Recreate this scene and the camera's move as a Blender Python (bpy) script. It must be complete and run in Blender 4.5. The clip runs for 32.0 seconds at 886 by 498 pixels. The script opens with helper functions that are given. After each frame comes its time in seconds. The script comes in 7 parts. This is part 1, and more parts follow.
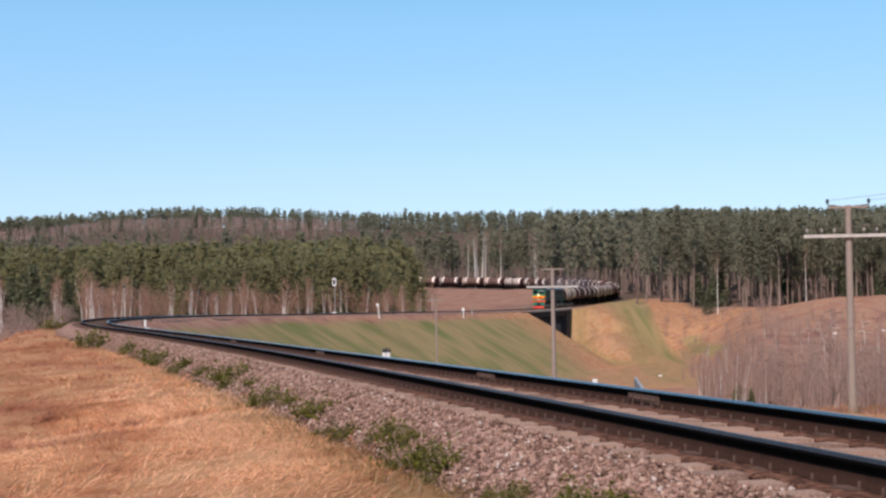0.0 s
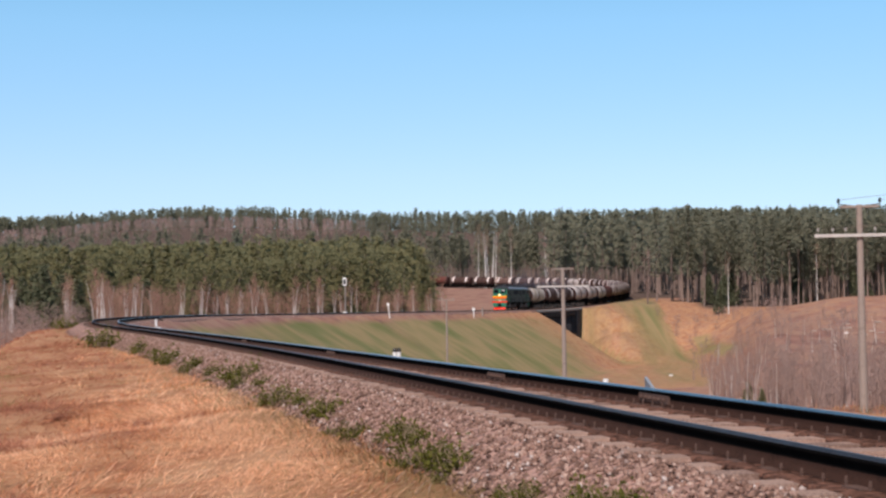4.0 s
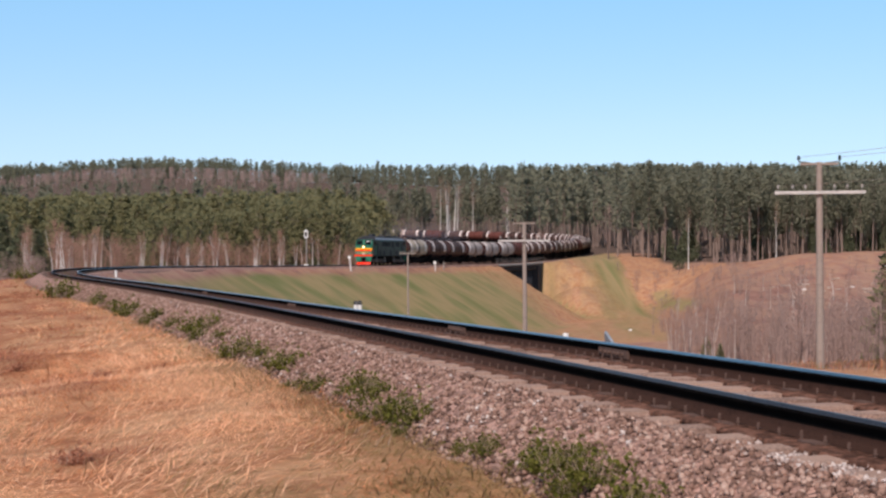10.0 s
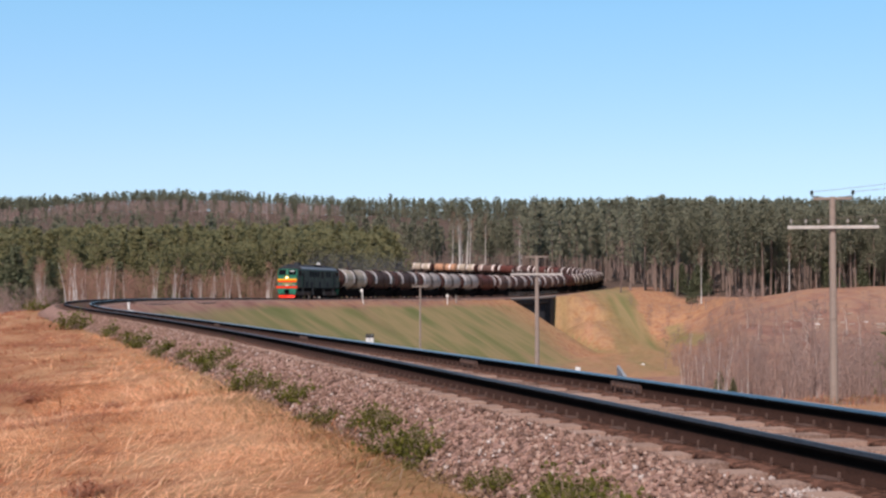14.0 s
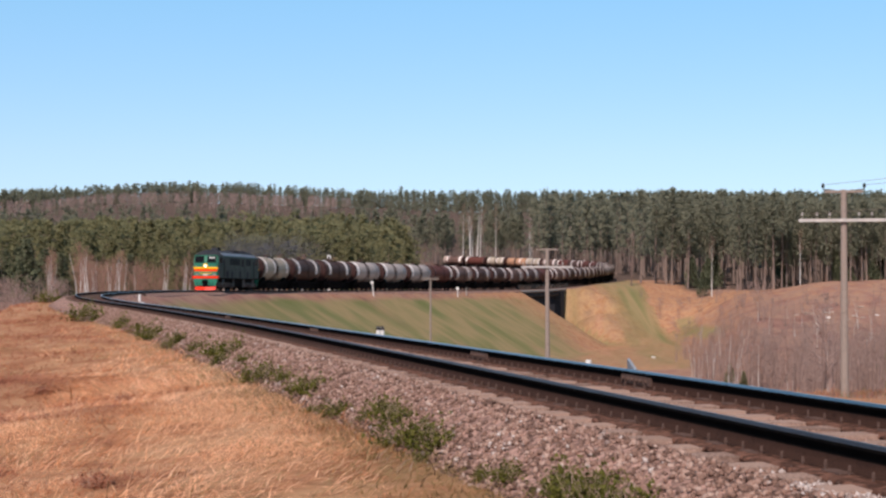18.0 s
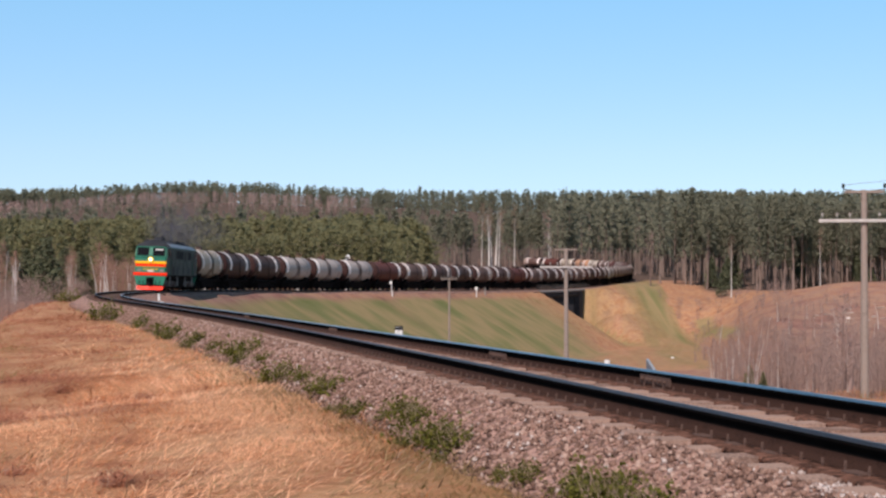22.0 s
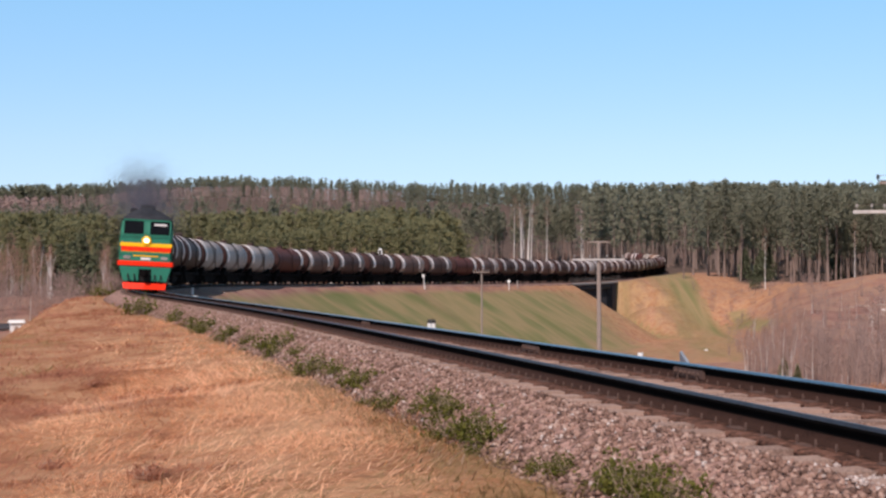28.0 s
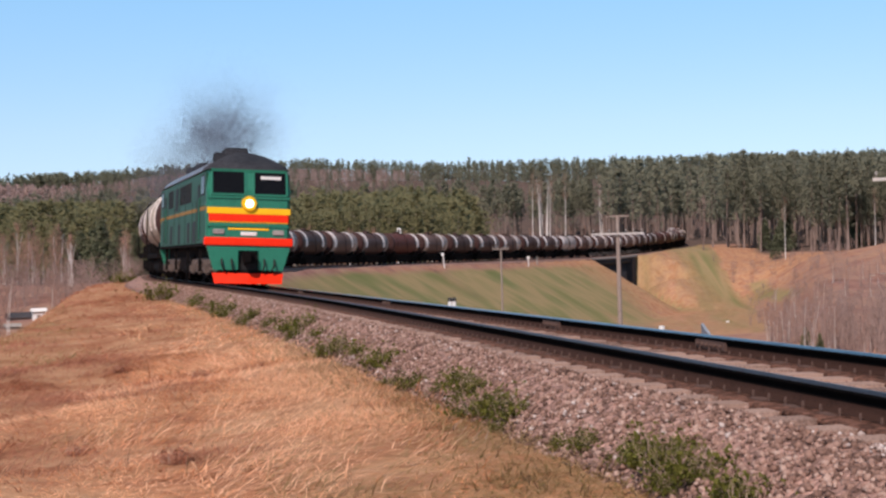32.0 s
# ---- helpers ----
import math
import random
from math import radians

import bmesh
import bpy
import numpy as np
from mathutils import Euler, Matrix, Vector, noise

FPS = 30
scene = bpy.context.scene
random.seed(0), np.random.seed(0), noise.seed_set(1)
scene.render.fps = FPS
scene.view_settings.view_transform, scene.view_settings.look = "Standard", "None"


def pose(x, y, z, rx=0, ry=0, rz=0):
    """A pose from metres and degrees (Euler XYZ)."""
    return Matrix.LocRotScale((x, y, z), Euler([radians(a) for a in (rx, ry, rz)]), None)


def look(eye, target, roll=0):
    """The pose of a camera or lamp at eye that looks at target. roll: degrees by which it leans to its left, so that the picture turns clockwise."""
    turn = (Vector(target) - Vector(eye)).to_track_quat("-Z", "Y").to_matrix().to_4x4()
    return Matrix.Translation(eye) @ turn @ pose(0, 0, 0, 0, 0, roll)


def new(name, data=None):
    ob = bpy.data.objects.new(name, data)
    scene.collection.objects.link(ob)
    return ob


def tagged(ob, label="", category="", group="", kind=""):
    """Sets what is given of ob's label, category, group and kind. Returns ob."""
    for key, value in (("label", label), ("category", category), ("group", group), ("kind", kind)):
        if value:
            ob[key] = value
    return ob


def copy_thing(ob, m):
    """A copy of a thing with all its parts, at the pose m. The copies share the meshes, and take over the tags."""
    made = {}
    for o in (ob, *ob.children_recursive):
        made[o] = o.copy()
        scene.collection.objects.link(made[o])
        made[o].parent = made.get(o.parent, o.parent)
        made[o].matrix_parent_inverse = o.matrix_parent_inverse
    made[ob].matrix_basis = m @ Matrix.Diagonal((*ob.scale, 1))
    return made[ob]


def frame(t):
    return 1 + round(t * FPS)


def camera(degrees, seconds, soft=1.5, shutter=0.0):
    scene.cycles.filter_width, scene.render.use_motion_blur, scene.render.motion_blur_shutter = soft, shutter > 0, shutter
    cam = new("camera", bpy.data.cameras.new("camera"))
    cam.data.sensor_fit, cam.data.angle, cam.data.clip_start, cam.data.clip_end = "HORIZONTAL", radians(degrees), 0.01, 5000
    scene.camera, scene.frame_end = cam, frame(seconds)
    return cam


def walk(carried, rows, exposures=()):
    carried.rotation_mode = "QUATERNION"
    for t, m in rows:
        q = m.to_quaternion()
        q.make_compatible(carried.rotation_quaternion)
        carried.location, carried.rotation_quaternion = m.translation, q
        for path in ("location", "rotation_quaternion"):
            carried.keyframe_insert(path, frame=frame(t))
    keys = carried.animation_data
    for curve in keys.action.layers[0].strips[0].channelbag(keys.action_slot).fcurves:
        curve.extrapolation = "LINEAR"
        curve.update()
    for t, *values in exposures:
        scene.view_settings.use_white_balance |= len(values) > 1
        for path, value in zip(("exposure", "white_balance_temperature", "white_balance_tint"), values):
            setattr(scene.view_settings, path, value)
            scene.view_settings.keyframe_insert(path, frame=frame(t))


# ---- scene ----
cam = camera(33.77, 32.0, soft=2.5)
EYE = (0.0, 0.0, 1.6)
HELD = [
    (0, 91.725, 0.859, 0.027),
    (0.5, 91.729, 0.847, 0.354),
    (1, 91.729, 0.814, 0.505),
    (1.5, 91.737, 0.836, 0.539),
    (2, 91.743, 0.829, 0.57),
    (2.5, 91.779, 0.954, 0.562),
    (4.5, 91.631, 0.773, 0.315),
    (5, 91.441, 0.735, 0.097),
    (5.5, 91.254, 0.724, -0.085),
    (6, 91.005, 0.783, -0.315),
    (6.5, 90.699, 0.689, -0.592),
    (7, 90.359, 0.675, -0.961),
    (7.5, 90.043, 0.693, -1.357),
    (8, 89.747, 0.715, -1.758),
    (8.5, 89.606, 0.723, -2.073),
    (9, 89.64, 0.688, -1.784),
    (9.5, 89.754, 0.58, -1.28),
    (10, 89.874, 0.368, -1.077),
    (10.5, 90.005, 0.324, -1.019),
    (11, 90.155, 0.258, -0.923),
    (11.5, 90.286, 0.262, -0.851),
    (12, 90.432, 0.307, -0.781),
    (12.5, 90.561, 0.188, -0.724),
    (13, 90.721, 0.195, -0.663),
    (13.5, 90.919, 0.184, -0.622),
    (14, 91.18, 0.139, -0.592),
    (14.5, 91.532, 0.143, -0.574),
    (16.5, 91.237, 0.073, -0.465),
    (17, 90.917, 0.016, -0.366),
    (17.5, 90.894, 0.041, -0.266),
    (18, 90.889, 0.044, -0.185),
    (18.5, 90.89, 0.068, -0.084),
    (19, 90.886, 0.057, 0.011),
    (19.5, 90.892, 0.085, 0.111),
    (20, 90.885, 0.02, 0.203),
    (20.5, 90.885, 0.008, 0.285),
    (21, 90.881, 0.026, 0.376),
    (21.5, 90.886, 0.017, 0.477),
    (22, 90.884, -0.046, 0.551),
    (22.5, 90.839, -0.092, 0.635),
    (23, 90.803, -0.039, 0.735),
    (23.5, 90.748, -0.119, 0.835),
    (24, 90.717, 0.002, 0.95),
    (24.5, 90.692, 0.041, 1.082),
    (25, 90.659, 0.047, 1.189),
    (25.5, 90.654, 0.033, 1.302),
    (27.5, 90.619, 0.139, 1.701),
    (28, 90.619, 0.2, 1.821),
    (28.5, 90.647, 0.258, 1.955),
    (29, 90.663, 0.399, 2.074),
    (29.5, 90.642, 0.561, 2.199),
    (30, 90.397, 0.691, 2.3),
    (30.5, 89.925, 1.061, 2.233),
    (31, 89.53, 1.235, 2.004),
    (31.5, 89.487, 1.466, 2.414),
    (32, 89.777, 1.62, 2.568),
]
walk(cam, [(t, pose(*EYE, a, b, c)) for t, a, b, c in HELD],
     ((0, 0, 6500, 10), (24, 0, 6500, 10), (30, 0, 6500, 13), (32, 0, 6500, 13)))

# ---- sky, sun ----
SUN_EL, SUN_AZ = 44.0, 199.0
world = bpy.data.worlds.new("sky")
scene.world = world
world.use_nodes = True
wn = world.node_tree
sky = wn.nodes.new("ShaderNodeTexSky")
sky.sky_type, sky.sun_disc = "NISHITA", False
sky.sun_elevation, sky.sun_rotation = radians(SUN_EL), radians(SUN_AZ)
sky.air_density, sky.dust_density, sky.ozone_density, sky.altitude = 1.0, 0.2, 4.0, 300
haze = wn.nodes.new("ShaderNodeMix")
haze.data_type = "RGBA"
haze.inputs[0].default_value = 0.5
haze.inputs[7].default_value = (3.4, 5.35, 8.25, 1)
wn.links.new(sky.outputs[0], haze.inputs[6])
# the clear sky deepens from the hazy horizon to the zenith
dirn = wn.nodes.new("ShaderNodeTexCoord")
sepz = wn.nodes.new("ShaderNodeSeparateXYZ")
wn.links.new(dirn.outputs["Generated"], sepz.inputs[0])
deep = wn.nodes.new("ShaderNodeMapRange")
deep.inputs[1].default_value, deep.inputs[2].default_value, deep.inputs[3].default_value, deep.inputs[4].default_value = 0.18, 0.62, 1.0, 0.26
wn.links.new(sepz.outputs[2], deep.inputs[0])
dim = wn.nodes.new("ShaderNodeVectorMath")
dim.operation = "SCALE"
wn.links.new(haze.outputs[2], dim.inputs[0])
wn.links.new(deep.outputs[0], dim.inputs["Scale"])
# and turns from pale to a deeper cyan blue
height = wn.nodes.new("ShaderNodeMapRange")
height.inputs[1].default_value, height.inputs[2].default_value = 0.08, 0.23
wn.links.new(sepz.outputs[2], height.inputs[0])
hue = wn.nodes.new("ShaderNodeMix")
hue.data_type, hue.blend_type = "RGBA", "MULTIPLY"
hue.inputs[7].default_value = (0.72, 0.99, 1.0, 1)
wn.links.new(height.outputs[0], hue.inputs[0])
wn.links.new(dim.outputs[0], hue.inputs[6])
wn.links.new(hue.outputs[2], wn.nodes["Background"].inputs[0])
wn.nodes["Background"].inputs[1].default_value = 0.131
sun = new("sun", bpy.data.lights.new("sun", "SUN"))
sun.data.energy, sun.data.angle, sun.data.color = 4.9, radians(0.5), (1.0, 0.84, 0.77)
_e, _a = radians(SUN_EL), radians(SUN_AZ)
sun.matrix_world = look((math.sin(_a) * math.cos(_e) * 60, math.cos(_a) * math.cos(_e) * 60, math.sin(_e) * 60), (0, 0, 0))

# ---- materials ----


def material(name, stops, scale=3.0, rough=0.85, bump=0.3, metal=0.0, fine=12.0, coord="Object", per="", dist=0.02, spec=0.12):
    """Base colour from two layers of noise through the colour stops; per: vary by piece ('object' or 'island')."""
    m = bpy.data.materials.new(name)
    m.use_nodes = True
    nt = m.node_tree
    bs = nt.nodes["Principled BSDF"]
    bs.inputs["Roughness"].default_value, bs.inputs["Metallic"].default_value = rough, metal
    bs.inputs["Specular IOR Level"].default_value = spec
    tc = nt.nodes.new("ShaderNodeTexCoord")
    if coord == "World":
        src = nt.nodes.new("ShaderNodeNewGeometry").outputs["Position"]
    else:
        src = tc.outputs[coord]
    n1 = nt.nodes.new("ShaderNodeTexNoise")
    n1.inputs["Scale"].default_value, n1.inputs["Detail"].default_value, n1.inputs["Roughness"].default_value = scale, 4, 0.65
    n2 = nt.nodes.new("ShaderNodeTexNoise")
    n2.inputs["Scale"].default_value, n2.inputs["Detail"].default_value = scale * fine, 3
    for n in (n1, n2):
        nt.links.new(src, n.inputs["Vector"])
    mix = nt.nodes.new("ShaderNodeMath")
    mix.operation = "MULTIPLY_ADD"
    nt.links.new(n2.outputs[0], mix.inputs[0])
    mix.inputs[1].default_value = 0.5
    half = nt.nodes.new("ShaderNodeMath")
    half.operation = "MULTIPLY"
    half.inputs[1].default_value = 0.5
    nt.links.new(n1.outputs[0], half.inputs[0])
    nt.links.new(half.outputs[0], mix.inputs[2])
    fac = mix.outputs[0]
    if per:
        if per == "object":
            rnd = nt.nodes.new("ShaderNodeObjectInfo").outputs["Random"]
        else:
            rnd = nt.nodes.new("ShaderNodeNewGeometry").outputs["Random Per Island"]
        add = nt.nodes.new("ShaderNodeMath")
        add.operation = "MULTIPLY_ADD"
        nt.links.new(rnd, add.inputs[0])
        add.inputs[1].default_value = 0.34
        sub = nt.nodes.new("ShaderNodeMath")
        sub.operation = "ADD"
        sub.inputs[1].default_value = -0.17
        nt.links.new(fac, sub.inputs[0])
        nt.links.new(sub.outputs[0], add.inputs[2])
        fac = add.outputs[0]
    ramp = nt.nodes.new("ShaderNodeValToRGB")
    ramp.color_ramp.elements[0].position, ramp.color_ramp.elements[1].position = 0.3, 0.7
    for i, c in enumerate(stops):
        if i < 2:
            el = ramp.color_ramp.elements[0 if i == 0 else 1]
        else:
            el = ramp.color_ramp.elements.new(0.3 + 0.4 * (i - 1) / (len(stops) - 1))
        el.color = (*c, 1)
    for i, el in enumerate(ramp.color_ramp.elements):
        el.position = 0.32 + 0.36 * i / (len(ramp.color_ramp.elements) - 1)
    order = [stops[i] for i in range(len(stops))]
    for el, c in zip(ramp.color_ramp.elements, order):
        el.color = (*c, 1)
    nt.links.new(fac, ramp.inputs[0])
    nt.links.new(ramp.outputs[0], bs.inputs["Base Color"])
    if bump:
        bp = nt.nodes.new("ShaderNodeBump")
        bp.inputs["Strength"].default_value, bp.inputs["Distance"].default_value = bump, dist
        nt.links.new(fac, bp.inputs["Height"])
        nt.links.new(bp.outputs[0], bs.inputs["Normal"])
    return m


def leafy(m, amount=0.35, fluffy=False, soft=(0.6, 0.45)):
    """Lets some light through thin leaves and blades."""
    nt = m.node_tree
    bs = nt.nodes["Principled BSDF"]
    out = nt.nodes["Material Output"]
    tr = nt.nodes.new("ShaderNodeBsdfTranslucent")
    src = bs.inputs["Base Color"].links[0].from_socket
    nt.links.new(src, tr.inputs[0])
    mx = nt.nodes.new("ShaderNodeMixShader")
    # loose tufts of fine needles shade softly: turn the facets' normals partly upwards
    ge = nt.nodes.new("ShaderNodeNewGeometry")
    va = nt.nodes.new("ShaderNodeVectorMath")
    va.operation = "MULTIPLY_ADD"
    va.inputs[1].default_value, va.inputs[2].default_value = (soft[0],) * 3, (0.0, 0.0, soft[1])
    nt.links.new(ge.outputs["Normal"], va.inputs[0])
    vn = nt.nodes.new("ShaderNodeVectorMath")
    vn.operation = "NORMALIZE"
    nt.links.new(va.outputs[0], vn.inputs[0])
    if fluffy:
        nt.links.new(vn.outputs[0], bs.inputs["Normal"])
    mx.inputs[0].default_value = amount
    nt.links.new(bs.outputs[0], mx.inputs[1])
    nt.links.new(tr.outputs[0], mx.inputs[2])
    nt.links.new(mx.outputs[0], out.inputs[0])
    return m


# dark head steel; its near-black also paints the shade below the head
M_RAILHEAD = material("dark rail steel with shade under the head", [(0.005, 0.005, 0.0055), (0.011, 0.01, 0.0095)], 6, 1.0, 0.1, 0.0, spec=0.0)
M_RAILTOP = material("polished rail steel", [(0.3, 0.3, 0.32), (0.46, 0.46, 0.48)], 4, 0.28, 0.02, 1.0)
# a duller, browner top for the rail with side > 0
M_RAILDULL = material("dull grey-brown rail steel", [(0.1, 0.082, 0.085), (0.17, 0.145, 0.148)], 4, 0.5, 0.02, 1.0)
M_RUST = material("rusted steel", [(0.018, 0.009, 0.007), (0.05, 0.025, 0.018), (0.03, 0.015, 0.011)], 5, 0.9, 0.4)
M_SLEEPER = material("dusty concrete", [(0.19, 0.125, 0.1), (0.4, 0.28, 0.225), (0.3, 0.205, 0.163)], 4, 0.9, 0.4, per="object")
# the sleepers farther off are darker than the near ones
M_FARSLEEPER = material("dark far-sleeper concrete", [(0.07, 0.045, 0.036), (0.15, 0.1, 0.08)], 4, 0.95, 0.3)
M_BALLAST = material("crushed granite bed", [(0.12, 0.073, 0.06), (0.3, 0.187, 0.153), (0.21, 0.13, 0.106)], 2.2, 0.95, 0.9, fine=9, coord="World", dist=0.05)


def stony(m, size=0.05):
    """Turns a material into packed broken stones: every cell a stone of its own tone, joints sunk."""
    nt = m.node_tree
    bs = nt.nodes["Principled BSDF"]
    src = bs.inputs["Base Color"].links[0].from_socket
    pos = nt.nodes.new("ShaderNodeNewGeometry").outputs["Position"]
    vo = nt.nodes.new("ShaderNodeTexVoronoi")
    vo.inputs["Scale"].default_value = 1 / size
    nt.links.new(pos, vo.inputs["Vector"])
    sp = nt.nodes.new("ShaderNodeSeparateColor")
    nt.links.new(vo.outputs["Color"], sp.inputs[0])
    rm = nt.nodes.new("ShaderNodeMapRange")
    rm.inputs[3].default_value, rm.inputs[4].default_value = 0.45, 1.75
    nt.links.new(sp.outputs[0], rm.inputs[0])
    sc = nt.nodes.new("ShaderNodeVectorMath")
    sc.operation = "SCALE"
    nt.links.new(src, sc.inputs[0])
    nt.links.new(rm.outputs[0], sc.inputs["Scale"])
    nt.links.new(sc.outputs[0], bs.inputs["Base Color"])
    bp = nt.nodes.new("ShaderNodeBump")
    bp.invert = True
    bp.inputs["Strength"].default_value, bp.inputs["Distance"].default_value = 0.6, size * 0.7
    nt.links.new(vo.outputs["Distance"], bp.inputs["Height"])
    nt.links.new(bp.outputs[0], bs.inputs["Normal"])
    return m


stony(M_BALLAST)
M_STONE = material("crushed granite", [(0.1, 0.061, 0.049), (0.215, 0.132, 0.103), (0.295, 0.185, 0.146), (0.42, 0.305, 0.255)], 3, 0.9, 0.3, per="island")
M_PALESTONE = material("pale lime-dusted stone", [(0.27, 0.2, 0.175), (0.42, 0.345, 0.315), (0.58, 0.51, 0.48)], 3, 0.9, 0.2, per="island")
M_CONCRETE = material("weathered concrete", [(0.16, 0.15, 0.145), (0.33, 0.31, 0.29), (0.24, 0.225, 0.21)], 0.8, 0.9, 0.3)
M_DARKCONC = material("damp blackened concrete", [(0.018, 0.02, 0.026), (0.06, 0.062, 0.07)], 0.7, 0.9, 0.3)
M_POLE = material("grey weathered pole wood", [(0.15, 0.118, 0.1), (0.31, 0.255, 0.22), (0.23, 0.185, 0.16)], 5, 0.9, 0.4)
M_WHITE = material("chipped white paint", [(0.62, 0.62, 0.6), (0.84, 0.84, 0.83)], 4, 0.6, 0.1)
M_ARM = material("weathered pale crossarm paint", [(0.36, 0.34, 0.32), (0.62, 0.59, 0.56)], 4, 0.8, 0.1)
M_BLACK = material("matt black paint", [(0.012, 0.012, 0.013), (0.03, 0.03, 0.03)], 4, 0.6, 0.1)
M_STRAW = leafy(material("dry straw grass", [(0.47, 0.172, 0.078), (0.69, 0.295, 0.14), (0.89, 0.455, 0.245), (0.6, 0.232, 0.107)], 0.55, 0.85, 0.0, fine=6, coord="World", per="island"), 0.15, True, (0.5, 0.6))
M_WEED = leafy(material("low green shrub leaves", [(0.058, 0.066, 0.012), (0.15, 0.145, 0.032), (0.1, 0.103, 0.02)], 1.5, 0.8, 0.0, coord="World", per="island"), 0.3)
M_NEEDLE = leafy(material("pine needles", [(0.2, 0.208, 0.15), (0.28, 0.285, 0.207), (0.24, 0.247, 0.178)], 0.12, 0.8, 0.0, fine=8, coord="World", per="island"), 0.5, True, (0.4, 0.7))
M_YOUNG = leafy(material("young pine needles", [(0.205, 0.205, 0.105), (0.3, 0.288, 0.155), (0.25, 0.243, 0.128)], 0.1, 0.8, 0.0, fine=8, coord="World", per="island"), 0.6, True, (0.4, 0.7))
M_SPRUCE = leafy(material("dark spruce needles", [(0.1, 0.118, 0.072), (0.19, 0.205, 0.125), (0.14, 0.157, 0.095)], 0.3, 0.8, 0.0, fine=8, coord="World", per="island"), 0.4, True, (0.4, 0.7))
M_TWIG = material("bare reddish twigs", [(0.2, 0.115, 0.085), (0.36, 0.22, 0.17), (0.28, 0.16, 0.125)], 0.2, 0.9, 0.0, coord="World", per="island")
M_BUSH = material("bare grey brushwood", [(0.185, 0.127, 0.11), (0.35, 0.25, 0.218), (0.262, 0.186, 0.163)], 0.3, 0.9, 0.0, coord="World", per="island")
M_BARK = material("orange pine bark", [(0.125, 0.097, 0.086), (0.28, 0.212, 0.18), (0.19, 0.142, 0.122)], 0.8, 0.95, 0.4, per="object")
# the ridge needles have distance haze mixed into their grey-green
M_RIDGE = leafy(material("haze-greyed ridge pine needles", [(0.15, 0.165, 0.115), (0.24, 0.25, 0.178), (0.195, 0.207, 0.147)], 0.12, 0.8, 0.0, fine=8, coord="World", per="island"), 0.5, True, (0.4, 0.7))
M_FARBARK = material("greyish far birch bark", [(0.2, 0.15, 0.13), (0.42, 0.34, 0.3), (0.3, 0.23, 0.2)], 0.3, 0.9, 0.0, coord="World")
M_BIRCH = material("white birch bark", [(0.16, 0.14, 0.13), (0.66, 0.63, 0.6), (0.74, 0.71, 0.68)], 1.6, 0.8, 0.2)


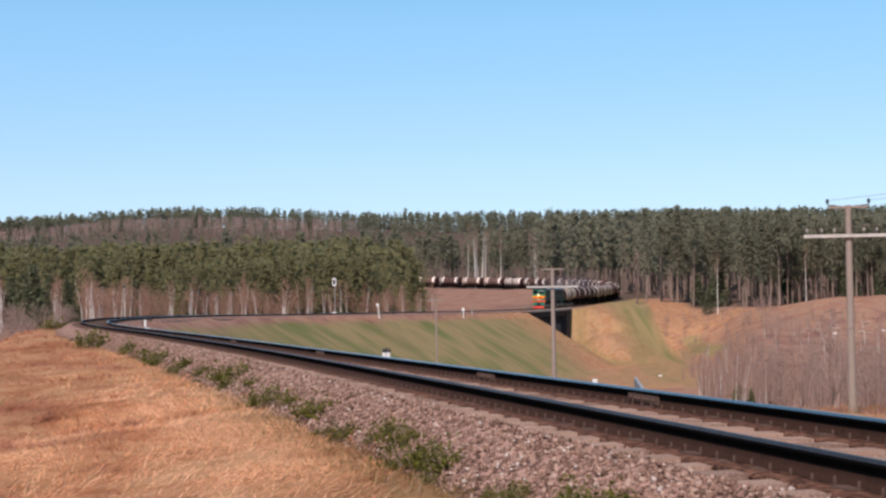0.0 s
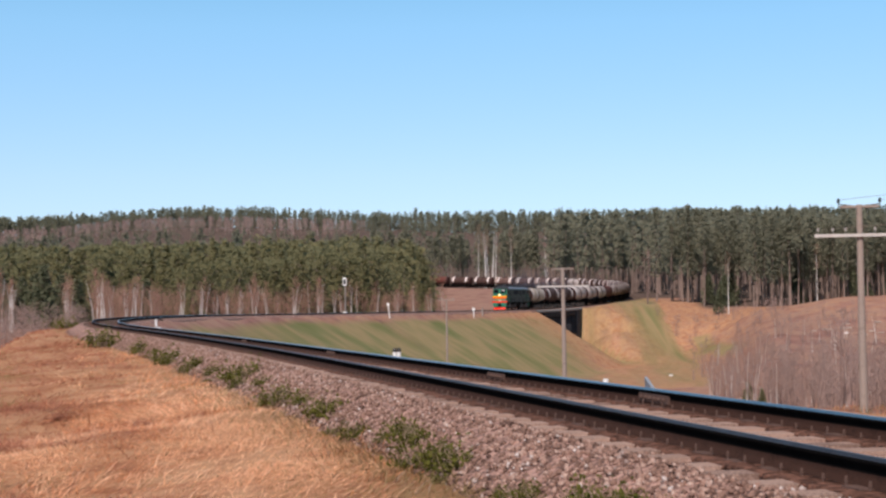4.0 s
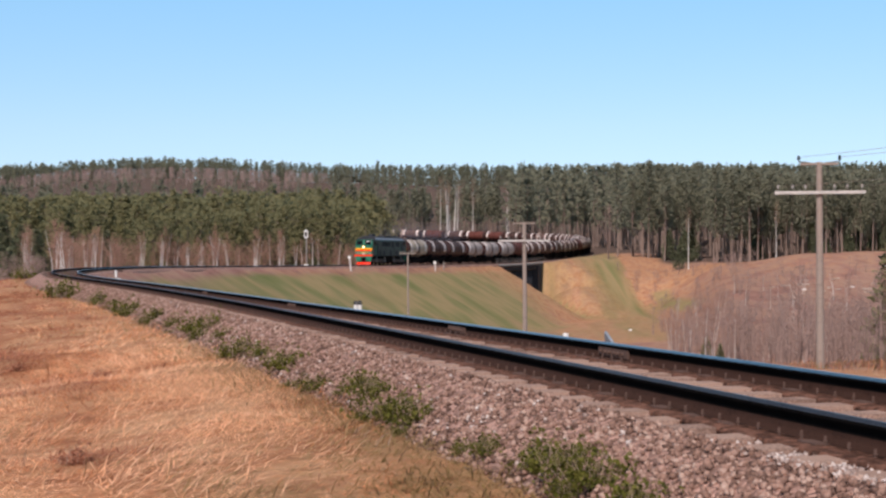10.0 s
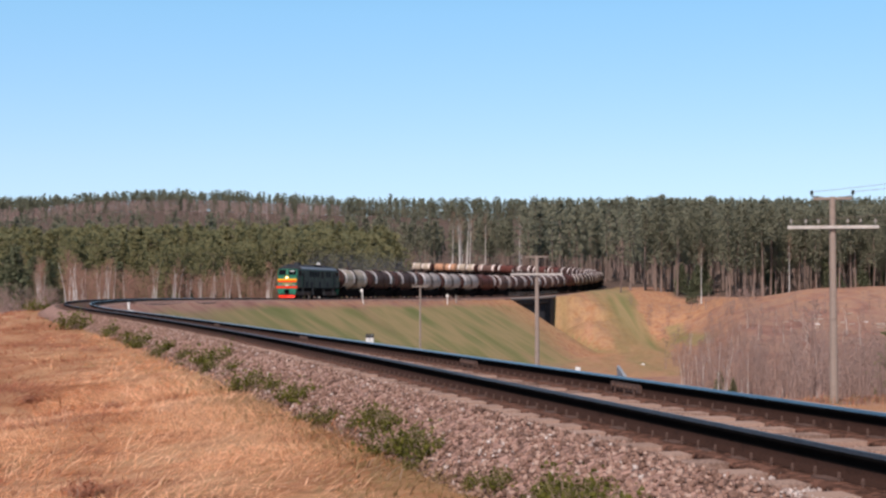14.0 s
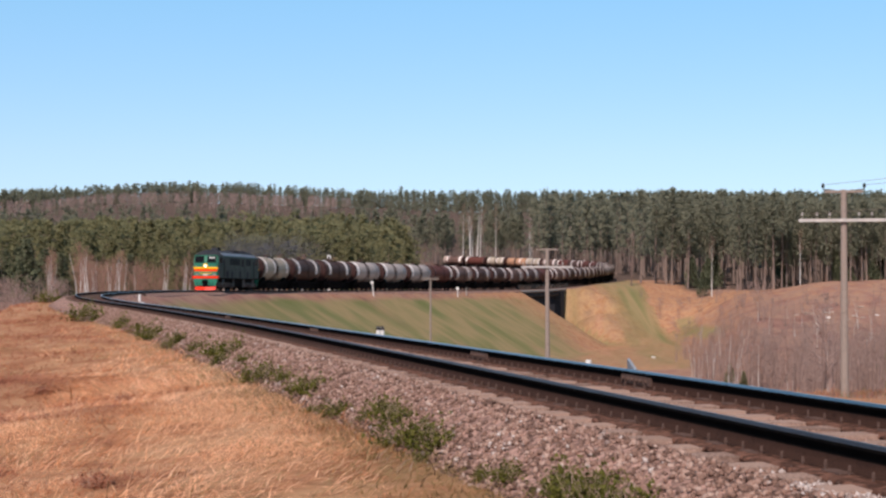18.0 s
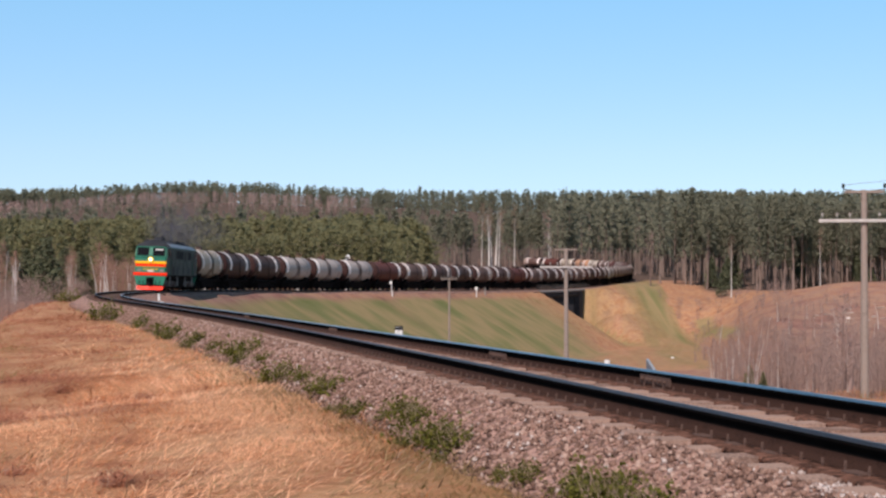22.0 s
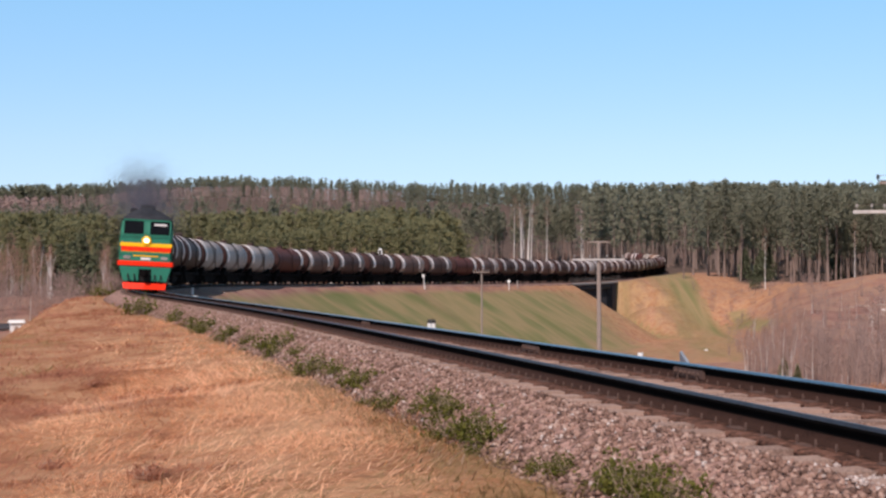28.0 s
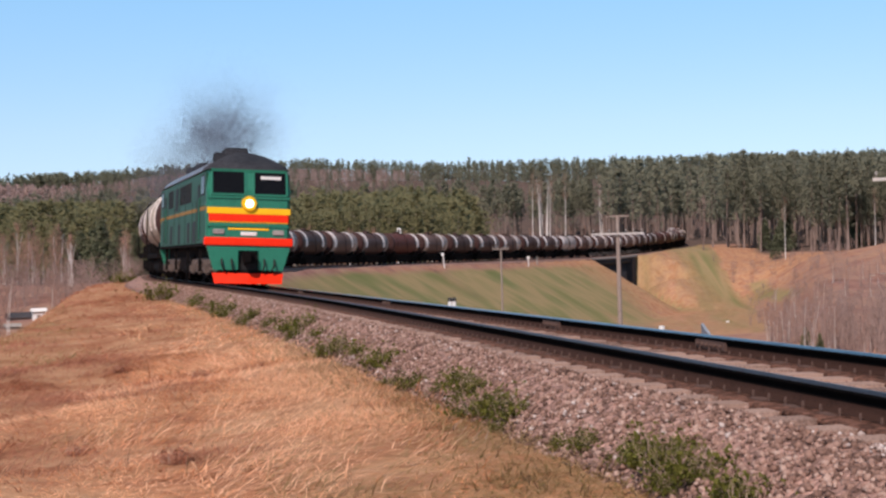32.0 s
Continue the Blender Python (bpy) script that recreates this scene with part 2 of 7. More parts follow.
def ground_material():
    m = bpy.data.materials.new("grassland")
    m.use_nodes = True
    nt = m.node_tree
    bs = nt.nodes["Principled BSDF"]
    bs.inputs["Roughness"].default_value, bs.inputs["Specular IOR Level"].default_value = 0.95, 0.1
    pos = nt.nodes.new("ShaderNodeNewGeometry").outputs["Position"]

    def noise_of(scale, detail=5):
        n = nt.nodes.new("ShaderNodeTexNoise")
        n.inputs["Scale"].default_value, n.inputs["Detail"].default_value, n.inputs["Roughness"].default_value = scale, detail, 0.62
        nt.links.new(pos, n.inputs["Vector"])
        return n.outputs[0]

    def streaks_of(along, across, detail=4):
        """Noise drawn out down the slopes."""
        c = nt.nodes.new("ShaderNodeCombineXYZ")
        for k, (nm, sc) in enumerate((("run", along), ("fallen", across))):
            at = nt.nodes.new("ShaderNodeAttribute")
            at.attribute_name = nm
            mu = nt.nodes.new("ShaderNodeMath")
            mu.operation = "MULTIPLY"
            mu.inputs[1].default_value = sc
            nt.links.new(at.outputs["Fac"], mu.inputs[0])
            nt.links.new(mu.outputs[0], c.inputs[k])
        n = nt.nodes.new("ShaderNodeTexNoise")
        n.inputs["Scale"].default_value, n.inputs["Detail"].default_value, n.inputs["Roughness"].default_value = 1.0, detail, 0.6
        nt.links.new(c.outputs[0], n.inputs["Vector"])
        return n.outputs[0]

    def ramp_of(fac, stops):
        r = nt.nodes.new("ShaderNodeValToRGB")
        while len(r.color_ramp.elements) < len(stops):
            r.color_ramp.elements.new(0.5)
        for i, (el, c) in enumerate(zip(r.color_ramp.elements, stops)):
            el.position = 0.3 + 0.4 * i / (len(stops) - 1)
        for el, c in zip(r.color_ramp.elements, stops):
            el.color = (*c, 1)
        nt.links.new(fac, r.inputs[0])
        return r.outputs[0]

    def blend(fac, a, b):
        x = nt.nodes.new("ShaderNodeMix")
        x.data_type = "RGBA"
        nt.links.new(fac, x.inputs[0])
        nt.links.new(a, x.inputs[6])
        nt.links.new(b, x.inputs[7])
        return x.outputs[2]

    def cover(name, noise, spread):
        a = nt.nodes.new("ShaderNodeAttribute")
        a.attribute_name = name
        s = nt.nodes.new("ShaderNodeMath")
        s.operation = "MULTIPLY_ADD"
        nt.links.new(noise, s.inputs[0])
        s.inputs[1].default_value = spread
        off = nt.nodes.new("ShaderNodeMath")
        off.operation = "ADD"
        off.inputs[1].default_value = -0.5 * spread
        nt.links.new(a.outputs["Fac"], off.inputs[0])
        nt.links.new(off.outputs[0], s.inputs[2])
        c = nt.nodes.new("ShaderNodeMapRange")
        c.inputs[1].default_value, c.inputs[2].default_value = 0.3, 0.7
        nt.links.new(s.outputs[0], c.inputs[0])
        return c.outputs[0]

    straw = ramp_of(noise_of(0.7), [(0.27, 0.118, 0.062), (0.4, 0.195, 0.105), (0.48, 0.28, 0.157), (0.32, 0.146, 0.078)])
    earth = ramp_of(noise_of(0.16), [(0.175, 0.09, 0.073), (0.28, 0.15, 0.122), (0.335, 0.212, 0.155), (0.225, 0.117, 0.098)])
    grass = ramp_of(streaks_of(0.075, 0.045, 3), [(0.135, 0.15, 0.055), (0.185, 0.185, 0.078), (0.31, 0.235, 0.122), (0.21, 0.195, 0.085), (0.155, 0.16, 0.062)])
    litter = ramp_of(noise_of(0.4), [(0.075, 0.055, 0.046), (0.15, 0.105, 0.085)])
    col = blend(cover("straw", noise_of(0.5), 0.9), earth, straw)
    col = blend(cover("green", streaks_of(0.06, 0.035, 3), 1.0), col, grass)
    col = blend(cover("wood", noise_of(0.06), 0.6), col, litter)
    nt.links.new(col, bs.inputs["Base Color"])
    bp = nt.nodes.new("ShaderNodeBump")
    bp.inputs["Strength"].default_value, bp.inputs["Distance"].default_value = 0.7, 0.12
    nt.links.new(noise_of(5.0, 6), bp.inputs["Height"])
    nt.links.new(bp.outputs[0], bs.inputs["Normal"])
    return m


M_GROUND = ground_material()

# ---- building helpers ----


def mesh_of(name, verts, faces, mats, index=None):
    """A mesh from arrays: verts (n,3), faces (m,3) or (m,4)."""
    verts, faces = np.asarray(verts, dtype=np.float32), np.asarray(faces, dtype=np.int32)
    me = bpy.data.meshes.new(name)
    k = faces.shape[1]
    me.vertices.add(len(verts))
    me.vertices.foreach_set("co", verts.ravel())
    me.loops.add(faces.size)
    me.loops.foreach_set("vertex_index", faces.ravel())
    me.polygons.add(len(faces))
    me.polygons.foreach_set("loop_start", np.arange(0, faces.size, k, dtype=np.int32))
    for m in (mats if isinstance(mats, (list, tuple)) else [mats]):
        me.materials.append(m)
    if index is not None:
        me.polygons.foreach_set("material_index", np.asarray(index, dtype=np.int32))
    me.update(calc_edges=True)
    return me


def part(name, bm, mat, parent=None, label="", smooth=False):
    """Links a bmesh (or a mesh) as ONE mesh object under a thing or a part."""
    if isinstance(bm, bmesh.types.BMesh):
        bmesh.ops.recalc_face_normals(bm, faces=bm.faces)
        me = bpy.data.meshes.new(name)
        bm.to_mesh(me)
        bm.free()
        for m in (mat if isinstance(mat, (list, tuple)) else [mat]):
            me.materials.append(m)
    else:
        me = bm
    if smooth:
        for p in me.polygons:
            p.use_smooth = True
    ob = new(name, me)
    if parent is not None:
        ob.parent = parent
    if label:
        tagged(ob, label)
    return ob


def slab(x0, x1, y0, y1, z0, z1, bevel=0.0, bm=None):
    bm = bm or bmesh.new()
    r = bmesh.ops.create_cube(bm, size=1.0)
    bmesh.ops.transform(bm, verts=r["verts"], matrix=Matrix.Translation(((x0 + x1) / 2, (y0 + y1) / 2, (z0 + z1) / 2)) @ Matrix.Diagonal((abs(x1 - x0), abs(y1 - y0), abs(z1 - z0), 1)))
    if bevel:
        es = {e for v in r["verts"] for e in v.link_edges}
        bmesh.ops.bevel(bm, geom=list(es), offset=bevel, segments=2, affect="EDGES")
    return bm


def rod(p, q, r0, r1=None, n=10, bm=None):
    bm = bm or bmesh.new()
    p, q = Vector(p), Vector(q)
    d = q - p
    m = Matrix.Translation((p + q) / 2) @ d.to_track_quat("Z", "Y").to_matrix().to_4x4()
    bmesh.ops.create_cone(bm, cap_ends=True, segments=n, radius1=r0, radius2=r0 if r1 is None else r1, depth=d.length, matrix=m)
    return bm


# ---- the line of the railway ----
TURN = [58, 50, 43.9, 30.9, 18.0, 6.3, -2.3, -7.7, -11.7, -15.2, -18.3, -20.0, -18.8, -18.5, -19.7, -17.5, -10.5, -1.7, 6.7, 13.9, 19.7, 16.5, 13.8, 11.1, 8.3, 5.6]
TURN_S = [-330 + 30 * i for i in range(len(TURN))]
TURN[0:3] = [57.0, 54.0, 43.9]
LEVEL = [7.0, 5.59, 3.95, 2.31, 0.67, -0.89, -2.26, -3.17, -3.79, -3.33, -2.69, -1.9, -1.43, -1.22, -0.63, -0.04]
LEVEL_S = [-480 + 60 * i for i in range(len(LEVEL))]
TS = np.arange(-520.0, 460.01, 1.0)
_h = np.radians(np.interp(TS, TURN_S, TURN))
_k = np.ones(15) / 15
_h = np.convolve(np.pad(_h, 7, mode="edge"), _k, "valid")
_dx, _dy = np.sin(_h), -np.cos(_h)
_cx = np.concatenate([[0], np.cumsum((_dx[1:] + _dx[:-1]) / 2)])
_cy = np.concatenate([[0], np.cumsum((_dy[1:] + _dy[:-1]) / 2)])
_i0 = int(np.argmin(abs(TS)))
TX, TY = _cx - _cx[_i0] + 20.91, _cy - _cy[_i0] + 322.83
_z = np.interp(TS, LEVEL_S, LEVEL) + 1.6
TZ = np.convolve(np.pad(_z, 20, mode="edge"), np.ones(41) / 41, "valid")
TH = _h
SPEED, SLOWING = 9.12, -0.0186


def head_at(t):
    return SPEED * t + SLOWING * t * t / 2


def lean_at(s):
    """The outer rail lies higher in the near curve: the slope across the track."""
    return np.interp(s, [150, 215, 302, 326], [0.0, 0.052, 0.052, 0.008])


def on_line(s, side=0.0, up=0.0):
    """A point beside the line at s; side > 0 is the outer side of the near curve. Up from the rail tops."""
    h = np.interp(s, TS, TH)
    return np.interp(s, TS, TX) - side * np.cos(h), np.interp(s, TS, TY) - side * np.sin(h), np.interp(s, TS, TZ) + up + lean_at(s) * np.clip(side, -1.7, 1.7)


def from_line(x, y):
    """The nearest place on the line: s, the signed side, and the rails' height there."""
    x, y = np.asarray(x, float), np.asarray(y, float)
    s = np.empty(x.shape)
    coarse = slice(None, None, 3)
    for a in range(0, x.size, 4000):
        d = (x.ravel()[a:a + 4000, None] - TX[None, coarse]) ** 2 + (y.ravel()[a:a + 4000, None] - TY[None, coarse]) ** 2
        s.ravel()[a:a + 4000] = TS[coarse][np.argmin(d, axis=1)]
    for _ in range(3):
        h = np.interp(s, TS, TH)
        s = np.clip(s + (x - np.interp(s, TS, TX)) * np.sin(h) - (y - np.interp(s, TS, TY)) * np.cos(h), TS[0], TS[-1])
    h = np.interp(s, TS, TH)
    rx, ry = x - np.interp(s, TS, TX), y - np.interp(s, TS, TY)
    return s, np.where(-rx * np.cos(h) - ry * np.sin(h) >= 0, 1, -1) * np.hypot(rx, ry), np.interp(s, TS, TZ)


def step(a, b, v):
    t = np.clip((np.asarray(v, float) - a) / (b - a), 0, 1)
    return t * t * (3 - 2 * t)


def ripple(x, y, scale, seed):
    """Cheap smooth unevenness from a few crossed waves, about -1 to 1."""
    rr = np.random.RandomState(seed)
    z = 0
    for i in range(6):
        a, f, p = rr.uniform(0, 6.28), scale * rr.uniform(0.6, 2.2), rr.uniform(0, 6.28)
        z = z + np.sin((x * math.cos(a) + y * math.sin(a)) * f + p) / 6 * 1.6
    return z


BRIDGE = (-18.0, 16.0)


def terrain(x, y):
    """Height of the ground, and the cover of straw, green grass and wood floor."""
    x, y = np.asarray(x, float), np.asarray(y, float)
    s, side, zt = from_line(x, y)
    a = abs(side)
    inner = side < 0
    # the valley inside the curve
    vy = y + 0.25 * np.maximum(x - 20, 0)
    nat_in = np.interp(vy, [-60, 5, 25, 50, 100, 150, 260, 330, 400, 470, 640], [0.0, -0.3, -0.9, -2.5, -7.0, -11.2, -13.6, -14.2, -14.0, -1.0, 3.0])
    right = np.interp(y, [-60, 50, 100, 150, 215, 260, 300, 345, 400, 470, 640], [-1.5, -3.5, -7.5, -11.2, -12.0, -9.8, -6.0, -3.4, -2.4, -1.0, 3.0])
    knoll = step(62, 92, x) * np.exp(-((y - 322) / 24) ** 2)
    # an edge that runs down the valley side, with higher ground to its right
    u = x / np.maximum(y, 1.0)
    nose = np.interp(y, [241, 300, 327, 345, 372], [0.171, 0.165, 0.158, 0.145, 0.135]) + 0.003 * ripple(x, y, 0.08, 13)
    shelf = step(-0.004, 0.06, u - nose)
    rgt = step(29, 46, x) * step(200, 250, y) * shelf
    nat_in = nat_in * (1 - rgt) + rgt * (right + 3.9 * knoll)
    # beyond the bridge the valley side runs on from the bank, its contours slanting away to the right
    down = 0.72 * (x - 31) - 0.69 * (y - 342) + 1.6 * ripple(x, y, 0.09, 14)
    bank = np.interp(down, [-60, -30, -4, 2, 8, 24, 31, 60], [-0.2, -1.0, -1.4, -2.1, -4.6, -12.4, -13.6, -14.2])
    beyond = step(185, 230, y) * step(15, 30, x) * step(-8, -17, s - 0.9 * np.maximum(a - 3, 0))
    nat_in = nat_in * (1 - beyond) + beyond * (bank * (1 - shelf) + shelf * (right + 3.9 * knoll))
    # the outer side: a berm near the camera that falls away, level land farther on
    fall = (1 - step(95, 150, y)) * step(-60, -30, y)
    edge = np.interp(y, [0, 15, 35, 45, 55, 65, 80, 95], [10.5, 9.0, 7.5, 6.6, 5.9, 5.1, 4.4, 4.3])
    nat_out = zt - 0.52 - 0.3 * step(2.4, 7, a) - fall * (4.0 * step(edge, edge + 5.5, a) + 4.0 * step(edge + 5, edge + 40, a)) - 0.4 * (1 - fall)
    nat_out = np.where(y > 420, nat_out * (1 - step(420, 560, y)) + 2.5 * step(420, 560, y), nat_out)
    mix = step(400, 470, y)
    nat = np.where(inner, nat_in * (1 - mix) + mix * np.interp(y, [330, 600], [-2.6, 1.6]), nat_out)
    wide = step(90, 420, a)
    nat = nat * (1 - wide) + wide * np.interp(y, [0, 100, 300, 640], [-3.0, -4.0, 0.0, 3.0])
    nat = nat + 0.22 * ripple(x, y, 0.22, 3) * step(4, 15, a) + (0.1 * ripple(x, y, 0.5, 8) + 0.06 * ripple(x, y, 1.7, 9)) * step(2.6, 3.6, a) * step(75, 50, y) + 0.9 * ripple(x, y, 0.03, 4) * step(25, 90, a)
    dip = np.interp(s, [BRIDGE[0] - 0.8, BRIDGE[0], BRIDGE[0] + 3, BRIDGE[1]], [0.0, 11.4, 11.4, 0.0]) * step(40, 12, a)
    lo = zt - 0.55 - dip - np.maximum(a - 2.2, 0) / 1.65 + np.where(inner, 0.27 * step(60, 130, s) * step(2.0, 2.4, a), 0)
    hi = zt - 0.55 + np.maximum(a - 4.5, 0) / 2.0
    z = np.where(dip > 0.05, np.minimum(np.clip(nat, lo, 99), hi - dip), np.clip(nat, lo, np.maximum(hi, lo)))
    # the wooded ridges behind
    hill = 4 * step(600, 760, y) + 36 * step(640, 1120, y) + 8 * np.exp(-((x + 190) / 160) ** 2) * step(700, 1100, y) - 16 * step(-220, -400, x) * step(700, 1100, y)
    side_hill = 3 * step(150, 300, abs(x)) * step(430, 640, y)
    hill = hill + side_hill + 3.0 * ripple(x, y, 0.012, 7) * step(650, 1000, y)
    z = z + hill
    slope = inner & (a < 34) & (y > 120)
    straw = np.where(inner, step(70, 20, y) * 1.0 + 0.42 * step(240, 330, y) + 0.4 * step(150, 200, y) * step(70, 40, x), (1.0 - 0.75 * step(90, 150, y)) * (1 - 0.9 * fall * step(edge + 3, edge + 8, a)))
    green = np.where(slope, (0.76 - 0.4 * np.exp(-((s - 24) / 12) ** 2)) * step(2, 5, a) - 0.24 * step(12, 26, a), 0.0) + np.where(inner, 0.0, 0.12 * (1 - step(80, 120, y)) + 0.26 * step(3.6, 2.6, a) * step(19, 13, y))
    green = np.where(inner & (s < -17) & (y > 120), 0.38 * step(52, 40, x), green)
    # the valley side beyond the bridge: a green band along its edge, a tan band beside it, olive below
    across = u - nose
    hillside = inner & ((beyond > 0.3) | (x > 24) & (y > 215) & (a > 24)) & (across < 0.003) & (down > -60)
    band = step(-0.05, -0.028, across) * step(0.003, -0.006, across)
    tan = step(-0.066, -0.052, across) * step(-0.024, -0.036, across)
    green = np.where(hillside, 0.47 + 0.14 * band * step(225, 320, y) - 0.16 * tan, green)
    straw = np.where(hillside, 0.6, straw)
    # a tan ledge with an olive patch edges the clearing
    ledge = inner & (y > 215) & (y < 400) & (u > 0.14) & (u < 0.3)
    straw = np.where(ledge, np.maximum(straw, 0.62 * step(0.215, 0.165, u)), straw)
    straw = np.where(inner & (y > 335) & (y < 356) & (x > 50), 0.62, straw)
    green = np.maximum(green, np.where(inner & (y > 292) & (y < 338), 0.62 * step(4, 1, abs(x - 56.6)), 0))
    wood = np.maximum(step(356, 376, y) * step(0.15, 0.185, u), np.maximum(step(600, 660, y), inner * step(-30, -44, down) * (s < -30) * 0.9))
    wood = np.maximum(wood, ((side > 14) & (y > 150) & (x < -6)).astype(float) * 0.8)
    run = np.where(hillside, 480 * across, s)
    fallen = np.where(hillside, 0.3 * y, a)
    return z, np.clip(straw, 0, 1), np.clip(green, 0, 1), np.clip(wood, 0, 1), run, fallen


def z_at(x, y):
    return float(terrain(np.array([x]), np.array([y]))[0][0])


def spread(breaks):
    """Coordinates with a spacing that changes from stretch to stretch: (start, spacing), ..., (end, 0)."""
    out = []
    for (a, d), (b, _) in zip(breaks[:-1], breaks[1:]):
        n = max(1, round((b - a) / d))
        out += list(a + (b - a) * np.arange(n) / n)
    return np.array(out + [breaks[-1][0]])


def build_ground():
    xs = spread([(-3500, 350), (-700, 50), (-200, 10), (-60, 1.6), (-24, 0.55), (16, 1.2), (60, 2.0), (150, 12), (300, 60), (900, 400), (3500, 0)])
    ys = spread([(-400, 60), (-40, 4), (4, 0.5), (48, 0.9), (110, 2.2), (400, 6), (640, 15), (1300, 80), (2100, 300), (4500, 0)])
    gx, gy = np.meshgrid(xs, ys)
    z, straw, green, wood, run, fallen = terrain(gx.ravel(), gy.ravel())
    nx, ny = len(xs), len(ys)
    i = (np.arange(ny - 1)[:, None] * nx + np.arange(nx - 1)[None, :]).ravel()
    faces = np.stack([i, i + 1, i + nx + 1, i + nx], axis=1)
    me = mesh_of("ground", np.stack([gx.ravel(), gy.ravel(), z], axis=1), faces, M_GROUND)
    for name, vals in (("straw", straw), ("green", green), ("wood", wood), ("run", run), ("fallen", fallen)):
        at = me.attributes.new(name, "FLOAT", "POINT")
        at.data.foreach_set("value", vals.astype(np.float32))
    me.polygons.foreach_set("use_smooth", np.ones(len(faces), dtype=bool))
    tagged(new("ground", me), "dry straw-coloured and green grassland with bare earth", "ground", kind="structure")


build_ground()

# ---- track ----
M_FISH = material("dusty rusted steel", [(0.075, 0.045, 0.037), (0.15, 0.098, 0.082)], 6, 0.9, 0.3)


M_DUST = stony(material("rust-stained crushed stone", [(0.05, 0.024, 0.017), (0.12, 0.06, 0.042), (0.085, 0.042, 0.03)], 2.2, 0.95, 0.9, fine=9, coord="World", dist=0.05))


def sweep(s0, s1, ds, profile, side=0.0):
    """Sweeps a closed profile of (side, up) points along the line; returns verts, quads."""
    s = np.arange(s0, s1 + 1e-6, ds)
    n = len(profile)
    rows = [np.stack(on_line(s, side + p, u), axis=1) for p, u in profile]
    v = np.stack(rows, axis=1).reshape(-1, 3)
    i = np.arange(len(s) - 1)[:, None] * n
    j = np.arange(n)[None, :]
    f = np.stack([i + j, i + (j + 1) % n, i + n + (j + 1) % n, i + n + j], axis=2).reshape(-1, 4)
    return v, f


RAIL = [(-0.036, -0.018), (-0.03, -0.006), (-0.018, 0.0), (0.018, 0.0), (0.03, -0.006), (0.036, -0.018), (0.037, -0.042), (0.01, -0.058), (0.01, -0.1), (0.01, -0.148), (0.075, -0.168), (0.075, -0.18), (-0.075, -0.18), (-0.075, -0.168), (-0.01, -0.148), (-0.01, -0.1), (-0.01, -0.058), (-0.037, -0.042)]
# 0: dark head sides, painted shade on underside and upper web; 1: top; 2: rust
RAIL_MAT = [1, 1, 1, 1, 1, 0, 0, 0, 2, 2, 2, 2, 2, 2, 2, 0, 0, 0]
GAUGE = 1.59

track = tagged(new("railway_track"), "single railway track on concrete sleepers and stone ballast", "railway track", kind="structure")


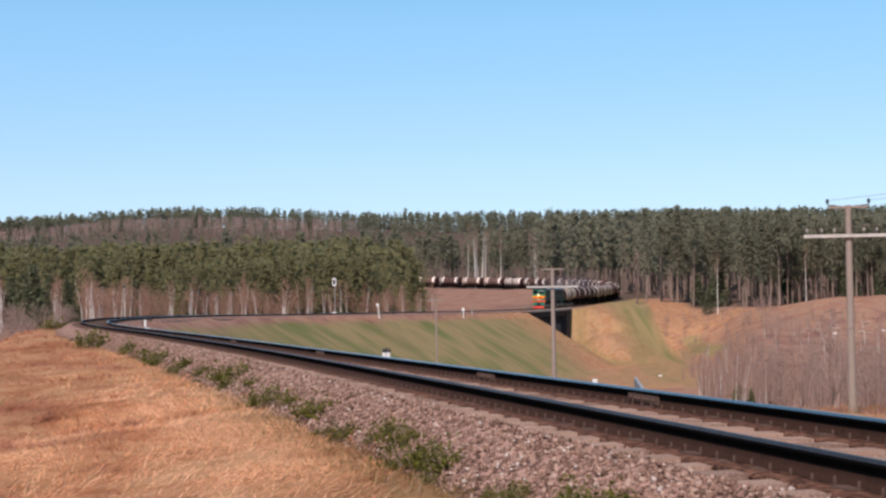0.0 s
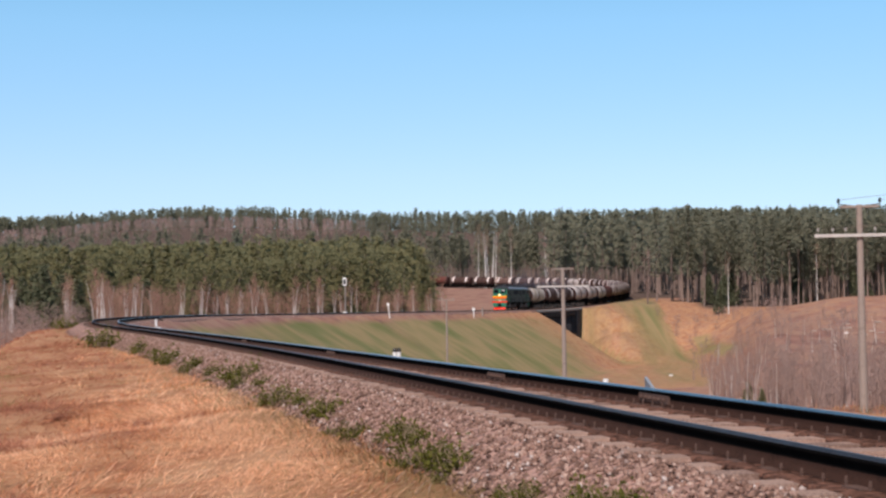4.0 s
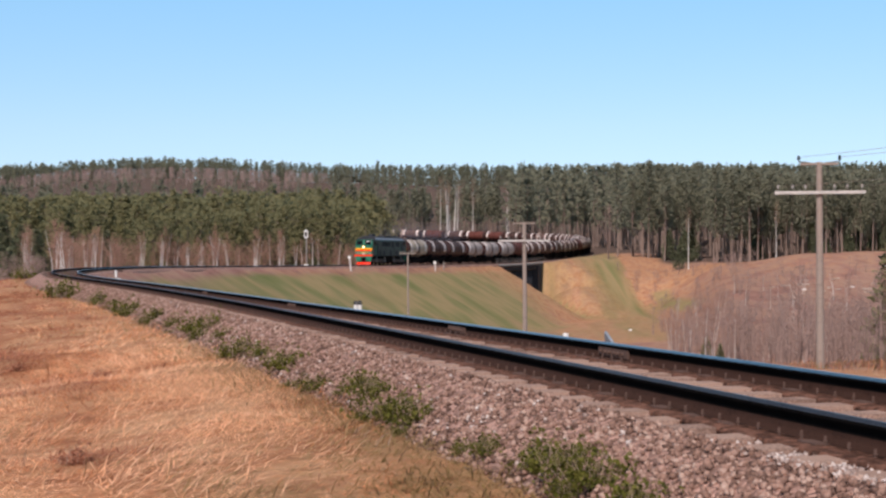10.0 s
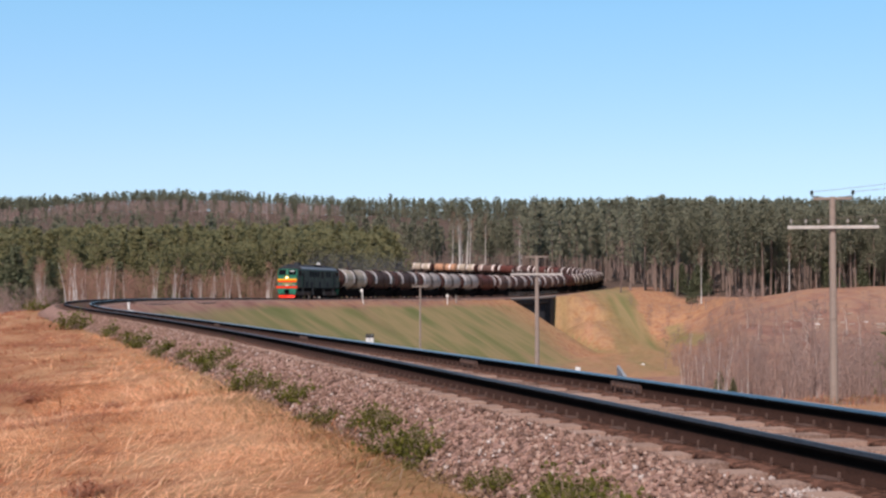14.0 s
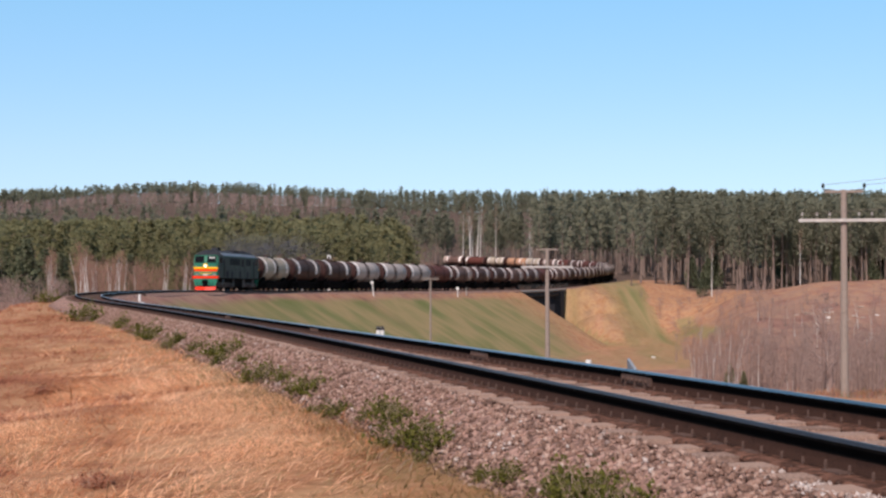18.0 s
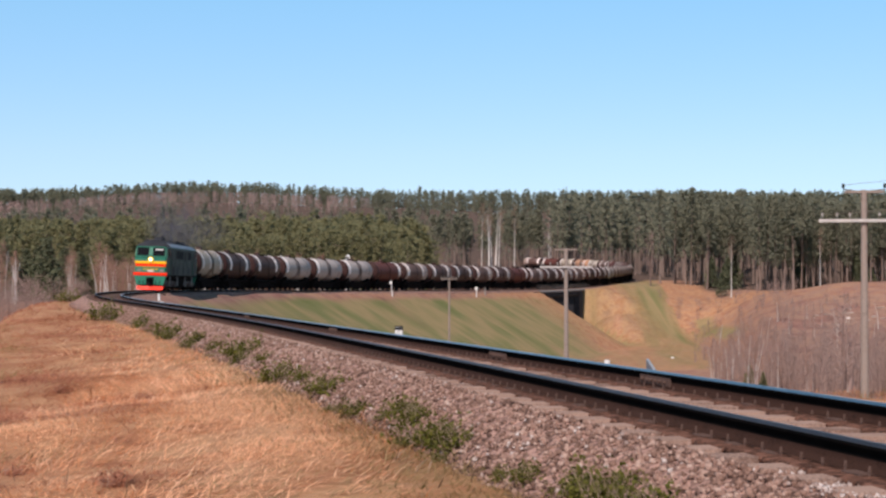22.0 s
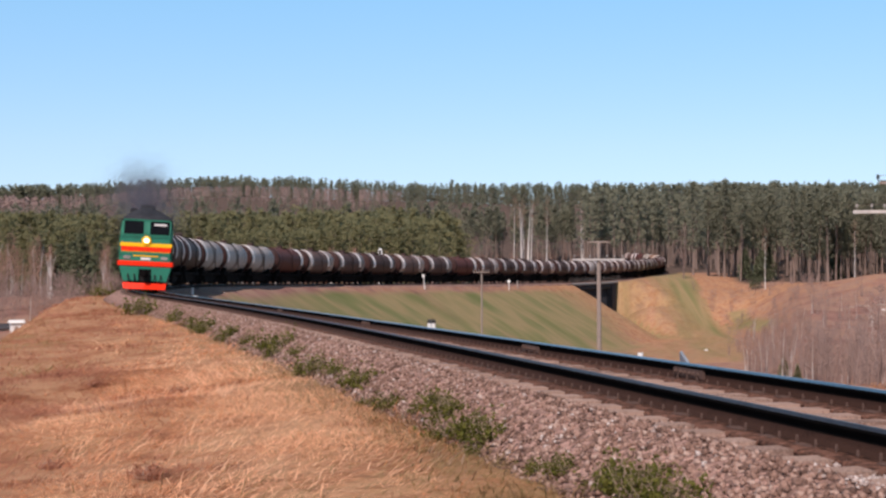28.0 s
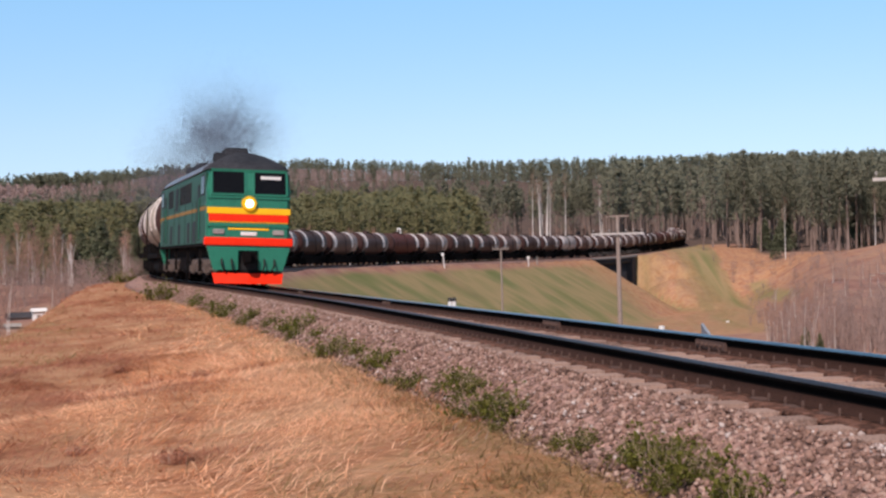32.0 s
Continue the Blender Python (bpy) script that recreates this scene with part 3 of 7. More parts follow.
def build_track():
    for side in (-GAUGE / 2, GAUGE / 2):
        for a, b, d in ((-510, 240, 3.0), (240, 450, 0.75)):
            v, f = sweep(a, b, d, RAIL, side)
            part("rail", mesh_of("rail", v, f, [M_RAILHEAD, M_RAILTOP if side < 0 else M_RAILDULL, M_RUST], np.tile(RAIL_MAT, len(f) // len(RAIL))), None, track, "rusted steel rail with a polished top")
    # bed of stones: crown, shoulders, slopes
    bed = [(-2.6, -0.85), (-1.65, -0.25), (-1.45, -0.205), (-1.34, -0.203), (-1.24, -0.222), (-0.62, -0.222), (0.62, -0.222), (1.24, -0.222), (1.34, -0.203), (1.45, -0.205), (1.65, -0.25), (2.5, -0.72)]
    for a, b, d in ((-510, 200, 4.0), (200, 450, 1.0)):
        v, f = sweep(a, b, d, bed)
        part("ballast_bed", mesh_of("ballast_bed", v, f, M_BALLAST), None, track, "bed of brownish crushed stone")
    # brake dust and rust lie along both rails
    for side in (-GAUGE / 2, GAUGE / 2):
        for q in (-1, 1):
            v, f = sweep(225, 345, 1.0, [(q * 0.076, -0.2), (q * 0.076, -0.166), (q * 0.16, -0.17), (q * 0.255, -0.177), (q * 0.275, -0.21)], side)
            part("rust_strip", mesh_of("rust_strip", v, f, M_DUST), None, track, "rust-stained stones along the rail")
    # sleepers, each its own piece where the camera stands near
    bm = slab(-0.13, 0.13, -1.35, 1.35, -0.36, -0.185, 0.02)
    for vv in bm.verts:
        if vv.co.z > -0.25 and abs(vv.co.y) < 0.45:
            vv.co.z -= 0.012
    me = bpy.data.meshes.new("sleeper")
    bm.to_mesh(me)
    bm.free()
    me.materials.append(M_SLEEPER)
    clip = bmesh.new()
    for sg in (-1, 1):
        for q in (-1, 1):
            y = sg * GAUGE / 2 + q * 0.115
            slab(-0.1, 0.1, y - 0.045, y + 0.045, -0.186, -0.166, 0, clip)
            for w in (-0.13, 0.13):
                rod((w, y, -0.19), (w, y, -0.118), 0.009, n=6, bm=clip)
                rod((w, y, -0.15), (w, y, -0.143), 0.014, n=6, bm=clip)
    cl = bpy.data.meshes.new("rail_clips")
    clip.to_mesh(cl)
    clip.free()
    cl.materials.append(M_FISH)
    rest_v, rest_f, cnt = [], [], 0
    quad = np.array([(-0.13, -1.35, -0.2), (0.13, -1.35, -0.2), (0.13, 1.35, -0.2), (-0.13, 1.35, -0.2), (-0.13, -1.35, -0.36), (0.13, -1.35, -0.36), (0.13, 1.35, -0.36), (-0.13, 1.35, -0.36)])
    qf = np.array([(0, 1, 2, 3), (0, 4, 5, 1), (1, 5, 6, 2), (2, 6, 7, 3), (3, 7, 4, 0)])
    s = -500.0
    while s < 440:
        x, y, z = (float(c) for c in on_line(s))
        h = float(np.interp(s, TS, TH))
        rz = math.degrees(math.atan2(-math.cos(h), math.sin(h)))
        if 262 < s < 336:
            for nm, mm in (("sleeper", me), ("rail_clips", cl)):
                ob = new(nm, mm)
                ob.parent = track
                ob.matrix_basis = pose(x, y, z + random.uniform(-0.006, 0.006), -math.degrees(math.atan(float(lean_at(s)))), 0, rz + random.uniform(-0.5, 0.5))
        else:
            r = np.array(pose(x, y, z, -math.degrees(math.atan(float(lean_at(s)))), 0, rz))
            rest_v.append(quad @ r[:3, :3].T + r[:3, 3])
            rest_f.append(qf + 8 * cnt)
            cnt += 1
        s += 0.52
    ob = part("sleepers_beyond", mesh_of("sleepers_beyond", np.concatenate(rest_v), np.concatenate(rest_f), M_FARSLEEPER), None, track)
    tagged(ob, kind="stuff")
    # fishplates at the rail joints
    for s, side in ((313.4, -1), (319.2, -1), (301.0, -1), (288.5, -1)):
        x, y, z = (float(c) for c in on_line(s, side * GAUGE / 2))
        h = float(np.interp(s, TS, TH))
        fp = slab(-0.4, 0.4, -0.036, 0.036, -0.148, -0.05, 0.01)
        for q in (-0.3, -0.17, -0.06, 0.06, 0.17, 0.3):
            rod((q, -0.065, -0.1), (q, 0.065, -0.1), 0.018, n=6, bm=fp)
        ob = part("fishplate", fp, M_FISH, track, "rusty fishplate bolted over a rail joint")
        ob.matrix_basis = pose(x, y, z, 0, 0, math.degrees(math.atan2(-math.cos(h), math.sin(h))))


build_track()

STONE_V = np.array([(-1.1, 0.1, 0), (0.9, -0.2, 0.1), (0.1, -1, -0.1), (-0.1, 1, 0.1), (0.2, 0.1, -0.8), (-0.1, -0.1, 0.8)])
STONE_F = np.array([(0, 2, 5), (2, 1, 5), (1, 3, 5), (3, 0, 5), (2, 0, 4), (1, 2, 4), (3, 1, 4), (0, 3, 4)])


def scatter_mesh(name, mat, base_v, base_f, pts, size, jitter=0.25, seed=1, tilt=True):
    """Many small copies of one shape in a single mesh; size (n,) or (n,3)."""
    rr = np.random.RandomState(seed)
    n, k = len(pts), len(base_v)
    ax = rr.normal(size=(n, 3))
    ax /= np.linalg.norm(ax, axis=1)[:, None]
    if not tilt:
        ax = np.tile([0, 0, 1.0], (n, 1))
    an = rr.uniform(0, 6.283, n)
    c, s = np.cos(an)[:, None, None], np.sin(an)[:, None, None]
    K = np.zeros((n, 3, 3))
    K[:, 0, 1], K[:, 0, 2], K[:, 1, 0] = -ax[:, 2], ax[:, 1], ax[:, 2]
    K[:, 1, 2], K[:, 2, 0], K[:, 2, 1] = -ax[:, 0], -ax[:, 1], ax[:, 0]
    R = np.eye(3)[None] + s * K + (1 - c) * (K @ K)
    sz = np.asarray(size, float)
    sz = sz[:, None, None] if sz.ndim == 1 else sz[:, None, :]
    v = base_v[None] * sz * (1 + rr.uniform(-jitter, jitter, (n, k, 3)))
    v = np.einsum("nij,nkj->nki", R, v) + np.asarray(pts)[:, None, :]
    f = base_f[None] + (np.arange(n) * k)[:, None, None]
    return mesh_of(name, v.reshape(-1, 3), f.reshape(-1, base_f.shape[1]), mat)


def bed_up(a):
    return np.interp(abs(a), [0, 1.2, 1.32, 1.45, 1.65, 2.5, 2.8], [-0.222, -0.218, -0.198, -0.2, -0.25, -0.7, -0.75])


def build_stones():
    rr = np.random.RandomState(5)
    n = 64000
    s = 329 - 58 * rr.rand(n) ** 1.7
    a = rr.uniform(-2.0, 2.65, n)
    keep = (abs(abs(a) - GAUGE / 2) > 0.1) & ((abs(a) > 1.28) | (rr.rand(n) < 0.5)) & (abs(abs(a) - GAUGE / 2) > 0.24)
    s, a = s[keep], a[keep]
    x, y, z = on_line(s, a, bed_up(a))
    size = np.where((abs(a) < 1.3), rr.uniform(0.012, 0.026, len(s)), rr.uniform(0.014, 0.036, len(s)))
    me = scatter_mesh("ballast_stones", M_STONE, STONE_V, STONE_F, np.stack([x, y, z + rr.uniform(-0.01, 0.015, len(s))], axis=1), size, 0.3, 6)
    ob = part("ballast_stones", me, None, track, "loose crushed brown and grey granite stones")
    tagged(ob, kind="stuff")
    # a lime-white patch of chippings at the sleepers' ends, and single pale stones
    k = 900
    s = np.where(rr.rand(k) < 0.35, 326.9 + 0.4 * rr.normal(size=k), 329 - 40 * rr.rand(k) ** 1.5)
    a = np.where(abs(s - 326.9) < 1.2, 1.14 + 0.13 * rr.normal(size=k), rr.uniform(1.1, 2.3, k))
    x, y, z = on_line(s, a, bed_up(a))
    me = scatter_mesh("pale_stones", M_PALESTONE, STONE_V, STONE_F, np.stack([x, y, z + 0.012], axis=1), rr.uniform(0.012, 0.028, k), 0.3, 8)
    tagged(part("pale_stones", me, None, track, "pale lime-dusted stones among the ballast"), kind="stuff")


build_stones()

# ---- bridge ----
M_DARKPIER = material("dark weathered concrete", [(0.03, 0.03, 0.036), (0.085, 0.082, 0.088)], 0.8, 0.9, 0.3)


def build_bridge():
    b = tagged(new("railway_bridge"), "short railway bridge with blackened concrete abutments and a steel railing", "bridge", kind="structure")
    v, f = sweep(BRIDGE[0] + 3.5, BRIDGE[1] - 3, 2.0, [(-1.2, -13.0), (-1.2, -1.0), (1.6, -1.0), (1.6, -13.0)])
    part("abutment", mesh_of("abutment", v, f, M_DARKCONC), None, b, "long blackened stone abutment")
    x, y, z = (float(c) for c in on_line(BRIDGE[0] + 1.7))
    h = float(np.interp(BRIDGE[0] + 1.7, TS, TH))
    ob = part("pier", slab(-1.8, 1.8, -2.5, 2.5, -13.0, -1.0, 0.08), M_DARKPIER, b, "dark weathered concrete pier")
    ob.matrix_basis = pose(x, y, z, 0, 0, math.degrees(math.atan2(-math.cos(h), math.sin(h))))
    v, f = sweep(BRIDGE[0] - 2, BRIDGE[1] + 2, 2.0, [(-2.5, -0.85), (-2.5, -0.3), (-2.3, -0.3), (-2.3, -0.5), (2.3, -0.5), (2.3, -0.3), (2.5, -0.3), (2.5, -0.85)])
    part("deck", mesh_of("deck", v, f, M_CONCRETE), None, b, "grey concrete deck trough")
    v, f = sweep(BRIDGE[0], BRIDGE[1] - 4, 2.0, [(-2.2, -1.9), (-2.2, -0.86), (2.2, -0.86), (2.2, -1.9)])
    part("girder", mesh_of("girder", v, f, M_DARKCONC), None, b, "dark girder under the deck")
    for side in (-2.4, 2.4):
        for up in (0.35, 0.75):
            v, f = sweep(BRIDGE[0] - 4, BRIDGE[1] + 4, 2.0, [(-0.03, up - 0.03), (0.03, up - 0.03), (0.03, up + 0.03), (-0.03, up + 0.03)], side)
            part("handrail", mesh_of("handrail", v, f, M_CONCRETE), None, b, "pale grey steel handrail")
        for s in np.arange(BRIDGE[0] - 4, BRIDGE[1] + 4.1, 2.5):
            x, y, z = (float(c) for c in on_line(s, side))
            part("railing_post", rod((x, y, z - 0.5), (x, y, z + 0.78), 0.035, n=6), M_CONCRETE, b)


build_bridge()

# ---- telegraph poles ----


def telegraph_pole(x, y, top, arm_drop, arm_w, turn, r=0.1, upper=True, label="", arm_mat=None):
    zb = z_at(x, y)
    p = tagged(new("telegraph_pole"), label, "telegraph pole", "telegraph poles along the line")
    p.matrix_basis = pose(x, y, zb, 0, 0, turn)
    h = top - zb
    part("shaft", rod((0, 0, -0.6), (0, 0, h), r * 1.25, r * 0.85, 12), M_POLE, p, "grey weathered wooden shaft")
    part("crossarm", slab(-arm_w / 2, arm_w / 2, -0.2, -0.09, h - arm_drop - 0.05, h - arm_drop + 0.05, 0.01), arm_mat or M_ARM, p, "pale grey painted crossarm")
    for q in (-0.46, -0.3, -0.16, 0.16, 0.3, 0.46):
        ins = rod((q * arm_w, -0.14, h - arm_drop + 0.075), (q * arm_w, -0.14, h - arm_drop + 0.2), 0.012, n=6)
        rod((q * arm_w, -0.14, h - arm_drop + 0.15), (q * arm_w, -0.14, h - arm_drop + 0.25), 0.045, 0.03, 8, ins)
        part("insulator", ins, M_CONCRETE, p, "grey porcelain insulator")
    if upper:
        part("top_arm", slab(-0.58, 0.58, -0.07, 0.07, h - 0.1, h - 0.02, 0.01), M_POLE, p, "short grey top arm")
        for q in (-1, 1):
            hk = rod((0, 0, h - 0.06), (q * 0.62, 0, h + 0.02), 0.016, n=6)
            rod((q * 0.62, 0, h), (q * 0.62, 0, h + 0.1), 0.014, n=6, bm=hk)
            part("hook", hk, M_RUST, p, "bent iron hook")
            part("insulator", rod((q * 0.62, 0, h + 0.07), (q * 0.62, 0, h + 0.2), 0.055, 0.035, 8), M_BLACK, p, "dark glass insulator")
    return p


telegraph_pole(12.52, 45.0, 4.12, 0.95, 2.75, -8, 0.105, True, "tall grey wooden telegraph pole with a pale crossarm")
telegraph_pole(5.75, 77.0, 2.82, 0.98, 2.75, -8, 0.11, True, "grey wooden telegraph pole on the valley slope")
telegraph_pole(-0.8, 150.0, 0.95, 0.12, 1.7, -8, 0.1, False, "thin grey telegraph pole before the embankment", M_POLE)

# ---- forest ----


def shards(pts, size, rr, squash=0.55, each=2):
    """Loose tufts: for every point a few bent triangles of that size."""
    n = len(pts)
    base = np.repeat(np.asarray(pts), each, axis=0)
    sz = np.repeat(np.asarray(size), each)[:, None]
    base = base + rr.normal(size=base.shape) * sz * 0.3
    a = rr.normal(size=(n * each, 3)) * (1, 1, squash)
    b = rr.normal(size=(n * each, 3)) * (1, 1, squash)
    a *= sz / np.linalg.norm(a, axis=1)[:, None]
    b *= sz / np.linalg.norm(b, axis=1)[:, None]
    v = np.stack([base - 0.4 * a - 0.3 * b, base + a, base + b], axis=1).reshape(-1, 3)
    return v, np.arange(len(v)).reshape(-1, 3)


def trunk_shape(h, r, rr, lean=0.3, n=7, rings=7):
    t = np.linspace(0, 1, rings)
    bend = rr.normal(size=2) * lean
    cx, cy = bend[0] * t ** 2 + 0.1 * np.sin(t * 5), bend[1] * t ** 2
    ra = r * (1 - 0.8 * t) * (1 + 0.35 * np.exp(-t * 18))
    an = np.arange(n) * 6.283 / n
    v = np.stack([cx[:, None] + ra[:, None] * np.cos(an), cy[:, None] + ra[:, None] * np.sin(an), np.repeat((t * h)[:, None], n, 1) - 0.3], axis=2).reshape(-1, 3)
    i = np.arange(rings - 1)[:, None] * n
    j = np.arange(n)[None]
    f = np.stack([i + j, i + (j + 1) % n, i + n + (j + 1) % n, i + n + j], axis=2).reshape(-1, 4)
    return v, f


def limb(p, q, r):
    """A thin three-sided branch from p to q (arrays n,3)."""
    p, q = np.asarray(p), np.asarray(q)
    d = q - p
    u = np.cross(d, [0.3, 0.2, 1.0])
    u /= np.linalg.norm(u, axis=1)[:, None] + 1e-9
    w = np.cross(d, u)
    w /= np.linalg.norm(w, axis=1)[:, None] + 1e-9
    r = np.asarray(r)[:, None]
    v = np.stack([p + u * r, p - 0.5 * u * r + 0.87 * w * r, p - 0.5 * u * r - 0.87 * w * r, q], axis=1)
    k = np.arange(len(p))[:, None] * 4
    f = np.stack([k + (0, 1, 3), k + (1, 2, 3), k + (2, 0, 3)], axis=1).reshape(-1, 3)
    return v.reshape(-1, 3), f


def crown_points(h, low, width, n, rr, form):
    """Where the tufts of a crown hang; form: 'umbrella', 'cone' or 'column'."""
    if form == "umbrella":
        t = rr.rand(n) ** 0.75
        w = width * (np.sin(t * 2.35 + 0.55) ** 0.75) * (0.65 + 0.45 * rr.rand(n))
    elif form == "cone":
        t = rr.rand(n) ** 0.9
        w = width * (1.02 - t) ** 0.75
    else:
        t = rr.rand(n)
        w = width * np.sqrt(np.clip(1.0 - np.clip((t - 0.55) / 0.47, 0, 1) ** 2, 0.02, 1)) * (0.75 + 0.3 * rr.rand(n))
    z = low + (h - low) * t
    an = rr.uniform(0, 6.283, n)
    lobes = 1 + 0.28 * np.sin(an * 3 + z * 1.3) + 0.2 * np.sin(an * 2 - z * 0.9)
    rad = w * np.sqrt(rr.rand(n)) * lobes
    return np.stack([rad * np.cos(an), rad * np.sin(an), z], axis=1)


def pine_shapes(h, low, width, n, seed, form, needles, tuft=1.0, limbs=22, bark=None):
    rr = np.random.RandomState(seed)
    tv, tf = trunk_shape(h * 0.96, h * 0.0085 + 0.03, rr, 0.3, 7 if limbs else 5, 7 if limbs else 3)
    tri = np.concatenate([tf[:, [0, 1, 2]], tf[:, [0, 2, 3]]])
    if limbs:
        z = h * rr.uniform(0.35, 0.9, limbs)
        an = rr.uniform(0, 6.283, limbs)
        ln = width * rr.uniform(0.4, 0.95, limbs)
        p = np.stack([0 * z, 0 * z, z], 1)
        q = np.stack([ln * np.cos(an), ln * np.sin(an), z + 0.25 * ln], 1)
        lv, lf = limb(p, q, np.full(limbs, 0.05))
        tv, tri = np.concatenate([tv, lv]), np.concatenate([tri, lf + len(tv)])
    pts = crown_points(h, low, width, n, rr, form)
    v, f = shards(pts, rr.uniform(0.35, 0.85, n) * tuft, rr)
    return mesh_of("trunk", tv, tri, bark or M_BARK), mesh_of("crown", v, f, needles)


def bare_shapes(h, spread_w, n_twig, seed, bark, twig, low=0.25, stems=1, thick=0.006):
    rr = np.random.RandomState(seed)
    vs, fs, c = [], [], 0
    for i in range(stems):
        tv, tf = trunk_shape(h * rr.uniform(0.85, 1.0), h * thick + 0.02, rr, 0.5)
        tv = tv + np.array([*(rr.normal(size=2) * 0.06 * h * (stems > 1) if h > 15 else rr.normal(size=2) * 0.3 * (stems > 1)), 0])
        vs.append(tv)
        fs.append(tf + c)
        c += len(tv)
    tm = mesh_of("trunk", np.concatenate(vs), np.concatenate(fs), bark)
    t = rr.uniform(low, 1.0, n_twig)
    an = rr.uniform(0, 6.283, n_twig)
    z = h * t
    w = spread_w * np.sin(np.clip((t - low) / (1 - low), 0, 1) * 2.7 + 0.3) * rr.uniform(0.5, 1.0, n_twig)
    p = np.stack([0.15 * w * np.cos(an), 0.15 * w * np.sin(an), z], 1)
    q = p + np.stack([w * np.cos(an), w * np.sin(an), h * 0.06 + 0.6 * w], 1)
    v1, f1 = limb(p, q, np.full(n_twig, 0.022))
    m = 3
    u = rr.uniform(0.3, 1.0, (n_twig, m, 1))
    p2 = (p[:, None] + (q - p)[:, None] * u).reshape(-1, 3)
    q2 = p2 + rr.normal(size=p2.shape) * 0.22 * spread_w + (0, 0, 0.12 * spread_w)
    v2, f2 = limb(p2, q2, np.full(len(p2), 0.014))
    return tm, mesh_of("crown", np.concatenate([v1, v2]), np.concatenate([f1, f2 + len(v1)]), twig)


def plant(name, shapes, names, x, y, z, rz, scale, label, category, group):
    t = new(name)
    t.matrix_basis = pose(x, y, z, random.uniform(-1.5, 1.5), random.uniform(-1.5, 1.5), rz) @ Matrix.Diagonal((scale, scale, scale * random.uniform(0.93, 1.07), 1))
    tagged(t, label, category, group)
    for nm, me in zip(names, shapes):
        ob = new(nm, me)
        ob.parent = t
    return t


M_FARTWIG = material("greyish bare birch twigs", [(0.27, 0.19, 0.172), (0.44, 0.325, 0.295), (0.35, 0.25, 0.227)], 0.1, 0.9, 0.0, coord="World", per="island")
TALL = [pine_shapes(20 + 1.3 * (i % 3), 5.5 + 2.3 * (i % 4), 1.7 + 0.5 * (i % 4), 700, 11 + i, ("umbrella", "column", "umbrella", "cone")[i % 4], M_NEEDLE, 0.6) for i in range(8)]
TALL_MID = [pine_shapes(20 + 1.3 * i, 8.0 + 1.5 * i, 2.2, 300, 121 + i, "umbrella", M_NEEDLE, 0.95) for i in range(3)]
TALL_FAR = [pine_shapes(20.5 + i, 6.5, 2.2, 120, 111 + i, "umbrella", M_NEEDLE, 1.25, 0) for i in range(4)]
RIDGE = [pine_shapes(17 + 1.2 * i, 0.5, 3.1, 54, 131 + i, "cone" if i % 2 else "column", M_RIDGE, 1.95, 0) for i in range(5)]
YOUNG = [pine_shapes(9.5 + 0.8 * i, 0.6, 2.5 + 0.2 * i, 680, 31 + i, "column" if i % 2 else "cone", M_YOUNG, 0.63) for i in range(5)]
YOUNG_FAR = [pine_shapes(11.5 + 0.8 * i, 0.6, 3.2, 240, 41 + i, "column" if i % 2 else "cone", M_YOUNG, 0.88, 0) for i in range(4)]
SPRUCE = [pine_shapes(9.5, 0.4, 2.5, 1300, 51 + i, "cone", M_YOUNG, 0.6) for i in range(2)]
CLUMPS = [bare_shapes(8.6, 1.7, 60, 161 + i, M_BIRCH, M_TWIG, 0.35, 2 + i, 0.011) for i in range(3)]
DARKSPRUCE = [pine_shapes(9.5, 0.3, 2.7, 900, 55 + i, "cone", M_SPRUCE, 0.7) for i in range(2)]
BIRCHES = [bare_shapes(8.0, 1.6, 70, 61 + i, M_BIRCH, M_TWIG, 0.3, 1 + i % 3) for i in range(5)]
TALLBIRCH = [bare_shapes(21, 2.2, 46, 71 + i, M_BIRCH, M_TWIG, 0.55, 1 + 2 * i, 0.008) for i in range(2)]
FARBIRCH = [pine_shapes(17 + 1.5 * i, 3.0, 2.3, 70, 75 + i, "column", M_FARTWIG, 1.3, 0, M_FARBARK) for i in range(2)]
SCRUB = [bare_shapes(5.2, 1.9, 34, 91 + i, M_TWIG, M_TWIG, 0.05, 2) for i in range(3)]
BRUSH = [bare_shapes(5.5, 1.7, 54, 81 + i, M_BUSH, M_BUSH, 0.05, 4) for i in range(4)]
LOWBRUSH = [bare_shapes(2.3, 1.0, 24, 181 + i, M_BUSH, M_BUSH, 0.05, 3) for i in range(3)]
BRUSH_FAR = [bare_shapes(5.5, 1.8, 26, 87 + i, M_BUSH, M_BUSH, 0.05, 3) for i in range(3)]


def sow(rr, n, fx, fy, gap, ok=None):
    """Places with a least distance between them."""
    out = []
    tries = 0
    while len(out) < n and tries < n * 40:
        tries += 1
        x, y = fx(rr), fy(rr)
        if ok and not ok(x, y):
            continue
        if all((x - a) ** 2 + (y - b) ** 2 > gap * gap for a, b in out[-400:]):
            out.append((x, y))
    return out


def canopy(pool, i, x, y, z, rise, rr):
    """The scale that lifts a tree's top to the canopy, which rises evenly with the distance."""
    h = max(v.co.z for v in pool[i % len(pool)][0].vertices)
    up = rise(x, y) if callable(rise) else rise
    if up > 0.1:
        return rr.uniform(0.55, 0.8)
    return min(1.5, max(0.45, (1.6 + up * y * (rr.choice([0.945, 0.965, 0.98, 0.99, 1.012]) + rr.uniform(-0.014, 0.014) if y > 1000 else rr.uniform(0.8, 1.03) + 0.035 * (rr.rand() > 0.9)) - z) / h))


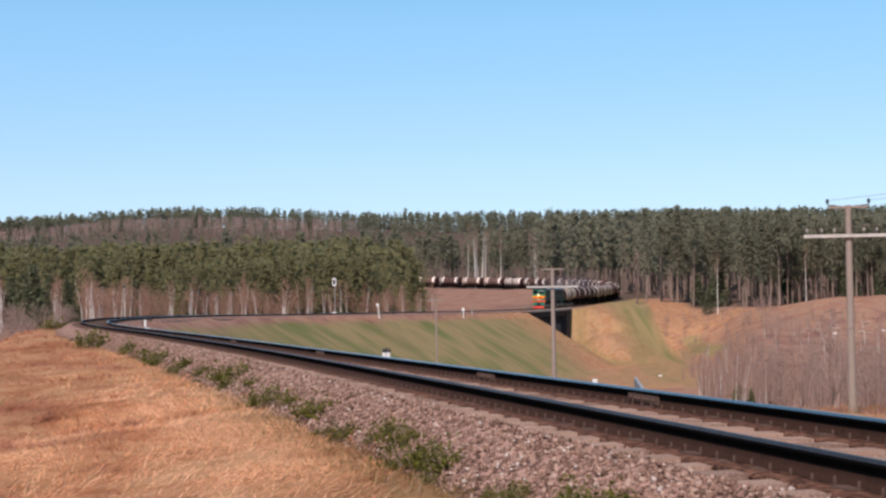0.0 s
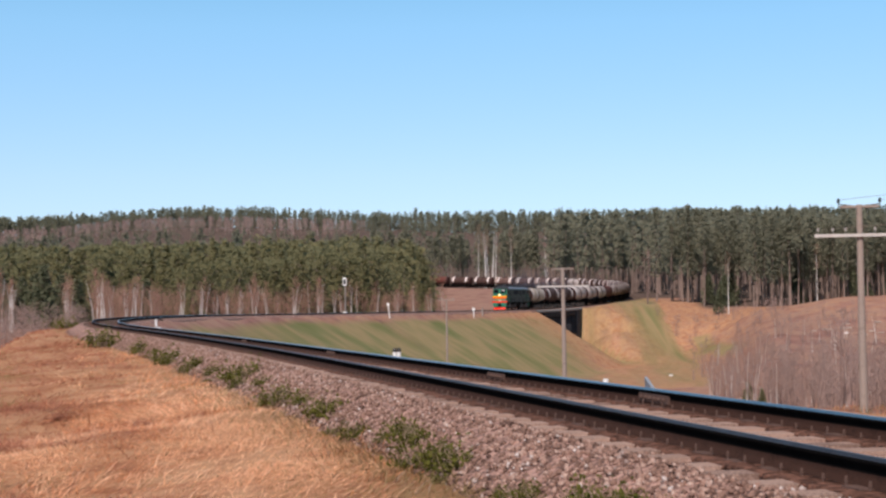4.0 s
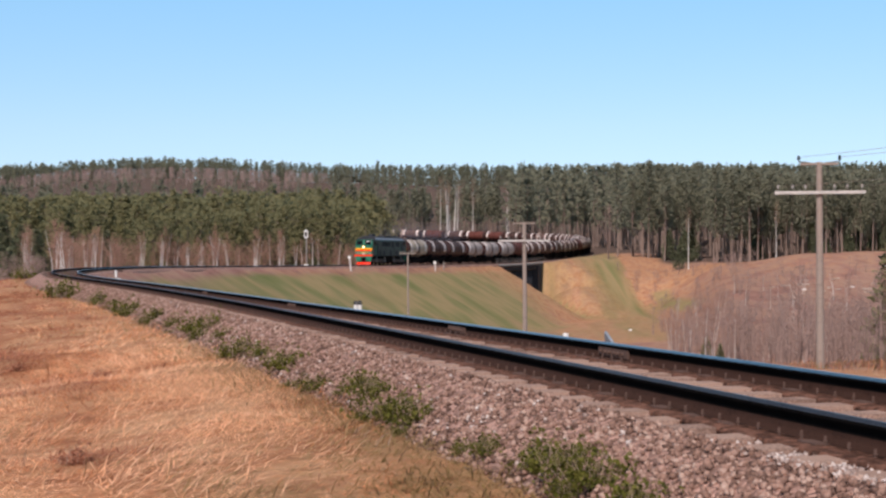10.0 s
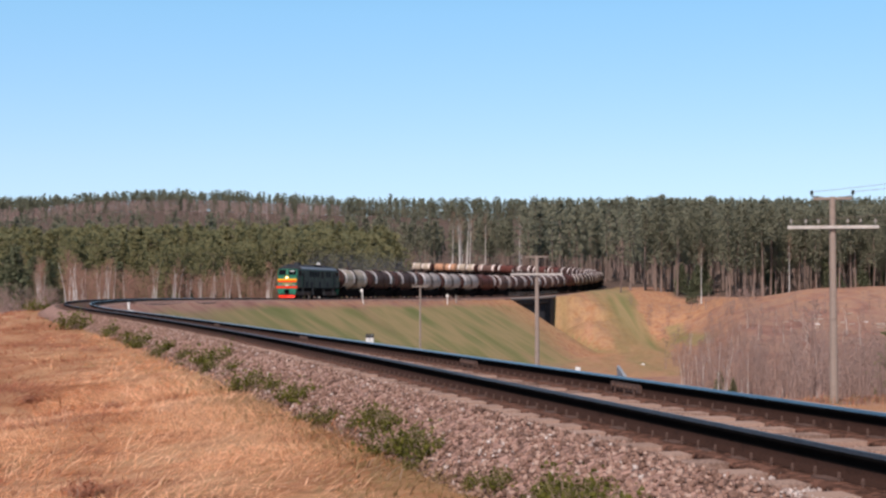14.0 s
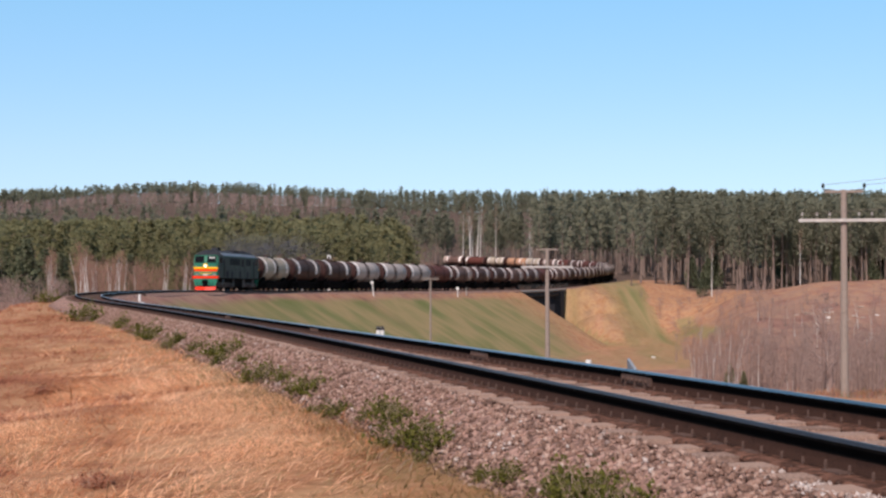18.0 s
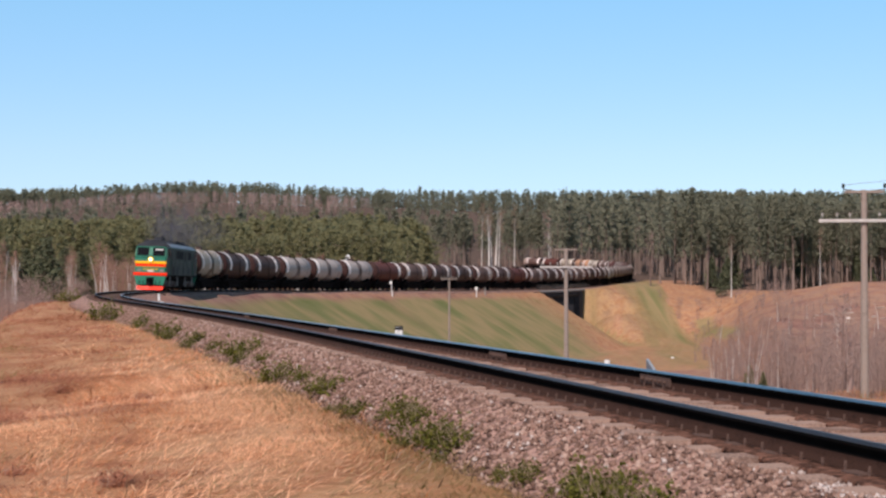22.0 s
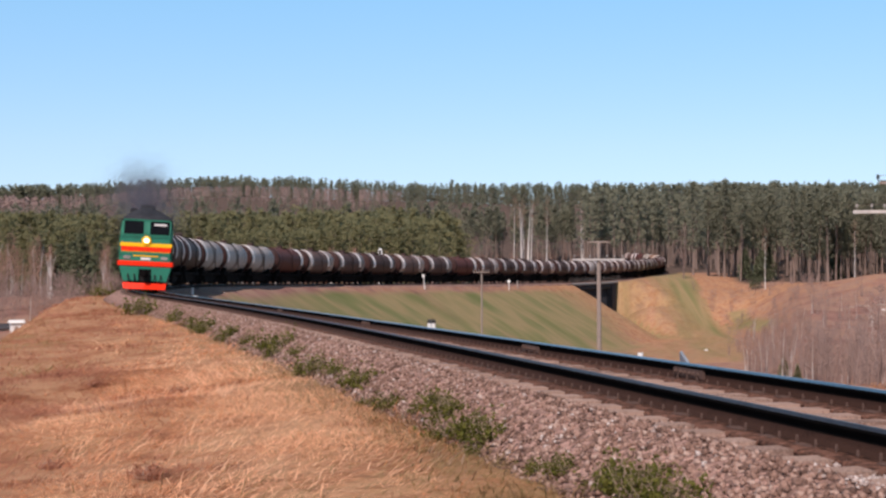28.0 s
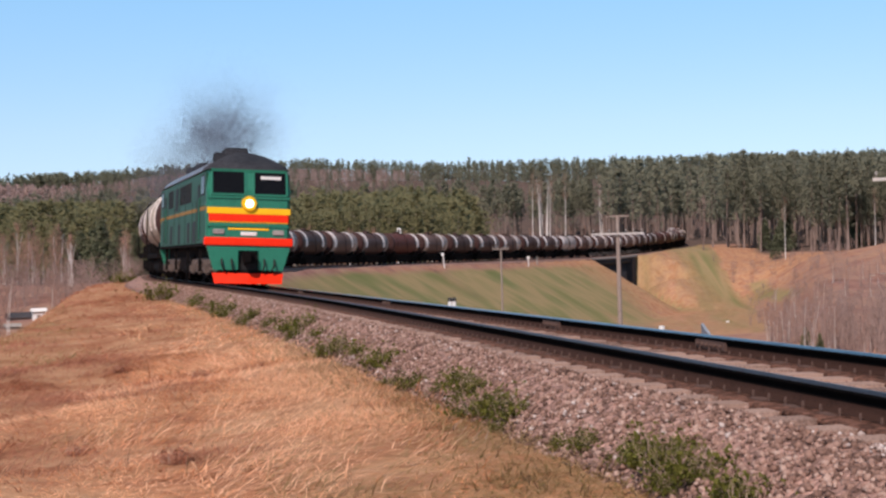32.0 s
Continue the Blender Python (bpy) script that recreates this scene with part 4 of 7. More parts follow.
def plant_all(places, pool, nm, names, smin, smax, label, category, group, rise=None):
    if not places:
        return
    rr = np.random.RandomState(len(places))
    z = terrain(np.array([p[0] for p in places]), np.array([p[1] for p in places]))[0]
    for i, ((x, y), zz) in enumerate(zip(places, z)):
        plant(nm, pool[i % len(pool)], names, x, y, float(zz), random.uniform(0, 360), canopy(pool, i, x, y, float(zz), rise, rr) if rise else random.uniform(smin, smax), label, category, group)


def thicket(name, pool, places, rr, smin, smax, label, category, rise=None):
    """Far wood: ONE mesh of many plants."""
    z = terrain(np.array([p[0] for p in places]), np.array([p[1] for p in places]))[0]
    mm = []
    for sh in pool:
        for me in sh:
            if me.materials[0] not in mm:
                mm.append(me.materials[0])
    data = []
    for sh in pool:
        vs, fs, mi, c = [], [], [], 0
        for k, me in enumerate(sh):
            v = np.empty(len(me.vertices) * 3, dtype=np.float32)
            me.vertices.foreach_get("co", v)
            li = np.empty(len(me.loops), dtype=np.int32)
            me.loops.foreach_get("vertex_index", li)
            n = len(li) // len(me.polygons)
            li = li.reshape(-1, n)
            if n == 4:
                li = np.concatenate([li[:, [0, 1, 2]], li[:, [0, 2, 3]]])
            vs.append(v.reshape(-1, 3))
            fs.append(li + c)
            mi.append(np.full(len(li), mm.index(me.materials[0])))
            c += len(v) // 3
        data.append((np.concatenate(vs), np.concatenate(fs), np.concatenate(mi)))
    V, F, I, c = [], [], [], 0
    for i, ((x, y), zz) in enumerate(zip(places, z)):
        v, f, mi = data[i % len(data)]
        a, s = rr.uniform(0, 6.283), canopy(pool, i, x, y, float(zz), rise, rr) if rise else rr.uniform(smin, smax)
        ca, sa = math.cos(a) * s, math.sin(a) * s
        w = np.stack([v[:, 0] * ca - v[:, 1] * sa + x, v[:, 0] * sa + v[:, 1] * ca + y, v[:, 2] * s + zz], 1)
        V.append(w)
        F.append(f + c)
        I.append(mi)
        c += len(v)
    me = mesh_of(name, np.concatenate(V), np.concatenate(F), mm, np.concatenate(I))
    tagged(new(name, me), label, category, kind="stuff")


def side_of(x, y):
    return float(from_line(np.array([x]), np.array([y]))[1][0])


def build_logs():
    rr = np.random.RandomState(77)
    for i in range(14):
        x, y = rr.uniform(66, 94), rr.uniform(278, 294)
        ln, r = rr.uniform(1.0, 2.8), rr.uniform(0.12, 0.22)
        t = tagged(new("fallen_log"), "pale fallen log on the brown clearing", "log", "logs on the clearing")
        t.matrix_basis = pose(x, y, z_at(x, y) + r * 0.7, 0, 0, rr.uniform(-35, 35))
        part("wood", rod((-ln / 2, 0, 0), (ln / 2, 0, 0.1), r, r * 0.7, 8), M_PALEWOOD, t)


M_PALEWOOD = material("pale weathered timber", [(0.3, 0.24, 0.2), (0.55, 0.46, 0.4)], 3, 0.9, 0.3)


def build_forest():
    rr = np.random.RandomState(21)
    U = lambda a, b: (lambda r: r.uniform(a, b))
    P2 = ("trunk", "crown")
    clear = lambda x, y: abs(side_of(x, y)) > 13
    # pine stand behind the clearing
    front = sow(rr, 235, U(50, 180), U(350, 402), 2.0, lambda x, y: (x > (0.205 if y < 372 else 0.165) * y or 0.72 * (x - 31) - 0.69 * (y - 342) < -6) and clear(x, y))
    plant_all(front, TALL, "pine_tree", P2, 0.78, 1.1, "tall slender pine with an orange trunk and a high green crown", "pine tree", "pines behind the clearing", lambda x, y: 0.0545 - 0.034 * max(0.0, x / y - 0.03))
    back = sow(rr, 660, U(40, 270), U(395, 640), 2.8, clear)
    thicket("pine_wood", TALL_FAR, back, rr, 0.8, 1.15, "dense dark green pine wood", "wood", lambda x, y: 0.0545 - 0.034 * max(0.0, x / y - 0.03))
    # wood behind the far stretch of the line
    mid = sow(rr, 140, U(-60, 150), U(630, 668), 2.6, clear)
    plant_all(mid, TALL_MID, "pine_tree", P2, 0.95, 1.25, "tall pine with a bare lower trunk", "pine tree", "pines behind the far line")
    under = sow(rr, 110, U(-30, 120), U(624, 680), 2.2, clear)
    thicket("undergrowth", SCRUB, under, rr, 0.5, 1.0, "bare reddish undergrowth below the pines", "undergrowth")
    # young pines on the outer side of the near curve
    ok = lambda x, y: side_of(x, y) > 17 and x < -3.5 - 0.03 * (y - 250)
    # the canopy climbs from the wood's edge backwards
    stack = lambda x, y: 0.0215 - 0.006 * float(step(-50, -75, x)) + 0.016 * float(step(15, 80, side_of(x, y)))
    young = sow(rr, 270, U(-120, -2), U(205, 320), 1.6, ok)
    plant_all(young, YOUNG, "young_pine", P2, 0.8, 1.12, "young bushy green pine", "pine tree", "young pines behind the curve", stack)
    rest = sow(rr, 560, U(-190, -8), U(240, 560), 1.9, lambda x, y: ok(x, y) and y > 250)
    thicket("young_pine_wood", YOUNG_FAR, rest, rr, 0.85, 1.3, "dense wood of young green pines", "wood", stack)
    fill = sow(rr, 130, U(-120, -4), U(203, 262), 2.2, ok)
    thicket("low_young_pines", YOUNG_FAR, fill, rr, 0.4, 0.8, "low young pines filling the wood's edge", "wood", lambda x, y: stack(x, y) - 0.006)
    # bare birches in front of them
    okb = lambda x, y: 6.5 < side_of(x, y) < 20 and x < -2
    bir = sow(rr, 46, U(-75, 0), U(150, 300), 1.6, okb)
    plant_all(bir, BIRCHES, "birch_tree", P2, 0.5, 0.82, "bare leafless birch with a white trunk", "birch tree", "birches behind the curve")
    tall_b = sow(rr, 16, U(-118, -52), U(150, 225), 1.8, lambda x, y: 10 < side_of(x, y) < 30)
    plant_all(tall_b, BIRCHES, "birch_tree", P2, 0.6, 0.85, "bare leafless birch with a pale trunk before dark pines", "birch tree", "birches behind the curve")
    scr = sow(rr, 360, U(-120, 0), U(150, 300), 1.3, lambda x, y: 9 < side_of(x, y) < 27 and x < -2)
    scr = [p for p in scr if (p[0] > -56 or rr.rand() < 0.18) and not -0.31 < p[0] / p[1] < -0.247 and ripple(p[0], p[1], 0.25, 66) > -0.55]
    thicket("scrub", SCRUB, scr, rr, 0.5, 1.0, "bare reddish scrub along the wood's edge", "scrub")
    plant_all([(-47.8, 185), (-50.5, 187), (-53, 185), (-55.5, 187), (-50.6, 180), (-41.5, 196), (-57, 183)], DARKSPRUCE, "spruce_tree", P2, 0.58, 0.78, "dark green spruce among bare birches", "spruce tree", "spruces at the wood's edge")
    edge = sow(rr, 46, U(58, 175), U(349, 356), 1.6)
    thicket("pine_undergrowth", SCRUB, edge, rr, 0.25, 0.6, "low bare undergrowth at the edge of the pines", "undergrowth")
    low_sp = sow(rr, 34, U(56, 170), U(351, 385), 3.0, lambda x, y: x > 0.17 * y and ripple(x, y, 0.1, 71) > -0.2)
    plant_all(low_sp, DARKSPRUCE, "spruce_tree", P2, 0.45, 1.0, "dark green spruce among tall pine trunks", "spruce tree", "spruces below the pines")
    wb = [(87.1, 351), (66, 352), (118, 353)]
    plant_all(wb, TALLBIRCH[:1], "birch_tree", P2, 0.6, 0.8, "tall thin birch with a pale trunk before the pines", "birch tree", "birches before the pines")
    cl = [(-38.7, 161.5), (-38.1, 168.5), (-37.6, 171.4), (-34.9, 187.2), (-33.6, 193.2), (-31.4, 201.5), (-28.7, 211.9), (-24.0, 218), (-46.0, 152), (-18.5, 226), (-30.2, 206), (-43.2, 142)]
    plant_all(cl, CLUMPS, "birch_tree", P2, 0.5, 0.66, "bare birch with a bright white trunk at the wood's edge", "birch tree", "birches behind the curve")
    plant_all([(47.5, 360.0)], [bare_shapes(13.0, 2.8, 130, 171, M_BUSH, M_BUSH, 0.2, 2)], "bare_tree", P2, 0.95, 1.05, "leafless grey tree at the bend of the line", "tree", "")
    tb = [(10.5, 625), (12.5, 624), (15, 626), (19, 625), (24.5, 627), (40, 626), (13.8, 623)]
    plant_all(tb, TALLBIRCH, "birch_tree", P2, 1.15, 1.3, "tall bare birch with a bright white trunk", "birch tree", "tall birches behind the far line")
    # ridges
    band = lambda x, y: x < -0.07 * y + 12 * math.sin(y * 0.05) and 975 < y < 1066
    ridge = sow(rr, 680, U(-400, 400), U(672, 1060), 4.0, lambda x, y: abs(x) < 0.36 * y and (not band(x, y) or int(x * 7 + y * 3) % 4 == 0))
    ridge += sow(rr, 1800, U(-430, 430), U(1068, 1140), 1.9)
    thicket("ridge_pine_wood", RIDGE, ridge, rr, 0.8, 1.15, "distant pine-covered ridge", "wood", lambda x, y: (0.0535 + 0.0062 * math.exp(-((x / y + 0.17) / 0.09) ** 2)) * (1.0 if y > 1065 else 0.72 if x < -0.05 * y else 2.0))
    crest = sow(rr, 520, U(-430, 430), U(1066, 1120), 2.6)
    thicket("ridge_crest_wood", RIDGE, crest, rr, 0.8, 1.0, "dense pines along the ridge's crest", "wood", lambda x, y: 0.968 * (0.0535 + 0.0062 * math.exp(-((x / y + 0.17) / 0.09) ** 2)))
    rb = sow(rr, 430, U(-380, 0), U(975, 1066), 3.0, lambda x, y: band(x, y) and abs(x) < 0.36 * y)
    thicket("ridge_birch_wood", FARBIRCH, rb, rr, 0.5, 0.75, "band of bare reddish birches on the ridge", "wood", 0.047)
    # brushwood on the valley floor and slopes
    okv = lambda x, y: side_of(x, y) < -20 and x > 0.165 * y + 2 + 5 * float(ripple(x, y, 0.09, 61)) and ripple(x, y, 0.16, 62) > -0.35
    br = sow(rr, 210, U(18, 90), U(70, 210), 1.3, okv)
    br += sow(rr, 90, U(24, 52), U(88, 150), 1.0, lambda x, y: side_of(x, y) < -18 and x > 0.2 * y + 3)
    plant_all(br, BRUSH, "bare_bush", P2, 0.55, 1.15, "bare grey-brown leafless bush", "bush", "brushwood in the valley")
    more = sow(rr, 300, U(22, 130), U(110, 300), 1.6, okv)
    thicket("brushwood", BRUSH_FAR, more, rr, 0.5, 1.1, "dense bare grey-brown brushwood", "brushwood")
    ledge = sow(rr, 110, U(34, 84), U(225, 348), 1.5, lambda x, y: 0.17 - 0.0003 * (y - 241) < x / y < 0.24 and ripple(x, y, 0.13, 64) > -0.1)
    thicket("ledge_brushwood", LOWBRUSH, ledge, rr, 0.6, 1.3, "sparse bare grey-brown bushes on a tan slope", "brushwood")
    br2 = sow(rr, 60, U(-85, -26), U(60, 170), 1.6, lambda x, y: side_of(x, y) > 9)
    br2 = [p for p in br2 if not (-0.357 < p[0] / p[1] < -0.315 and p[1] < 119)]
    plant_all(br2, BRUSH, "bare_bush", P2, 0.25, 0.5, "bare grey-brown leafless bush", "bush", "brushwood beside the curve")
    # the sheds on the low land stand free of brushwood
    open_to = lambda places: [p for p in places if not (-0.357 < p[0] / p[1] < -0.315 and p[1] < 119)]
    low = sow(rr, 330, U(-75, -14), U(40, 150), 1.5, lambda x, y: side_of(x, y) > (13 if y < 100 else 8))
    thicket("lowland_brushwood", LOWBRUSH, open_to(low), rr, 0.6, 1.15, "bare grey-brown brushwood on the low land beside the berm", "brushwood")
    rim = sow(rr, 230, U(-62, -22), U(85, 150), 0.9, lambda x, y: side_of(x, y) > 7.5)
    thicket("berm_brushwood", LOWBRUSH, open_to(rim), rr, 0.6, 1.15, "bare grey-brown brushwood below the berm", "brushwood")
    sb = [(39.8, 201), (41.5, 206), (47.1, 244.5), (52, 246), (59.6, 262), (63, 258), (44, 222), (68, 262), (21.5, 108), (24.5, 120), (29, 132), (36, 150), (28, 150), (41, 165), (-36.4, 104), (-34.3, 108)]
    plant_all(sb, BIRCHES, "birch_tree", P2, 0.5, 0.75, "small thin bare birch in the valley", "birch tree", "small birches in the valley")
    vb = sow(rr, 30, U(24, 80), U(125, 285), 3.0, lambda x, y: 0.172 < x / y < 0.3 and side_of(x, y) < -20)
    plant_all(vb, BIRCHES, "birch_tree", P2, 0.4, 0.75, "small pale bare birch above brushwood", "birch tree", "small birches in the valley")
    plant_all([(35.9, 108), (38.6, 112)], SPRUCE, "spruce_tree", P2, 0.95, 1.15, "green spruce with branches down to the ground", "spruce tree", "")
    plant_all([(34.6, 104), (35.4, 105)], BIRCHES, "birch_tree", P2, 1.1, 1.3, "bare birch with a white trunk beside a spruce", "birch tree", "")
    plant_all([(25.6, 128), (27.4, 131)], SPRUCE, "spruce_tree", P2, 0.2, 0.27, "small olive-green spruce among bare bushes", "spruce tree", "")


build_forest()
build_logs()

# ---- posts, signal and small things along the line ----


def stand(name, s, side, up, label, category, group=""):
    """An empty thing that stands on the ground beside the line, its x axis along the line."""
    x, y, z = (float(c) for c in on_line(s, side))
    h = float(np.interp(s, TS, TH))
    ob = tagged(new(name), label, category, group)
    ob.matrix_basis = pose(x, y, z_at(x, y) + up, 0, 0, math.degrees(math.atan2(-math.cos(h), math.sin(h))))
    return ob


def picket(s, side, h, r, cap, label, group="", paint=None):
    p = stand("marker_post", s, side, 0, label, "marker post", group)
    part("shaft", rod((0, 0, -0.3), (0, 0, h), r, r * 0.9, 10), paint or M_WHITE, p, "chipped paint")
    if cap:
        part("cap", rod((0, 0, h - cap), (0, 0, h + 0.03), r * 1.06, r * 0.8, 10), M_BLACK, p, "black painted top")
    return p


def build_posts():
    for side in (-2.63, -2.73):
        x, y, z = (float(c) for c in on_line(299.55, side))
        picket(299.55, side, z - 0.055 - z_at(x, y), 0.055, 0.06, "short white marker post with a dark top", "pair of marker posts")
    picket(312.0, -3.0, 0.47, 0.05, 0.0, "low white marker post beside the ballast")
    picket(247.0, -2.9, 0.36, 0.13, 0.0, "stout white marker post on the shoulder")
    picket(216.5, -2.9, 0.6, 0.1, 0.03, "small greyish marker post on the shoulder")
    picket(57.0, -3.0, 1.5, 0.12, 0.05, "grey post before the embankment crest", "", M_CONCRETE)
    for s, side in ((-112.0, 4.6), (-121.0, 5.4)):
        picket(s, side, 2.4, 0.24, 0.05, "white post at the bend of the line", "white posts at the bend")
    # leaning grey board
    b = stand("grey_board", 314.0, -2.9, 0.08, "leaning blue-grey board beside the ballast", "board")
    bd = part("board", slab(-0.16, 0.16, -0.02, 0.02, -0.4, 0.45, 0.008), M_BOARD, b, "weathered blue-grey sheet")
    bd.matrix_basis = pose(0, 0, 0, 12, 28, 0)
    # discs on posts
    for s, side, h, r, lean in ((103.4, -3.1, 2.1, 0.24, 6), (63.4, -3.4, 1.55, 0.28, 0)):
        d = stand("disc_post", s, side, 0, "white post with a round white disc", "signal post")
        q = part("shaft", rod((0, 0, -0.3), (0, 0, h), 0.085, 0.075, 10), M_WHITE, d, "white painted shaft")
        q.matrix_basis = pose(0, 0, 0, 0, 0, 0) @ pose(0, 0, 0, lean, 0, 0)
        k = part("disc", rod((0.06, 0, h), (0.14, 0, h), r, n=20), M_WHITE, d, "round white disc")
        k.matrix_basis = pose(0, 0, 0, lean, 0, 0)
    # light signal
    g = stand("light_signal", 104.0, 4.0, 0, "railway light signal with a white-edged oval board", "railway signal")
    part("mast", rod((0, 0, -0.3), (0, 0, 6.3), 0.09, 0.08, 10), M_CONCRETE, g, "grey steel mast")
    bm = bmesh.new()
    ring = [(0.32 * math.cos(a), 0.3 * math.sin(a) + (0.36 if math.sin(a) > 0 else -0.36)) for a in np.linspace(0, 2 * math.pi, 29)[:-1]]
    v0 = [bm.verts.new((0.12, y, 5.8 + z)) for y, z in ring]
    bm.faces.new(v0)
    r = bmesh.ops.extrude_face_region(bm, geom=list(bm.faces))
    bmesh.ops.translate(bm, verts=[q for q in r["geom"] if isinstance(q, bmesh.types.BMVert)], vec=(0.06, 0, 0))
    bd = part("target_board", bm, M_WHITE, g, "white-edged oval signal board")
    bm = bmesh.new()
    v0 = [bm.verts.new((0.184, y * 0.55, 5.8 + z * 0.62)) for y, z in ring]
    bm.faces.new(v0)
    r = bmesh.ops.extrude_face_region(bm, geom=list(bm.faces))
    bmesh.ops.translate(bm, verts=[q for q in r["geom"] if isinstance(q, bmesh.types.BMVert)], vec=(0.03, 0, 0))
    part("face", bm, M_BLACK, bd, "dark inner face")
    for z in (5.6, 6.0):
        part("hood", rod((0.2, 0, z), (0.42, 0, z), 0.13, 0.13, 12), M_BLACK, bd, "black lamp hood")
    part("relay_box", slab(-0.2, 0.35, -0.32, 0.32, 0.35, 1.15, 0.03), M_WHITE, g, "white relay box")
    # stones of the clearing and a white spot on the slope
    for x, y in ((38.0, 258.0), (76.0, 284.0), (86.0, 286.0)):
        st = new("boulder", None)
        tagged(st, "pale weathered boulder on the brown slope", "boulder", "boulders on the slopes")
        st.matrix_basis = pose(x, y, z_at(x, y), 0, 0, random.uniform(0, 360))
        bm = bmesh.new()
        bmesh.ops.create_icosphere(bm, subdivisions=2, radius=0.45 if y < 300 else 0.8)
        for v in bm.verts:
            v.co += Vector([random.uniform(-0.12, 0.12) for _ in range(3)])
            v.co.z *= 0.6
        part("rock", bm, M_PALE, st)


def build_hut(x, y, w, d, h, wall, roof, label):
    """A small shed with a gabled roof."""
    t = tagged(new("shed"), label, "shed", "sheds on the low land")
    t.matrix_basis = pose(x, y, z_at(x, y) - 0.1, 0, 0, 25)
    part("wall", slab(-w / 2, w / 2, -d / 2, d / 2, 0, h, 0.02), wall, t)
    bm = bmesh.new()
    p = [bm.verts.new(q) for q in ((-w / 2 - 0.15, -d / 2 - 0.15, h), (w / 2 + 0.15, -d / 2 - 0.15, h), (w / 2 + 0.15, d / 2 + 0.15, h), (-w / 2 - 0.15, d / 2 + 0.15, h), (-w / 2 - 0.15, 0, h + 0.3 * d), (w / 2 + 0.15, 0, h + 0.3 * d))]
    for f in ((0, 1, 5, 4), (2, 3, 4, 5), (0, 4, 3), (1, 2, 5), (0, 3, 2, 1)):
        bm.faces.new([p[i] for i in f])
    part("roof", bm, roof, t, "low gabled roof")
    part("door", slab(-0.2 * w, 0.1 * w, -d / 2 - 0.02, -d / 2 + 0.02, 0, h * 0.8, 0.005), M_POLE, t, "plank door")


M_BOARD = material("weathered blue-grey sheet metal", [(0.16, 0.19, 0.23), (0.3, 0.34, 0.39)], 6, 0.6, 0.1)
M_PALE = material("pale weathered stone", [(0.55, 0.5, 0.47), (0.8, 0.75, 0.71)], 1.5, 0.9, 0.4)
build_posts()
build_hut(-36.65, 112.0, 0.9, 0.8, 1.3, M_WHITE, M_WHITE, "small white shed on the low land")
build_hut(-39.8, 117.0, 2.1, 1.4, 0.25, M_POLE, M_DARKPIER, "low grey wooden shed with a dark roof")
build_hut(-38.4, 111.0, 1.0, 0.8, 0.3, M_CONCRETE, M_CONCRETE, "pale grey low shed beside a dark shed")


def wire(a, b, sag, r=0.006):
    n = 14
    a, b = np.array(a), np.array(b)
    t = np.linspace(0, 1, n)[:, None]
    c = a + (b - a) * t
    c[:, 2] -= sag * 4 * (t * (1 - t))[:, 0]
    an = np.arange(4) * math.pi / 2
    off = np.stack([0 * an, np.cos(an) * r, np.sin(an) * r], 1)
    v = (c[:, None] + off[None]).reshape(-1, 3)
    i, j = np.arange(n - 1)[:, None] * 4, np.arange(4)[None]
    f = np.stack([i + j, i + (j + 1) % 4, i + 4 + (j + 1) % 4, i + 4 + j], 2).reshape(-1, 4)
    return mesh_of("telegraph_wire", v, f, M_POLE)


telegraph_pole(20.4, 8.0, 5.0, 0.95, 2.75, -8, 0.105, True, "tall grey wooden telegraph pole with a pale crossarm")
for dx, dz in ((-0.62, 0.15), (0.62, 0.15), (-1.2, -0.75), (1.2, -0.75)):
    tagged(new("telegraph_wire", wire((12.52 + dx, 45.0, 4.12 + dz), (20.4 + dx, 8.0, 5.0 + dz), 0.35)), "thin dark telegraph wire between poles", "wire", "telegraph wires")

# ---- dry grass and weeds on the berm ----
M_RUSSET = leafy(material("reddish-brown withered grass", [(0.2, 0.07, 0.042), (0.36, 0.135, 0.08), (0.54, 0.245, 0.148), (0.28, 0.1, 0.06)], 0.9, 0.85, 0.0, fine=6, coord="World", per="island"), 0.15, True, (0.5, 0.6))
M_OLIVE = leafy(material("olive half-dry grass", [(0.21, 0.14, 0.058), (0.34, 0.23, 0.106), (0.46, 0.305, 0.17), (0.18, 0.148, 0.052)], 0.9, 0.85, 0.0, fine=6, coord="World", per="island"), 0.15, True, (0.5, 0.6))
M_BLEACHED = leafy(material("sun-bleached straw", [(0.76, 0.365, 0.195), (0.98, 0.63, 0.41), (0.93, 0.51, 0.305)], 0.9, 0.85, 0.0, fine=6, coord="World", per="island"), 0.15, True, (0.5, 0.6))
M_WEEDTWIG = material("grey weed stalks", [(0.26, 0.18, 0.14), (0.46, 0.345, 0.28)], 2, 0.9, 0.0, coord="World", per="island")


